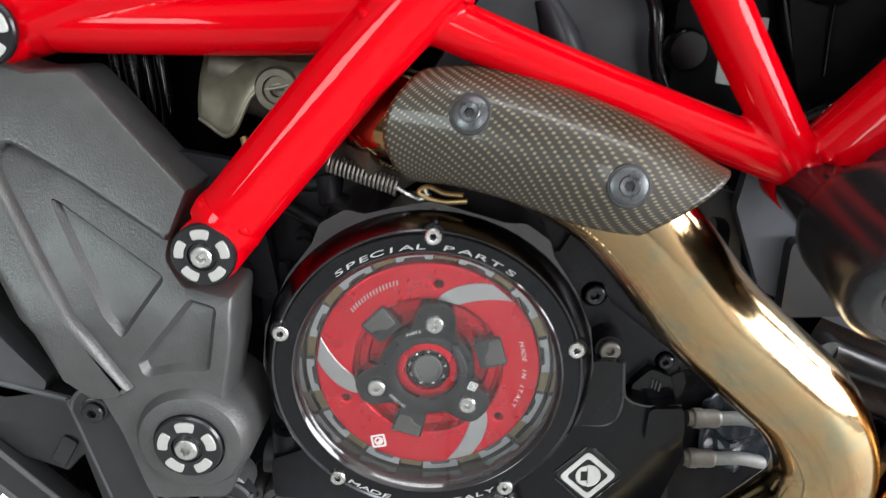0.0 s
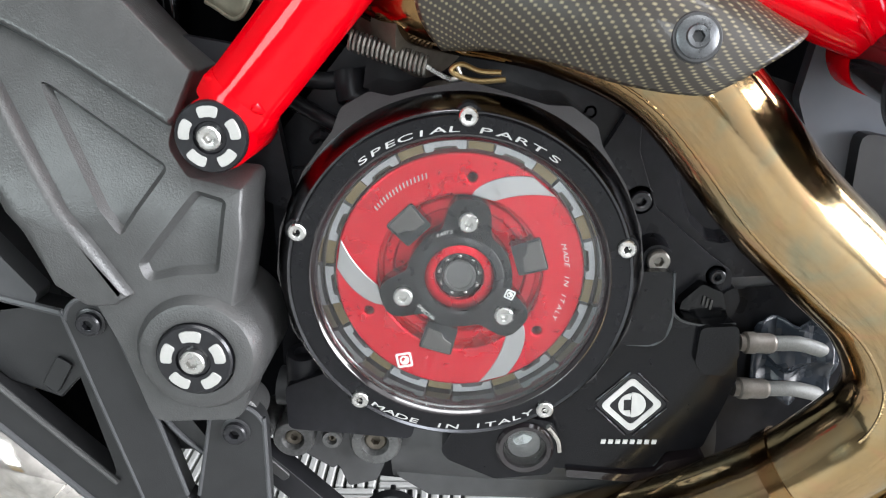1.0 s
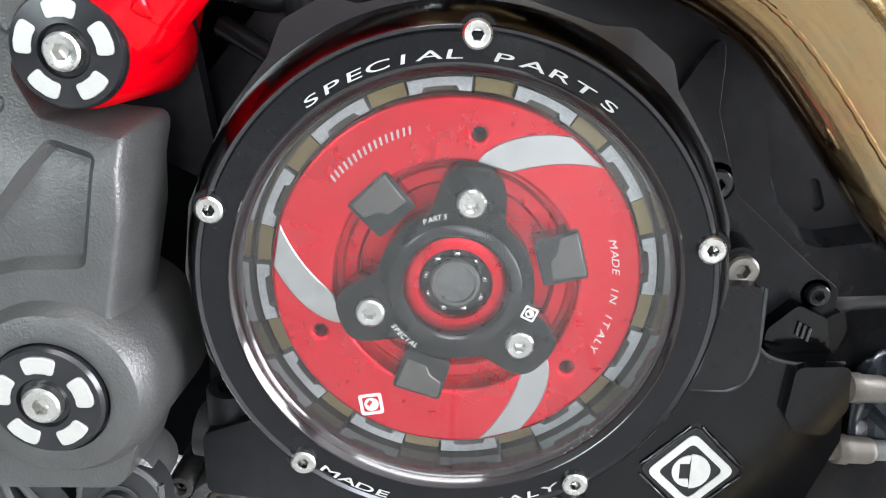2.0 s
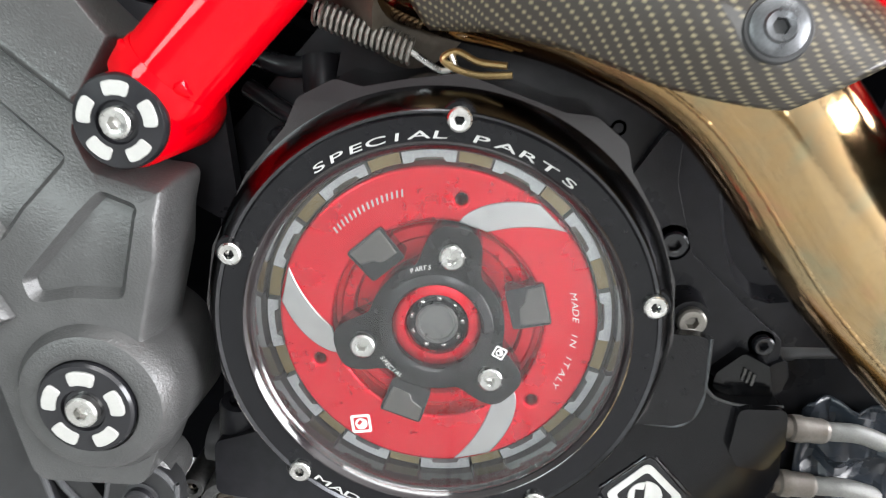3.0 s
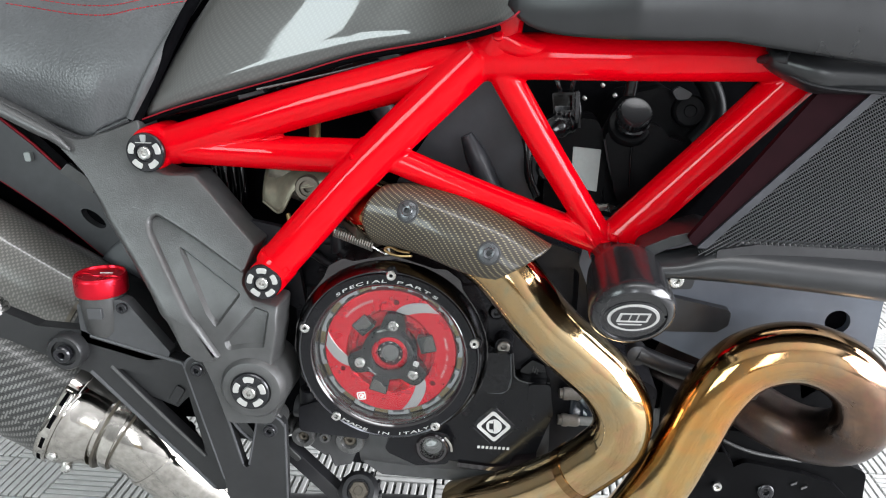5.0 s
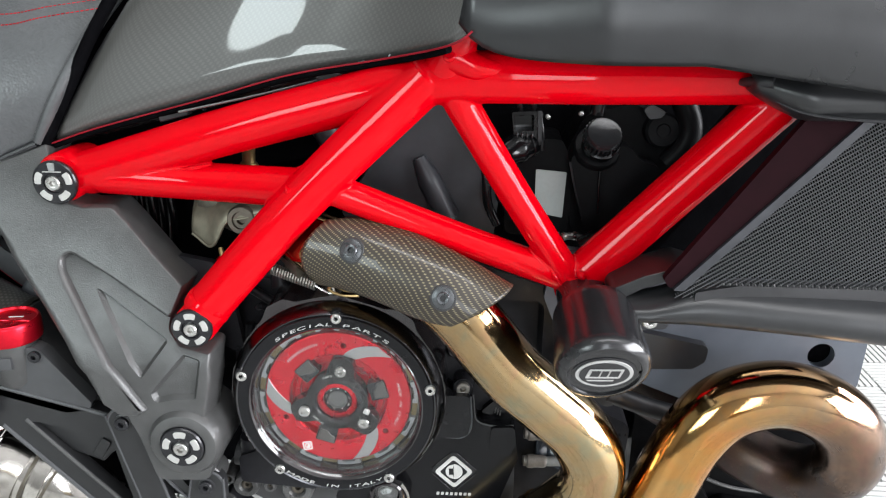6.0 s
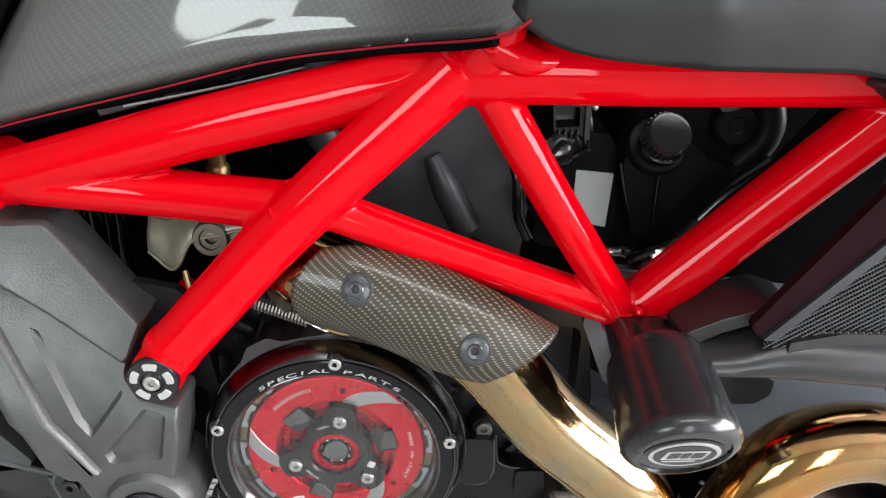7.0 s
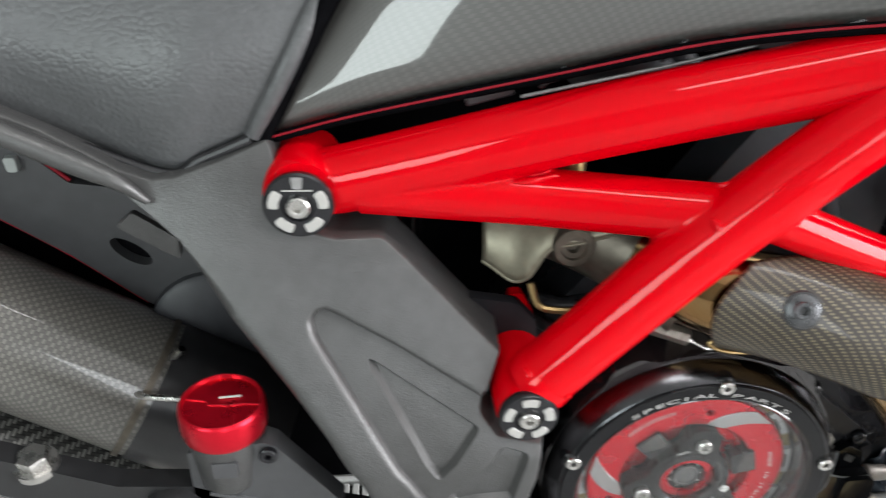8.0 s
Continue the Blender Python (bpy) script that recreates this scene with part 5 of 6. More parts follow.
# belt cover, cylinder and intake behind the frame
belt = thing("belt_cover", (0.08, 0.1, 0.56), "dark grey moulded belt cover with a long embossed rib", "belt cover")
part("body", slab(fillet([(-0.01, 0.56), (0.03, 0.62), (0.05, 0.66), (0.085, 0.68), (0.1, 0.66), (0.13, 0.58), (0.125, 0.53), (0.05, 0.52)], 0.008), 0.09, 0.13), BELTG, belt, bevel=0.005, segs=3)
part("rib", tube([(0.0605, 0.089, 0.612), (0.07, 0.088, 0.592), (0.086, 0.089, 0.558)], [0.006, 0.0105, 0.011], 16, 8), BELTG, belt)
part("bolt", bolt_bm((0.092, 0.089, 0.545), (0, -1, 0), 0.006, 0.004), BLACK_AN, belt)
cyl = thing("cylinder_block", (0.05, 0.2, 0.5), "engine cylinders deep inside the frame, black with painted shade", "engine")
# plain slabs whose black stands for the shade deep in the frame
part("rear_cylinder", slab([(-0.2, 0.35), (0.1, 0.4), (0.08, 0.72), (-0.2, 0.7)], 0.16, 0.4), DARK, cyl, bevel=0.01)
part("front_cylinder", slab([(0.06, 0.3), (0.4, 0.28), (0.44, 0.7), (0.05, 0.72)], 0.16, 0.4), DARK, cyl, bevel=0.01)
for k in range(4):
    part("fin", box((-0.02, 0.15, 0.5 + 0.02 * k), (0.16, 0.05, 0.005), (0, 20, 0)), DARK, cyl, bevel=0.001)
part("intake_arch", tube([(-0.07, 0.13, 0.64), (-0.055, 0.11, 0.655), (-0.03, 0.1, 0.645), (-0.01, 0.1, 0.615)], 0.012, 20, 8), BELTG, cyl)
part("intake_arch", tube([(-0.035, 0.13, 0.66), (-0.015, 0.11, 0.65), (0.005, 0.105, 0.62)], 0.01, 20, 8), BELTG, cyl)
wl = thing("wiring_loom", (-0.17, 0.13, 0.5), "black corrugated cable sleeves hanging behind the plate", "cable")
for x, r in ((-0.19, 0.006), (-0.181, 0.004), (-0.172, 0.005), (-0.2, 0.004)):
    part("cable", tube([(x, 0.115, 0.6), (x + 0.004, 0.11, 0.55), (x + 0.002, 0.115, 0.5), (x + 0.02, 0.13, 0.45)], r, 12, 8), BAY, wl)
nut = thing("fuel_fitting", (-0.0825, 0.075, 0.6), "small brass hose fitting behind the frame tube", "fitting")
part("body", lathe([(0, -0.01), (0.008, -0.01), (0.008, 0.0), (0.007, 0.002), (0.0055, 0.003), (0.0055, 0.016), (0.0062, 0.017), (0.0062, 0.024), (0, 0.024)], (-0.0825, 0.075, 0.606), (0.05, 0, 1), 20), BRASS, nut)
brk = thing("side_bracket", (-0.13, 0.04, 0.49), "black sheet bracket behind the plate's edge", "bracket")
part("sheet", slab(fillet([(-0.185, 0.545), (-0.14, 0.533), (-0.112, 0.528), (-0.1, 0.515), (-0.09, 0.44), (-0.13, 0.46), (-0.17, 0.52)], 0.006), 0.046, 0.054), ENGINE, brk, bevel=0.001)
part("gusset", slab(fillet([(-0.116, 0.512), (-0.115, 0.526), (-0.107, 0.526), (-0.098, 0.508), (-0.102, 0.492), (-0.114, 0.492)], 0.004), 0.06, 0.067), RED, trellis, "red gusset behind the lower boss", bevel=0.002)

# reservoir with the screw cap, its label and the hoses
tank2 = thing("coolant_tank", (0.21, 0.1, 0.56), "black plastic coolant tank with a round screw cap", "coolant tank")
# tank, box and hoses wear the shaded blacks
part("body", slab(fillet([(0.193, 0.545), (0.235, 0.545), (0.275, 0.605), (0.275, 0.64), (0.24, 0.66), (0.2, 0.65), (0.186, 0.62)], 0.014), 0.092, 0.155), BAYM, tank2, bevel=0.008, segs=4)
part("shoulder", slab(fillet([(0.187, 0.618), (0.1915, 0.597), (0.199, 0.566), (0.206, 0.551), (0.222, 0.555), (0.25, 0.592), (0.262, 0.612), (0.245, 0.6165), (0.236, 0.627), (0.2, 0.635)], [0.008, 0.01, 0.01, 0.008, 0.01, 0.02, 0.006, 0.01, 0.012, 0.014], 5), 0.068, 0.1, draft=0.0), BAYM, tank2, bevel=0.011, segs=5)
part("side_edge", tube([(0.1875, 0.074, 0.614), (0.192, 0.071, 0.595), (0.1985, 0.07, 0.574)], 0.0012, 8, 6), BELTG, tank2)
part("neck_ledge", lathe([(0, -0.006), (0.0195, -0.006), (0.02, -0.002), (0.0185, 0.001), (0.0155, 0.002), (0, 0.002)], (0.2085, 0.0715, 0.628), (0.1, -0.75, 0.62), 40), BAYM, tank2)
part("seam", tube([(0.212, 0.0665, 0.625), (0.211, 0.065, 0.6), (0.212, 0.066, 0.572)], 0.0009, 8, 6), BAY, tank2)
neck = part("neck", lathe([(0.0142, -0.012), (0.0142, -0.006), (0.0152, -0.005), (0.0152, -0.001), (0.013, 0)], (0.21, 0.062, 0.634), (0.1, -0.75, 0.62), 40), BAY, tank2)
part("cap", lathe([(0.0146, -0.011), (0.0146, -0.003), (0.0132, 0.0), (0.0112, 0.0002), (0.0, -0.0014)], (0.21, 0.05, 0.6435), (0.1, -0.75, 0.62), 48), SATINP, neck)
for k in range(26):
    # grip ridges round the cap
    axc = Vector((0.1, -0.75, 0.62)).normalized()
    ea = axc.orthogonal().normalized()
    q = Vector((0.21, 0.05, 0.6435)) + 0.0146 * (math.cos(k * math.pi / 13) * ea + math.sin(k * math.pi / 13) * axc.cross(ea))
    part("grip_ridge", tube([q - axc * 0.0115, q - axc * 0.0035], 0.0009, 6, 1), BAY, neck)
part("spout", tube([(0.206, 0.07, 0.655), (0.207, 0.068, 0.67), (0.206, 0.07, 0.69)], 0.006, 16, 5), BAY, tank2)
lab = thing("paper_label", (0.174, 0.09, 0.58), "blank off-white rectangular label on the black box", "label")
part("label", slab(fillet([(0.1607, 0.6033), (0.1868, 0.6011), (0.1852, 0.5607), (0.161, 0.5654)], 0.001, 2), 0.0885, 0.09), LABEL, lab)
bx = thing("regulator_box", (0.17, 0.11, 0.55), "matt black box behind the frame strut", "control box")
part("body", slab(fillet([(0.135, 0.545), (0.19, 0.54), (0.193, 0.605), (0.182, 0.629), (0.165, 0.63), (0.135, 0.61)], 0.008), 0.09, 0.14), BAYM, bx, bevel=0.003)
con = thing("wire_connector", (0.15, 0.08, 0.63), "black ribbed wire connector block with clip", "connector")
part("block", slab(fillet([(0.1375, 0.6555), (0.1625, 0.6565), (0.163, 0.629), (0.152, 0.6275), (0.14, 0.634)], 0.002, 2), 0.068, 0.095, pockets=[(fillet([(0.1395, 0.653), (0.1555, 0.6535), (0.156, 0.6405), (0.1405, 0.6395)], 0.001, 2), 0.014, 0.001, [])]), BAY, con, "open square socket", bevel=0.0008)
part("latch", slab(fillet([(0.158, 0.6575), (0.1615, 0.6575), (0.1625, 0.633), (0.159, 0.632)], 0.001, 2), 0.064, 0.07), BLACK_AN, con, bevel=0.0008)
part("rail", tube([(0.161, 0.067, 0.651), (0.163, 0.066, 0.64), (0.1635, 0.067, 0.625)], 0.0015, 8, 4), BAY, con)
for k in range(4):
    part("ridge", box((0.1425 + 0.004 * k, 0.0665, 0.6372), (0.0014, 0.006, 0.0035)), SATINP, con, bevel=0.0004)
part("wire", tube([(0.146, 0.075, 0.652), (0.142, 0.07, 0.665), (0.135, 0.074, 0.676)], 0.0022, 8, 5), SATINP, con)
part("wire", tube([(0.155, 0.075, 0.652), (0.156, 0.068, 0.666), (0.163, 0.074, 0.678)], 0.0022, 8, 5), SATINP, con)
part("plug", lathe([(0, 0), (0.0122, 0), (0.0122, 0.004), (0.0114, 0.005), (0.0114, 0.011), (0.0122, 0.012), (0.0122, 0.016), (0.0108, 0.018), (0.0108, 0.028), (0.008, 0.031), (0, 0.032)], (0.1535, 0.078, 0.629), (-0.62, -0.5, -0.22), 28), BAY, con, "round moulded plug barrel")
hz = thing("coolant_hose", (0.25, 0.06, 0.6), "thick black rubber hose behind the frame", "hose")
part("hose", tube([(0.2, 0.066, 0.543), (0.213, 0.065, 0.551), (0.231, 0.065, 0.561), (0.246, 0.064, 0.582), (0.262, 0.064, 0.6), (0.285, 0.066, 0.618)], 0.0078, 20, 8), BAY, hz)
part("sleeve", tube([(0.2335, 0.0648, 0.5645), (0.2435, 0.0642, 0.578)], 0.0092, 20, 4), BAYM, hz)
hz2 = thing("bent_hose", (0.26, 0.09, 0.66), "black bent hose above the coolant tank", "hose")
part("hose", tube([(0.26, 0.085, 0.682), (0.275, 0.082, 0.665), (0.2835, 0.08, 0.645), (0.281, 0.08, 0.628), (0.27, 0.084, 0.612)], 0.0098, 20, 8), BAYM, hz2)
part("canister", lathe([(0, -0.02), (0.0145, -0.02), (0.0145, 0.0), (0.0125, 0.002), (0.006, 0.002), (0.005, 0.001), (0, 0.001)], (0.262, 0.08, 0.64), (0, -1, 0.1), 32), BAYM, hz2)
part("bracket", slab(fillet([(0.243, 0.658), (0.25, 0.662), (0.262, 0.656), (0.258, 0.6515), (0.249, 0.65)], 0.003, 3), 0.074, 0.08), BLACK, hz2, bevel=0.001)
for x, z, a in ((0.168, 0.649, 30), (0.1835, 0.661, 40), (0.195, 0.652, -25)):
    part("bright_end", box((x, 0.085, z), (0.0042, 0.006, 0.0036), (0, a, 0)), SILVER, hz2, "bright metal hose end", bevel=0.0015)
clipb = thing("silver_clamp", (0.195, 0.07, 0.545), "small shiny metal clips at the tank's foot", "clip")
part("clip", tube([(0.18, 0.075, 0.548), (0.19, 0.068, 0.551), (0.2, 0.072, 0.549)], 0.0035, 10, 5, wob=0.5), STEEL, clipb)
part("clip", tube([(0.213, 0.062, 0.552), (0.222, 0.058, 0.556)], 0.004, 10, 5, wob=0.5), STEEL, clipb)
wr = thing("ring_wire", (0.12, 0.07, 0.58), "coiled black wire on the belt cover's edge", "cable")
part("wire", tube([(0.112, 0.078, 0.625), (0.118, 0.066, 0.605), (0.12, 0.066, 0.58), (0.128, 0.07, 0.56)], 0.004, 12, 8), BAY, wr)
part("cap", lathe([(0, 0), (0.012, 0), (0.012, 0.006), (0.01, 0.009), (0, 0.009)], (0.138, 0.08, 0.585), (0.1, -1, 0), 24), BAY, wr)
# dark parts that show over the upper tube, under the tank panel
ut = thing("under_tank_wiring", (-0.05, 0.05, 0.66), "black hoses, plugs and clips under the tank panel", "wiring")
part("hose", tube([(-0.24, 0.1, 0.63), (-0.15, 0.08, 0.655), (-0.06, 0.06, 0.68), (0.03, 0.03, 0.7), (0.08, 0.03, 0.71)], 0.011, 16, 8), PLASTIC, ut)
part("plug", lathe([(0, 0), (0.014, 0), (0.014, 0.005), (0.011, 0.007), (0.0, 0.008)], (0.0, 0.035, 0.692), (0, -1, 0.1), 28), PLASTIC, ut)
part("clip", box((0.032, 0.02, 0.7), (0.022, 0.01, 0.006), (0, -20, 0)), PLASTIC, ut, bevel=0.001)
part("clip", box((-0.135, 0.06, 0.652), (0.025, 0.012, 0.008), (0, -15, 0)), PLASTIC, ut, bevel=0.001)
part("ledge", tube([(-0.122, 0.035, 0.6575), (-0.06, 0.035, 0.6712), (-0.006, 0.033, 0.685)], 0.0009, 8, 6), EYEM, ut, "pale bright edge strip")
for x, y, z in ((-0.1, 0.058, 0.664), (-0.045, 0.045, 0.682), (0.05, 0.012, 0.706)):
    part("clip", box((x, y, z), (0.014, 0.01, 0.01), (0, -18, 0)), PLASTIC, ut, bevel=0.0015)
    part("tie", tube([(x - 0.009, y - 0.004, z - 0.008), (x - 0.002, y - 0.008, z), (x + 0.006, y - 0.004, z + 0.008)], 0.0016, 8, 5), SATINP, ut)
# added sheet that paints the shade behind the wiring
part("shade_backing", slab([(-0.26, 0.55), (0.12, 0.64), (0.12, 0.76), (-0.26, 0.7)], 0.13, 0.15), DARK, ut)

# ---- exhaust ----
P1 = [(-0.04, 0.05, 0.562), (-0.0125, 0.026, 0.554), (0.0441, 0.008, 0.544), (0.092, -0.004, 0.52), (0.1385, -0.009, 0.4658), (0.1692, -0.009, 0.4371), (0.1954, -0.009, 0.4121), (0.2115, -0.008, 0.3817), (0.2096, -0.007, 0.3526),
      (0.1925, -0.002, 0.3275), (0.165, 0.008, 0.298), (0.12, 0.025, 0.262), (0.06, 0.05, 0.225)]
ex1 = thing("rear_header_pipe", (0.15, 0.0, 0.4), "gold heat-tinted steel exhaust header pipe", "exhaust pipe")
part("pipe", tube(P1, 0.0268, 48, 10), GOLD, ex1)
SEAM = spline(P1, 14)[22:120]
seam_n, seam = Vector((0, -1, 0)), []
for k in range(1, len(SEAM) - 1):
    t_ = (SEAM[k + 1] - SEAM[k - 1]).normalized()
    seam_n = (seam_n - t_ * seam_n.dot(t_)).normalized()
    seam.append(SEAM[k] + 0.0262 * (math.cos(radians(36)) * seam_n + math.sin(radians(36)) * t_.cross(seam_n)))
part("seam_bead", tube(seam, [0.0009 if k % 2 else 0.0012 for k in range(170)], 10, 5), GOLD, ex1, "rippled weld bead")
part("slip_joint", tube([(0.177, 0.0035, 0.3105), (0.171, 0.006, 0.304)], 0.0276, 40, 2), GOLD, ex1)
P2 = [(0.16, 0.03, 0.2), (0.215, 0.012, 0.235), (0.2515, 0.0, 0.2999), (0.2725, 0.0, 0.3494), (0.2919, 0.0, 0.4), (0.3175, 0.0, 0.4325), (0.3547, 0.0, 0.444), (0.3895, 0.0, 0.436), (0.4175, 0.004, 0.4126), (0.432, 0.016, 0.376), (0.426, 0.036, 0.343),
      (0.402, 0.062, 0.328), (0.37, 0.085, 0.333), (0.33, 0.115, 0.35), (0.28, 0.16, 0.36)]
ex2 = thing("front_header_pipe", (0.35, 0.03, 0.36), "looped gold exhaust header pipe, dark brown at the engine end", "exhaust pipe")
part("pipe", tube(P2, 0.0275, 48, 10), GOLD2, ex2)
cat = thing("exhaust_manifold", (-0.06, 0.06, 0.55), "dull brown exhaust stub with spring hooks behind the frame tube", "exhaust pipe")
part("stub", tube([(-0.12, 0.09, 0.575), (-0.08, 0.078, 0.566), (-0.045, 0.062, 0.556), (-0.02, 0.042, 0.545)], [0.024, 0.026, 0.028, 0.0285], 36, 8), DULLP, cat)
part("collar", tube([(-0.024, 0.044, 0.5465), (-0.012, 0.034, 0.541)], 0.0298, 36, 3), DULLP, cat)
part("sensor_boss", lathe([(0, -0.024), (0.0125, -0.024), (0.0125, 0.0), (0.011, 0.003), (0.0075, 0.003), (0.007, 0.001), (0.004, 0.001), (0.0035, -0.003), (0, -0.003)], (-0.0835, 0.046, 0.5665), (0, -1, 0.1), 32), DULLP, cat)
part("hook", tube([(-0.105, 0.05, 0.54), (-0.1, 0.044, 0.528), (-0.088, 0.04, 0.527), (-0.075, 0.036, 0.53)], 0.0022, 8, 6), BRASS, cat)
sh = thing("scorched_shield", (-0.09, 0.06, 0.575), "olive grey bent sheet heat shield with a wavy edge", "heat shield")


def wavy(u, v):
    x = -0.132 + 0.085 * u
    low = 0.5365 + 0.012 * max(0.0, 0.18 - u) / 0.18 + 0.034 * (1 / (1 + math.exp(-(u - 0.34) * 24))) + 0.003 * math.sin(u * 9)
    return (x, 0.046 + 0.03 * v * v + 0.05 * max(0.0, 0.3 - u), low + (0.588 - low) * v)


part("sheet", sheet(wavy, 30, 10), OLIVE, sh, solid=0.0014)
part("rolled_edge", tube([Vector(wavy(k / 20, 0.0)) for k in range(21)], 0.0012, 8, 2), OLIVE, sh, "rolled lower edge")

shield = thing("carbon_heat_shield", (0.06, -0.02, 0.54), "olive carbon fibre heat shield bolted over the header pipe", "heat shield")
SP = [(-0.013, 0.022, 0.5565), (0.018, 0.013, 0.5525), (0.05, 0.003, 0.544), (0.08, -0.005, 0.533), (0.106, -0.008, 0.519)]


def shield_fn(u, v):
    sp_ = SHC
    f = u * (len(sp_) - 1)
    i = min(int(f), len(sp_) - 2)
    p = sp_[i].lerp(sp_[i + 1], f - i)
    t = (sp_[i + 1] - sp_[i]).normalized()
    nrm = (Vector((0, -1, 0)) - t * t.dot(Vector((0, -1, 0)))).normalized()
    bi = t.cross(nrm)
    top = -56 - 32 * min(1.0, u / 0.45)
    low = 52 - 13 * min(1.0, u / 0.5) - 24 * (max(0.0, u - 0.7) / 0.3) ** 2
    a = radians(top + (low - top) * v)
    # the far end is cut on a slant, with a pointed upper corner
    cut = 0.021 * max(0.0, u - 0.4) / 0.6 * (math.sin(a) * -1.0)
    end = -0.018 * max(0.0, 0.25 - u) / 0.25 * (math.sin(a) ** 2) * -1
    return p + t * (cut + end) + 0.0322 * (math.cos(a) * nrm + math.sin(a) * bi * 1.02)


SHC = spline(SP, 8)
part("shell", sheet(shield_fn, 48, 28, 0.145, 0.091), CARBON, shield, solid=0.0016)
for o in ((0.0196, -0.0172, 0.5653), (0.0885, -0.042, 0.538)):
    # the bolt stands on the nearest place of the shell
    u, v = min(((i / 60, j / 60) for i in range(1, 60) for j in range(1, 60)), key=lambda q: (shield_fn(*q) - Vector(o)).length)
    ax = (shield_fn(u + 0.01, v) - shield_fn(u - 0.01, v)).cross(shield_fn(u, v + 0.01) - shield_fn(u, v - 0.01)).normalized()
    ax = ax if ax.y < 0 else -ax
    o = shield_fn(u, v) + ax * 0.0024
    washer = part("washer", lathe([(0, -0.006), (0.01, -0.006), (0.01, -0.0022), (0.0094, -0.0014), (0.0, -0.0012)], o, ax, 40), RUBBER, shield)
    part("bolt", lathe([(0, -0.0012), (0.0024, -0.0012, 6), (0.0026, 0.0014, 6), (0.0042, 0.0018), (0.0048, 0.001), (0.0068, 0.0006), (0.0082, 0.0), (0.0082, -0.003)], o - ax * 0.0008, ax, 36), ZINC, washer, "dull grey flanged socket bolt")
spr = thing("exhaust_spring", (-0.03, 0.022, 0.525), "steel coil spring with brass-coloured hooks on the exhaust joint", "spring")
a, b = Vector((-0.0543, 0.024, 0.5325)), Vector((-0.0185, 0.021, 0.5205))
d = (b - a)
e1 = d.cross(Vector((0, 1, 0))).normalized()
e2 = d.normalized().cross(e1)
helix = [a + d * (k / 132) + 0.0044 * (math.cos(k * 2 * math.pi / 8) * e1 + math.sin(k * 2 * math.pi / 8) * e2) for k in range(133)]
part("coil", tube(helix, 0.0009, 6, 1), SPRING, spr)
part("hook", tube([(-0.0185, 0.018, 0.521), (-0.013, 0.018, 0.5175), (-0.007, 0.017, 0.515), (-0.0025, 0.016, 0.5165), (-0.004, 0.016, 0.521)], 0.0012, 8, 6), STEEL, spr)
part("eye", tube([(0.018, 0.012, 0.5155), (0.006, 0.014, 0.5145), (-0.003, 0.015, 0.5165), (-0.007, 0.016, 0.5195), (-0.002, 0.016, 0.522), (0.006, 0.015, 0.519), (0.016, 0.013, 0.5185)], 0.0013, 8, 6), BRASS, spr)

# ---- crash bobbin ----
bob = thing("crash_bobbin", (0.195, -0.03, 0.52), "large black crash bobbin with an oval silver badge plate", "crash protector")
bo, ba = Vector((0.1995, -0.09, 0.509)), Vector((-0.02, -1, -0.12)).normalized()
def slanted(bm, full):
    """Turns from the y axis to the bobbin's axis, and slants the outer end."""
    for v in bm.verts:
        f = full if full is not None else min(1.0, max(0.0, (-v.co.y + 0.075) / 0.06))
        v.co.y -= f * (0.37 * v.co.z - 0.06 * v.co.x)
    bm.transform(Matrix.Translation(bo) @ Vector((0, -1, 0)).rotation_difference(ba).to_matrix().to_4x4())
    return bm


part("body", slanted(lathe([(0, -0.1), (0.0165, -0.1), (0.0168, -0.075), (0.027, -0.072), (0.0305, -0.068), (0.0315, -0.06), (0.0317, -0.05), (0.0322, -0.03), (0.0332, -0.012), (0.0327, -0.005), (0.0302, -0.001), (0.0272, 0.0014), (0.0252, 0.0016), (0.0245, 0.0), (0, 0)], (0, 0, 0), (0, -1, 0), 64), None), SATINP, bob)
part("neck", lathe([(0, 0), (0.0165, 0), (0.0172, 0.006), (0.0172, 0.06), (0, 0.06)], Vector((0.193, 0.026, 0.5235)), ba, 40), GLOSSB, bob)


def on_face(loop, d0, d1):
    return slanted(slab(loop, d0, d1), 1.0)


ell = [(0.0195 * math.cos(radians(k * 7.5)), 0.0145 * math.sin(radians(k * 7.5))) for k in range(48)]
badge = part("badge_plate", on_face(ell, -0.0016, 0.001), SILKW, bob, "oval silver badge plate", bevel=0.0006)
part("badge_rim", on_face([(x * 1.12, z * 1.14) for x, z in ell], -0.0006, 0.001), BLACK, bob)
field = part("badge_field", on_face([(x * 0.87, z * 0.84) for x, z in ell], -0.0021, -0.0012), BLACK, badge, "dark badge field")
part("mark_block", on_face(fillet([(-0.0128, -0.004), (0.0105, -0.004), (0.0128, 0.0058), (-0.0105, 0.0058)], 0.001, 3), -0.0026, -0.0018), SILKW, badge, "silver block of a mark")
for x, w in ((-0.0098, 0.0058), (-0.0028, 0.0044), (0.003, 0.0062)):
    part("mark_bar", on_face([(x, -0.0018), (x + w, -0.0018), (x + w + 0.0012, 0.0042), (x + 0.0012, 0.0042)], -0.003, -0.0024), BLACK, badge, "dark bar of a mark")
part("mark_bar", on_face([(-0.0105, -0.0072), (0.0065, -0.0072), (0.007, -0.0058), (-0.0115, -0.0058)], -0.0026, -0.0018), SILKW, badge, "silver bar of a mark")
for x in (-0.0255, 0.0245):
    part("pin_hole", on_face(circle(x, 0.001, 0.0014, 10), -0.0003, 0.001), DARK, bob)

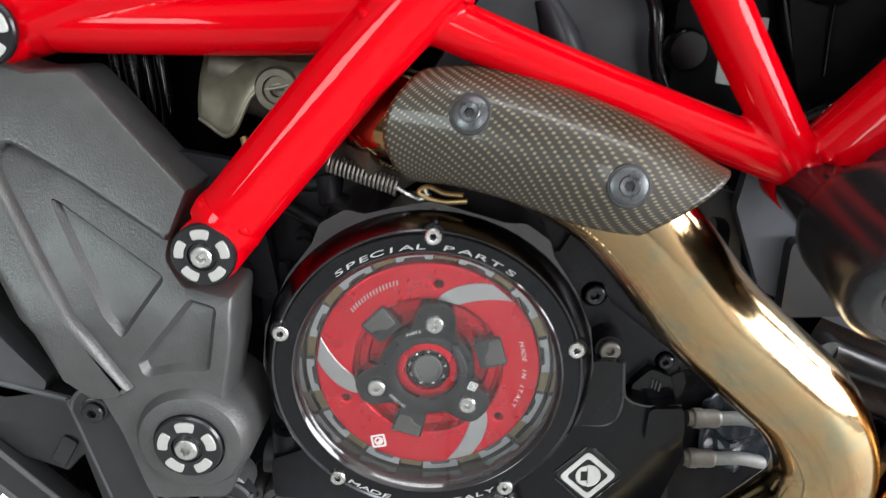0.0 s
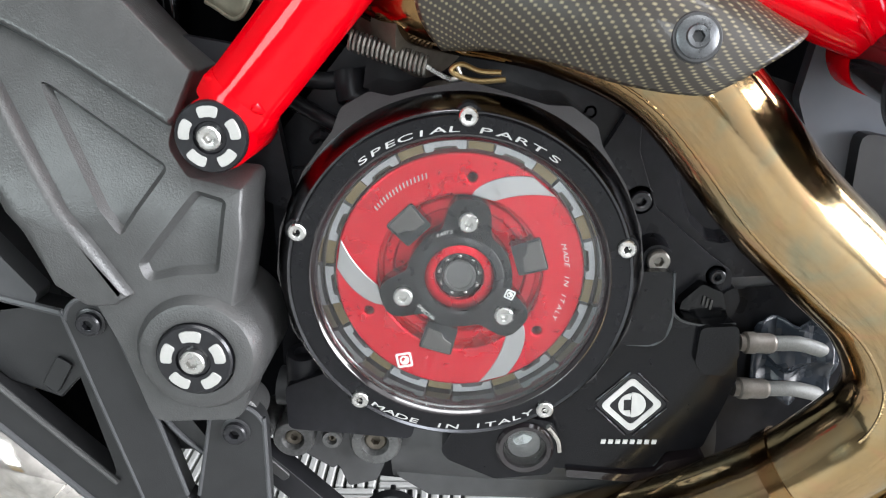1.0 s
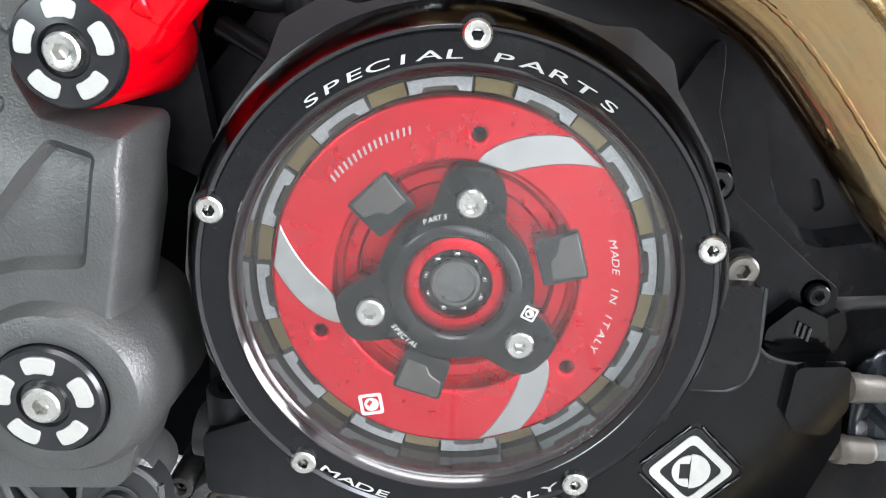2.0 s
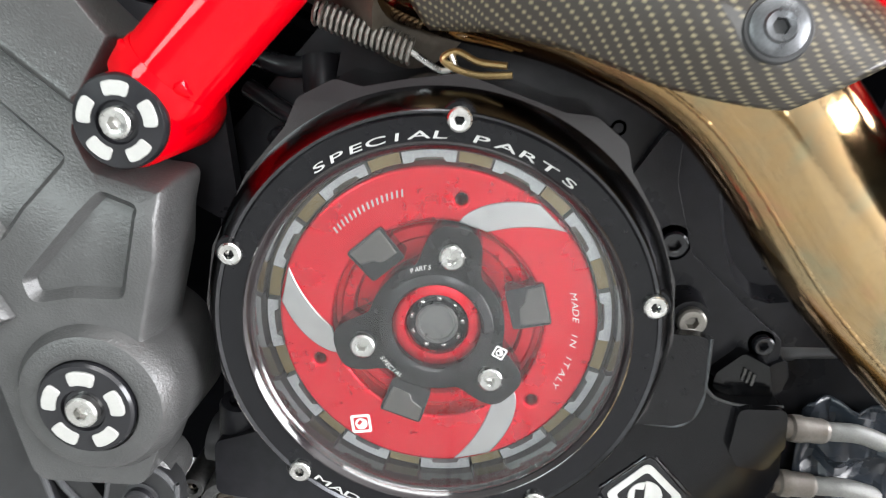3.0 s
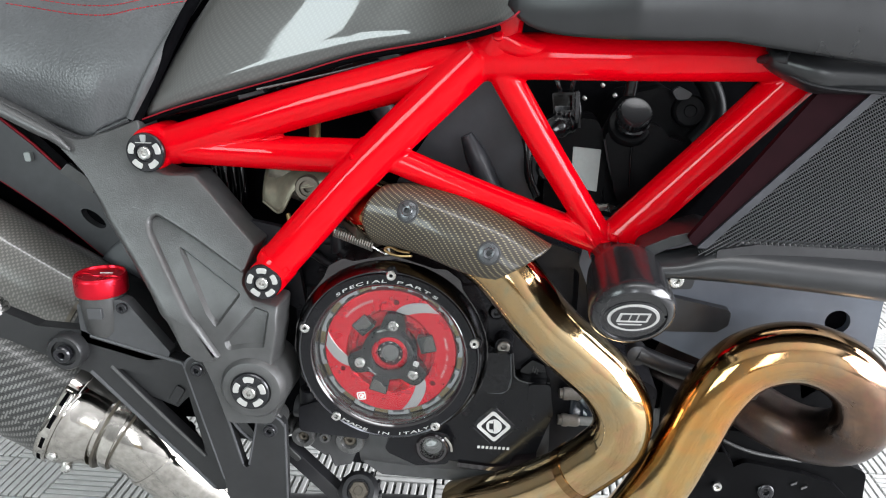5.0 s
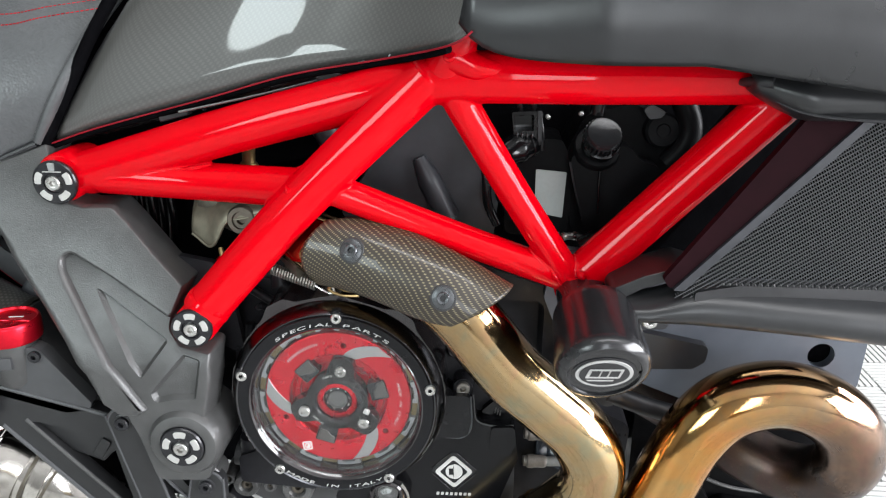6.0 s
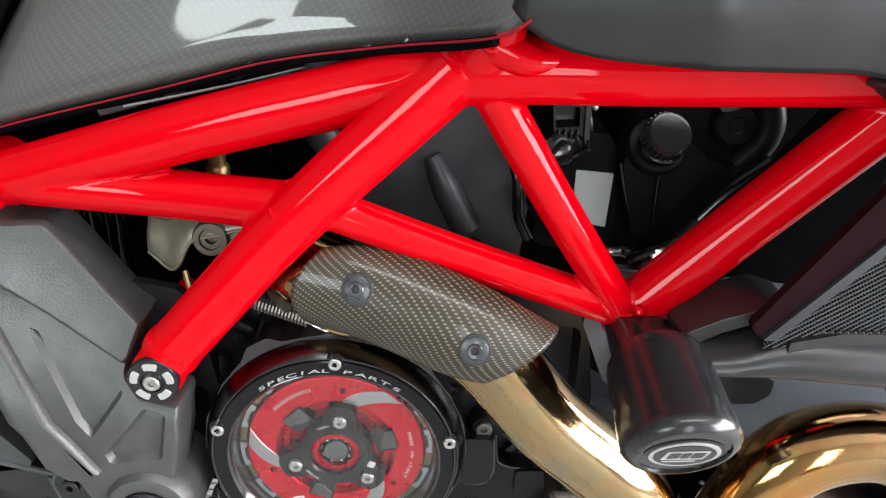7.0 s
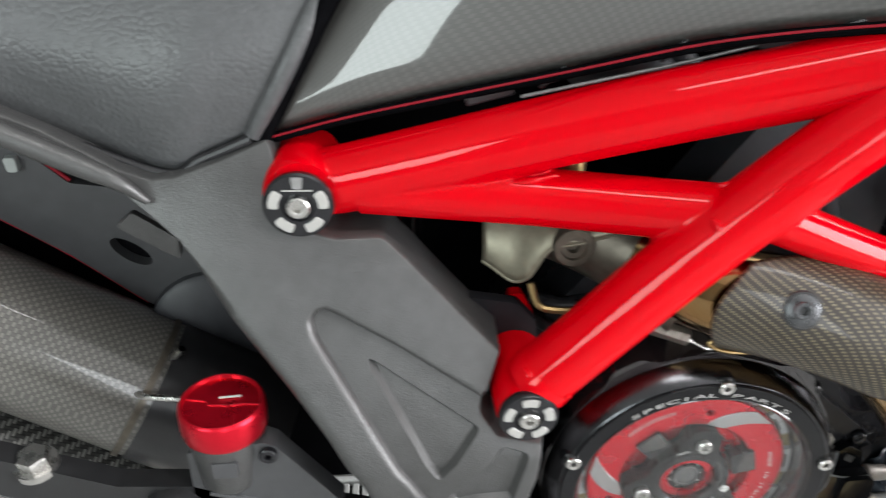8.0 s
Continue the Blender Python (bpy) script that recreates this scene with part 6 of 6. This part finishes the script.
# ---- radiator, its frame and the fairing arm ----
rad = thing("side_radiator", (0.36, 0.0, 0.55), "black side radiator with slanted grey fins and a charcoal rim", "radiator")


def ry(x, z):
    return -0.036 + 0.08 * (x - 0.3)


part("core", slab([(0.27, 0.54), (0.3, 0.538), (0.52, 0.53), (0.52, 0.685), (0.375, 0.685)], 0.012, 0.03, fn=ry), DARK, rad)
fins = []
for k in range(108):
    c = 0.222 + 0.0034 * k
    xa = max((0.543 - c) / 0.62, (c - 0.2762) / 0.433)
    xb = min(0.5, (0.69 - c) / 0.62)
    if xb - xa < 0.006:
        continue
    pa, pb_ = Vector((xa, 0, 0.62 * xa + c)), Vector((xb, 0, 0.62 * xb + c))
    pa.y, pb_.y = ry(pa.x, pa.z) + 0.001, ry(pb_.x, pb_.z) + 0.001
    part("cooling_tube", tube([pa, pb_], 0.00045, 6, 1), CASTD, rad)
    nf = int((pb_ - pa).length / 0.0018)
    for j in range(nf):
        fins.append((pa.lerp(pb_, (j + 0.5) / nf), -0.0007))
vs, fs = [], []
for p, tl in fins:
    i = len(vs)
    w = 0.0003
    for dz, dx in ((0.0006, -tl), (0.0028, tl)):
        vs += [(p.x + dx - w, p.y, p.z + dz), (p.x + dx + w, p.y, p.z + dz), (p.x + dx + w, p.y + 0.0012, p.z + dz), (p.x + dx - w, p.y + 0.0012, p.z + dz)]
    fs += [(i, i + 1, i + 5, i + 4), (i + 1, i + 2, i + 6, i + 5), (i + 2, i + 3, i + 7, i + 6), (i + 3, i, i + 4, i + 7)]
fm = bpy.data.meshes.new("fin")
fm.from_pydata(vs, [], fs)
fm.materials.append(MESHM)
fo = new("fin", fm)
fo.parent, fo.matrix_parent_inverse = rad, rad.matrix_basis.inverted()
tagged(fo, kind="stuff")
part("rim", slab(fillet([(0.2515, 0.5495), (0.26, 0.5495), (0.3795, 0.6755), (0.371, 0.6755)], 0.001, 2), -0.002, 0.02, fn=ry), BELTG, rad, "charcoal rim strip", bevel=0.001, segs=2)
part("lower_rim", slab(fillet([(0.268, 0.5485), (0.3, 0.5535), (0.5, 0.5455), (0.5, 0.53), (0.268, 0.536)], 0.002, 2), -0.003, 0.012, fn=ry), BLACK, rad, "black lower rim", bevel=0.001)
for k in range(46):
    x = 0.285 + 0.0046 * k
    z = 0.5535 - 0.04 * (x - 0.3)
    part("wire_loop", tube([(x, ry(x, z) - 0.0025, z), (x + 0.0012, ry(x, z) - 0.0038, z + 0.0022), (x + 0.0026, ry(x, z) - 0.0025, z)], 0.0005, 5, 2), CAST, rad)


def panel_tilt(x, z):
    # the panel falls back from the rim towards the frame tube
    return ry(x, z) + 0.22 * (0.2515 + (z - 0.5495) * 0.9485 - x)


part("side_panel", slab(fillet([(0.2455, 0.5565), (0.2505, 0.5495), (0.3705, 0.6755), (0.3355, 0.6755)], 0.003, 3), 0.0, 0.007, fn=panel_tilt), SIDEP, rad, "dark maroon-black side panel", bevel=0.0015)
# black slab for the shade in the gap beside the tube
part("gap_shade", slab([(0.22, 0.545), (0.255, 0.56), (0.335, 0.675), (0.32, 0.69)], 0.02, 0.05), DARK, rad)
arm = thing("fairing_arm", (0.3, -0.02, 0.53), "dark grey plastic fairing arm running forward from the bobbin", "fairing")


def arm_fn(u, v):
    x = 0.203 + 0.339 * u
    zt = 0.536 + 0.0185 * (1 / (1 + math.exp(-(u - 0.15) * 34))) - 0.022 * u - 0.006 * u * u
    zb = 0.521 - 0.006 * u - 0.025 * u * u
    a = radians(-100 + 200 * v)
    return (x, -0.024 - 0.026 * math.cos(a) + 0.012 * (1 - u) ** 4, (zt + zb) / 2 + (zt - zb) / 2 * math.sin(a) / math.sin(radians(100)) * 1.0)


part("body", sheet(arm_fn, 40, 14), SCOOPM, arm, solid=0.003)
part("shelf", slab(fillet([(0.212, 0.53), (0.235, 0.543), (0.262, 0.553), (0.285, 0.5545), (0.262, 0.561), (0.235, 0.553), (0.212, 0.542)], 0.008, 4), -0.024, 0.02), SCOOPM, arm, bevel=0.005, segs=3)
part("bolt", bolt_bm((0.2475, -0.001, 0.508), (0, -1, 0), 0.0065, 0.005), STEEL, arm, "steel bolt")
part("bolt_tab", slab(fillet([(0.232, 0.515), (0.265, 0.513), (0.262, 0.499), (0.242, 0.498)], 0.004, 3), 0.0, 0.008), PLASTIC, arm, bevel=0.001)
gp = thing("lower_side_panel", (0.35, 0.06, 0.44), "slate grey plastic side panel with a round hole", "fairing")
hole_r = circle(0.411, 0.4515, 0.0115, 24)
part("panel", slab(fillet([(0.178, 0.545), (0.225, 0.54), (0.449, 0.515), (0.447, 0.42), (0.36, 0.38), (0.27, 0.415), (0.19, 0.45), (0.17, 0.5)], 0.01), 0.055, 0.064, holes=[hole_r]), GREYP, gp, bevel=0.002)
part("hole_floor", slab(circle(0.411, 0.4515, 0.03, 24), 0.066, 0.07), DARK, gp)
part("sunk_panel", slab(fillet([(0.2, 0.485), (0.312, 0.462), (0.31, 0.447), (0.3, 0.44), (0.2, 0.437)], 0.006, 3), 0.045, 0.056), BLACK, gp, "black tab over the panel", bevel=0.002)
part("stay", tube([(0.228, 0.04, 0.418), (0.27, 0.045, 0.4), (0.345, 0.05, 0.378)], 0.0085, 16, 6), BLACK, gp)
part("stay_eye", lathe([(0, -0.01), (0.01, -0.01), (0.01, 0.004), (0.006, 0.006), (0, 0.006)], (0.2285, 0.04, 0.416), (0, -1, 0), 20), CASTD, gp)
lb = thing("belly_pan", (0.42, 0.12, 0.25), "black lower fairing with bolts below the pipes", "fairing")
part("body", slab(fillet([(0.3, 0.16), (0.492, 0.16), (0.488, 0.262), (0.4, 0.3), (0.33, 0.305), (0.3, 0.24)], 0.01), 0.1, 0.16), BAYM, lb, bevel=0.006)
part("block", slab(fillet([(0.285, 0.21), (0.345, 0.21), (0.345, 0.275), (0.335, 0.29), (0.29, 0.285)], 0.006), 0.08, 0.12), BAYM, lb, bevel=0.004)
part("bolt", bolt_bm((0.385, 0.092, 0.238), (0, -1, 0.2), 0.0085, 0.004), BLACK_AN, lb)
part("bolt", bolt_bm((0.33, 0.08, 0.25), (0, -1, 0.2), 0.005, 0.006), STEEL, lb)
part("lip", tube([(0.3, 0.105, 0.31), (0.36, 0.098, 0.283), (0.42, 0.1, 0.272)], 0.002, 8, 6), CAST, lb)
part("inner_wall", slab(fillet([(0.28, 0.2), (0.45, 0.23), (0.47, 0.27), (0.472, 0.33), (0.44, 0.38), (0.28, 0.38)], 0.006), 0.15, 0.19), BAYM, lb, bevel=0.004)
for x, z in ((0.41, 0.247), (0.421, 0.243)):
    part("mark_slot", slab(fillet([(x, z), (x + 0.006, z + 0.003), (x + 0.006, z + 0.0055), (x, z + 0.0025)], 0.0006, 2), 0.0905, 0.094), SUMPM, lb)
part("step", slab(fillet([(0.33, 0.16), (0.475, 0.16), (0.47, 0.235), (0.455, 0.25), (0.42, 0.262), (0.36, 0.272), (0.345, 0.262)], 0.012, 4), 0.092, 0.102), BAYM, lb, "raised field of the pan", bevel=0.004, segs=3)
part("slot", slab(fillet([(0.425, 0.34), (0.44, 0.352), (0.45, 0.335), (0.43, 0.318)], 0.002, 2), 0.15, 0.16), DARK, lb)

# ---- tank panel, tank scoop, seat ----
EDGE = spline([(-0.249, 0.073, 0.622), (-0.2, 0.064, 0.6385), (-0.1, 0.0455, 0.667), (-0.03, 0.028, 0.688), (0.04, 0.004, 0.7025), (0.091, -0.045, 0.7174), (0.11, -0.052, 0.73)], 8)


def edge_at(u):
    f = u * (len(EDGE) - 1)
    i = min(int(f), len(EDGE) - 2)
    return EDGE[i].lerp(EDGE[i + 1], f - i)


def panel_fn(u, v):
    p = edge_at(u)
    rise = 0.17
    # the rear end follows the slanting seam with the seat
    sl = (1 - u) ** 3 * 0.0935 * v
    s1, s2, s3 = math.sin(math.pi * u), math.sin(2 * math.pi * u), math.sin(3 * math.pi * u)
    swell = v * (0.012 * s1 - 0.032 * s2 + 0.002 * s3) + v * v * (0.001 * s1 + 0.003 * s2 + 0.022 * s3)
    roll_in = 0.007 * max(0.0, 1 - v / 0.09) ** 2
    return (p.x + sl, p.y + roll_in + 0.046 * v - 0.034 * v * v + 0.078 * v ** 4 + swell, p.z + rise * v * (1 - 0.12 * v))


tp = thing("tank_side_panel", (-0.08, 0.03, 0.65), "glossy grey carbon fibre tank side panel with red edge", "tank panel")
part("shell", sheet(panel_fn, 48, 24, 0.38, 0.21), CARBON_T, tp, solid=0.004)
part("red_line", tube([edge_at(k / 24) + Vector((0, -0.004, 0.0005)) for k in range(24)], 0.0007, 8, 2), RED_LINE, tp, "thin red edge line")
# black line for the shade under the panel's edge
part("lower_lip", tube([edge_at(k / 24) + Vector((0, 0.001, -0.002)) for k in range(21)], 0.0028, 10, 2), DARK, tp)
sc = thing("tank_scoop", (0.25, -0.03, 0.72), "satin black plastic tank scoop over the frame", "tank scoop")


def scoop_fn(u, v):
    x = 0.098 + 0.36 * u
    zb = 0.7118 - 0.002 * math.sin(u * 5) - 0.06 * max(0, u - 0.42)
    round_in = 0.02 * math.exp(-u * 26)
    full = min(1.0, u * 4)
    front = -0.022 - 0.052 * (0.55 + 0.45 * full)
    r = 0.062 * (0.6 + 0.4 * full)
    th = radians(-22 + 104 * v)
    return (x + 0.012 * v * math.exp(-u * 9), front + r * (1 - math.cos(th)), zb + round_in + r * (math.sin(th) + 0.375))


part("shell", sheet(scoop_fn, 48, 20), SCOOPM, sc, solid=0.004)
part("under_lip", sheet(lambda u, v: (0.1 + 0.36 * u, -0.04 + 0.07 * v, 0.7125 - 0.002 * math.sin(u * 5) - 0.06 * max(0, u - 0.42) + 0.02 * math.exp(-u * 26)), 30, 3), PLASTIC, sc, solid=0.003)
duct = thing("front_duct", (0.36, -0.04, 0.68), "grey-black plastic duct lip at the frame's front end", "fairing")


def duct_fn(u, v):
    x = 0.291 + 0.2 * u
    zt = 0.7015 - 0.008 * u
    zb = 0.6905 - 0.02 * min(1.0, u * 5.5) ** 0.8
    a = radians(-95 + 190 * v)
    return (x, -0.02 - 0.026 * math.cos(a) * min(1.0, 0.35 + u * 4), (zt + zb) / 2 + (zt - zb) / 2 * math.sin(a))


part("lip", sheet(duct_fn, 30, 14), SCOOPM, duct, solid=0.003)
part("lower_seam", tube([(0.3, -0.03, 0.6865), (0.33, -0.043, 0.676), (0.4, -0.046, 0.6725), (0.48, -0.046, 0.6715)], 0.0012, 8, 6), PLASTIC, duct, "dark lower seam")
part("tip", tube([(0.287, -0.012, 0.6925), (0.294, -0.026, 0.6945), (0.304, -0.034, 0.6955)], [0.002, 0.0045, 0.005], 12, 6), PLASTIC, duct, "black pointed tip")
seat = thing("seat", (-0.33, 0.05, 0.62), "black grained leather seat with red double stitching and piping", "seat")
SB = spline([(-0.52, 0.09, 0.68), (-0.42, 0.082, 0.645), (-0.3649, 0.08, 0.624), (-0.306, 0.069, 0.605), (-0.285, 0.07, 0.613), (-0.2585, 0.072, 0.624)], 8)


def seat_fn(u, v):
    f = u * (len(SB) - 1)
    i = min(int(f), len(SB) - 2)
    p = SB[i].lerp(SB[i + 1], f - i)
    b = 0.016 * math.sin(min(1.0, v * 3) * math.pi / 2) * (1 - 0.5 * u ** 6)
    return (p.x + 0.09 * v * u ** 2, p.y - b + 0.03 * v + 0.09 * v ** 3, p.z + (0.79 - p.z) * v)


cover = part("cover", sheet(seat_fn, 40, 24), LEATHER, seat, solid=0.006)
part("piping", tube([Vector(seat_fn(1.0, v / 12)) + Vector((0.001, -0.003, 0)) for v in range(13)], 0.0055, 14, 2), LEATHER, cover, "leather piping")
for dv in (0.0, 0.045):
    for k in range(44):
        u0, u1 = 0.3 + 0.0155 * k, 0.3 + 0.0155 * k + 0.011
        vv = lambda u: 0.595 + dv + 0.1 * max(0, u - 0.5)
        a, b = Vector(seat_fn(u0, vv(u0))), Vector(seat_fn(u1, vv(u1)))
        part("stitch", tube([a + Vector((0, -0.0035, 0)), b + Vector((0, -0.0035, 0))], 0.0006, 6, 1), RED_AN, cover)
part("base_rim", tube([Vector(p) + Vector((0, -0.006, -0.001)) for p in SB[16:]], 0.003, 10, 2), BLACK, seat, "black plastic seat base edge")
part("gap_seal", tube([(-0.2555, 0.07, 0.616), (-0.249, 0.07, 0.63), (-0.2275, 0.075, 0.67), (-0.2055, 0.08, 0.71), (-0.175, 0.1, 0.765)], 0.0052, 12, 8), DARK, seat, "black rubber between seat and tank panel")
ft = thing("fuel_tank", (0.1, 0.25, 0.72), "dark fuel tank body under the side panels", "fuel tank")
part("body", slab(fillet([(-0.2, 0.72), (0.06, 0.735), (0.5, 0.735), (0.5, 0.86), (0.1, 0.9), (-0.18, 0.82)], 0.03), 0.15, 0.5), GLOSSB, ft, bevel=0.03, segs=4)
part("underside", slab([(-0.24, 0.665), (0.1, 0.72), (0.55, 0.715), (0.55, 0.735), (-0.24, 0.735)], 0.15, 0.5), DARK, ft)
part("foam", slab([(-0.6, 0.62), (-0.26, 0.62), (-0.22, 0.76), (-0.6, 0.78)], 0.13, 0.5), RUBBER, seat, "dark seat base")
tl = thing("tail_side_panel", (-0.34, 0.07, 0.55), "dark grey tail panel with an oval slot and red line", "fairing")
SPAR = [(-0.5, 0.63), (-0.4659, 0.6005), (-0.4333, 0.5735), (-0.4047, 0.5452), (-0.36, 0.54), (-0.3, 0.5), (-0.31, 0.43), (-0.345, 0.432), (-0.368, 0.446), (-0.4145, 0.487), (-0.457, 0.518), (-0.51, 0.553)]
VTAB = [(-0.4416, 0.5665), (-0.4335, 0.5668), (-0.433, 0.556), (-0.4405, 0.556)]
SX, SZ = -0.3726, 0.49
slot = [(SX + 0.0165 * math.cos(a) * 0.8 + 0.0075 * math.sin(a) * 0.6, SZ - 0.0165 * math.cos(a) * 0.6 + 0.0075 * math.sin(a) * 0.8) for a in [radians(15 * k) for k in range(24)]]
part("panel", slab(fillet(SPAR, 0.008, 4), 0.175, 0.2, pockets=[(slot, 0.012, 0.001)]), CASTD, tl, bevel=0.005, segs=3)
part("slot_floor", slab(shrink(slot, 0.0012), 0.184, 0.19), DARK, tl)
part("red_line", tube([(x, 0.1775, z + 0.001) for x, z in SPAR[0:4]], 0.0017, 8, 6), RED_LINE, tl, "thin red line")
part("red_line", tube([(x, 0.1775, z - 0.001) for x, z in SPAR[8:12]], 0.0017, 8, 6), RED_LINE, tl, "thin red line")
part("white_tab", slab(fillet(VTAB, 0.002, 2), 0.169, 0.176), LABEL, tl, "white plastic tab", bevel=0.0008)
part("upper_strip", tube([(-0.42, 0.05, 0.655), (-0.3442, 0.047, 0.618), (-0.3249, 0.045, 0.609), (-0.311, 0.047, 0.596)], [0.006, 0.006, 0.0045, 0.002], 14, 6), CAST, tl, "grey moulded strip")
part("stay_plate", slab(fillet([(-0.338, 0.57), (-0.328, 0.579), (-0.305, 0.562), (-0.305, 0.548)], 0.002, 2), 0.067, 0.072), CAST, tl, bevel=0.001)
part("round_shield", lathe([(0, -0.02), (0.048, -0.02), (0.048, 0.0), (0.044, 0.003), (0, 0.005)], (-0.318, 0.165, 0.425), (0.1, -1, 0.1), 48), BELTG, tl)
back = thing("swingarm", (-0.25, 0.15, 0.35), "dark swingarm and chain guard behind the plate", "swingarm")
# beam and cowl close off the view behind, shade painted in their black
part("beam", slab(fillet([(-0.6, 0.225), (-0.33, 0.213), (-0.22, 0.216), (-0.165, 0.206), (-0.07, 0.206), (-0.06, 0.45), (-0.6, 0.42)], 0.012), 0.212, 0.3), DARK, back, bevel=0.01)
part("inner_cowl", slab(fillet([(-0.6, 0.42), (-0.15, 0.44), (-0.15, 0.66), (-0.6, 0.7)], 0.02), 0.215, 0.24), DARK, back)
kick = thing("side_stand", (-0.07, 0.1, 0.15), "black side stand foot under the engine", "stand")
part("leg", slab(fillet([(-0.1345, 0.2735), (-0.1235, 0.2845), (0.148, 0.004), (0.134, 0.0)], 0.004, 3), 0.058, 0.074), PLASTIC, kick, bevel=0.003)
part("end_pad", slab(fillet([(-0.129, 0.278), (-0.1235, 0.2835), (-0.108, 0.2665), (-0.1125, 0.2625)], 0.002, 2), 0.0565, 0.06), CAST, kick, "worn bright end of the stand", bevel=0.001)

hb = thing("hanger_bolt", (-0.389, 0.012, 0.44), "bright hexagon bolt standing on the silencer hanger", "bolt")
part("head", lathe([(0, 0.008), (0.0085, 0.008, 6), (0.009, 0.007, 6), (0.009, 0.001, 6), (0.012, 0.001), (0.012, -0.004), (0, -0.004)], (-0.389, 0.012, 0.447), (-0.05, -0.15, 1), 36), STEEL, hb)

# ---- ribbed floor tiles ----
floor_ob = bpy.data.objects["floor"]
slat = bmesh.new()
bmesh.ops.create_cube(slat, size=1.0)
slat.transform(Matrix.Diagonal((0.0086, 0.095, 0.012, 1)))
sm = bpy.data.meshes.new("slat")
bmesh.ops.bevel(slat, geom=slat.edges[:], offset=0.0015, segments=1, affect="EDGES")
slat.to_mesh(sm)
slat.free()
sm.materials.append(FLOORT)
near, far = [], []
for i in range(-20, 22):
    for j in range(-35, 17):
        cx, cy = i * 0.1 + 0.05, j * 0.1 + 0.05
        turned = (i + j) % 2
        for k in range(8):
            d = -0.04375 + 0.0125 * k
            m = pose(cx + (0 if turned else d), cy + (d if turned else 0), -0.004, 0, 0, 90 if turned else 0)
            (near if (0.3 < cy < 0.8 and -0.5 < cx < 0.7 and len(near) < 300) else far).append(m)
for m in near:
    ob = new("slat", sm)
    ob.parent, ob.matrix_basis = floor_ob, m
cube_v = [(x * 0.0043, y * 0.0475, z * 0.006) for x in (-1, 1) for y in (-1, 1) for z in (-1, 1)]
cube_f = [(0, 1, 3, 2), (4, 6, 7, 5), (0, 4, 5, 1), (2, 3, 7, 6), (1, 5, 7, 3)]
vs, fs = [], []
for m in far:
    i = len(vs)
    vs += [tuple(m @ Vector(v)) for v in cube_v]
    fs += [tuple(a + i for a in f) for f in cube_f]
fm = bpy.data.meshes.new("slats")
fm.from_pydata(vs, [], fs)
fm.materials.append(FLOORT)
fo = new("slats", fm)
fo.parent = floor_ob
tagged(fo, kind="stuff")
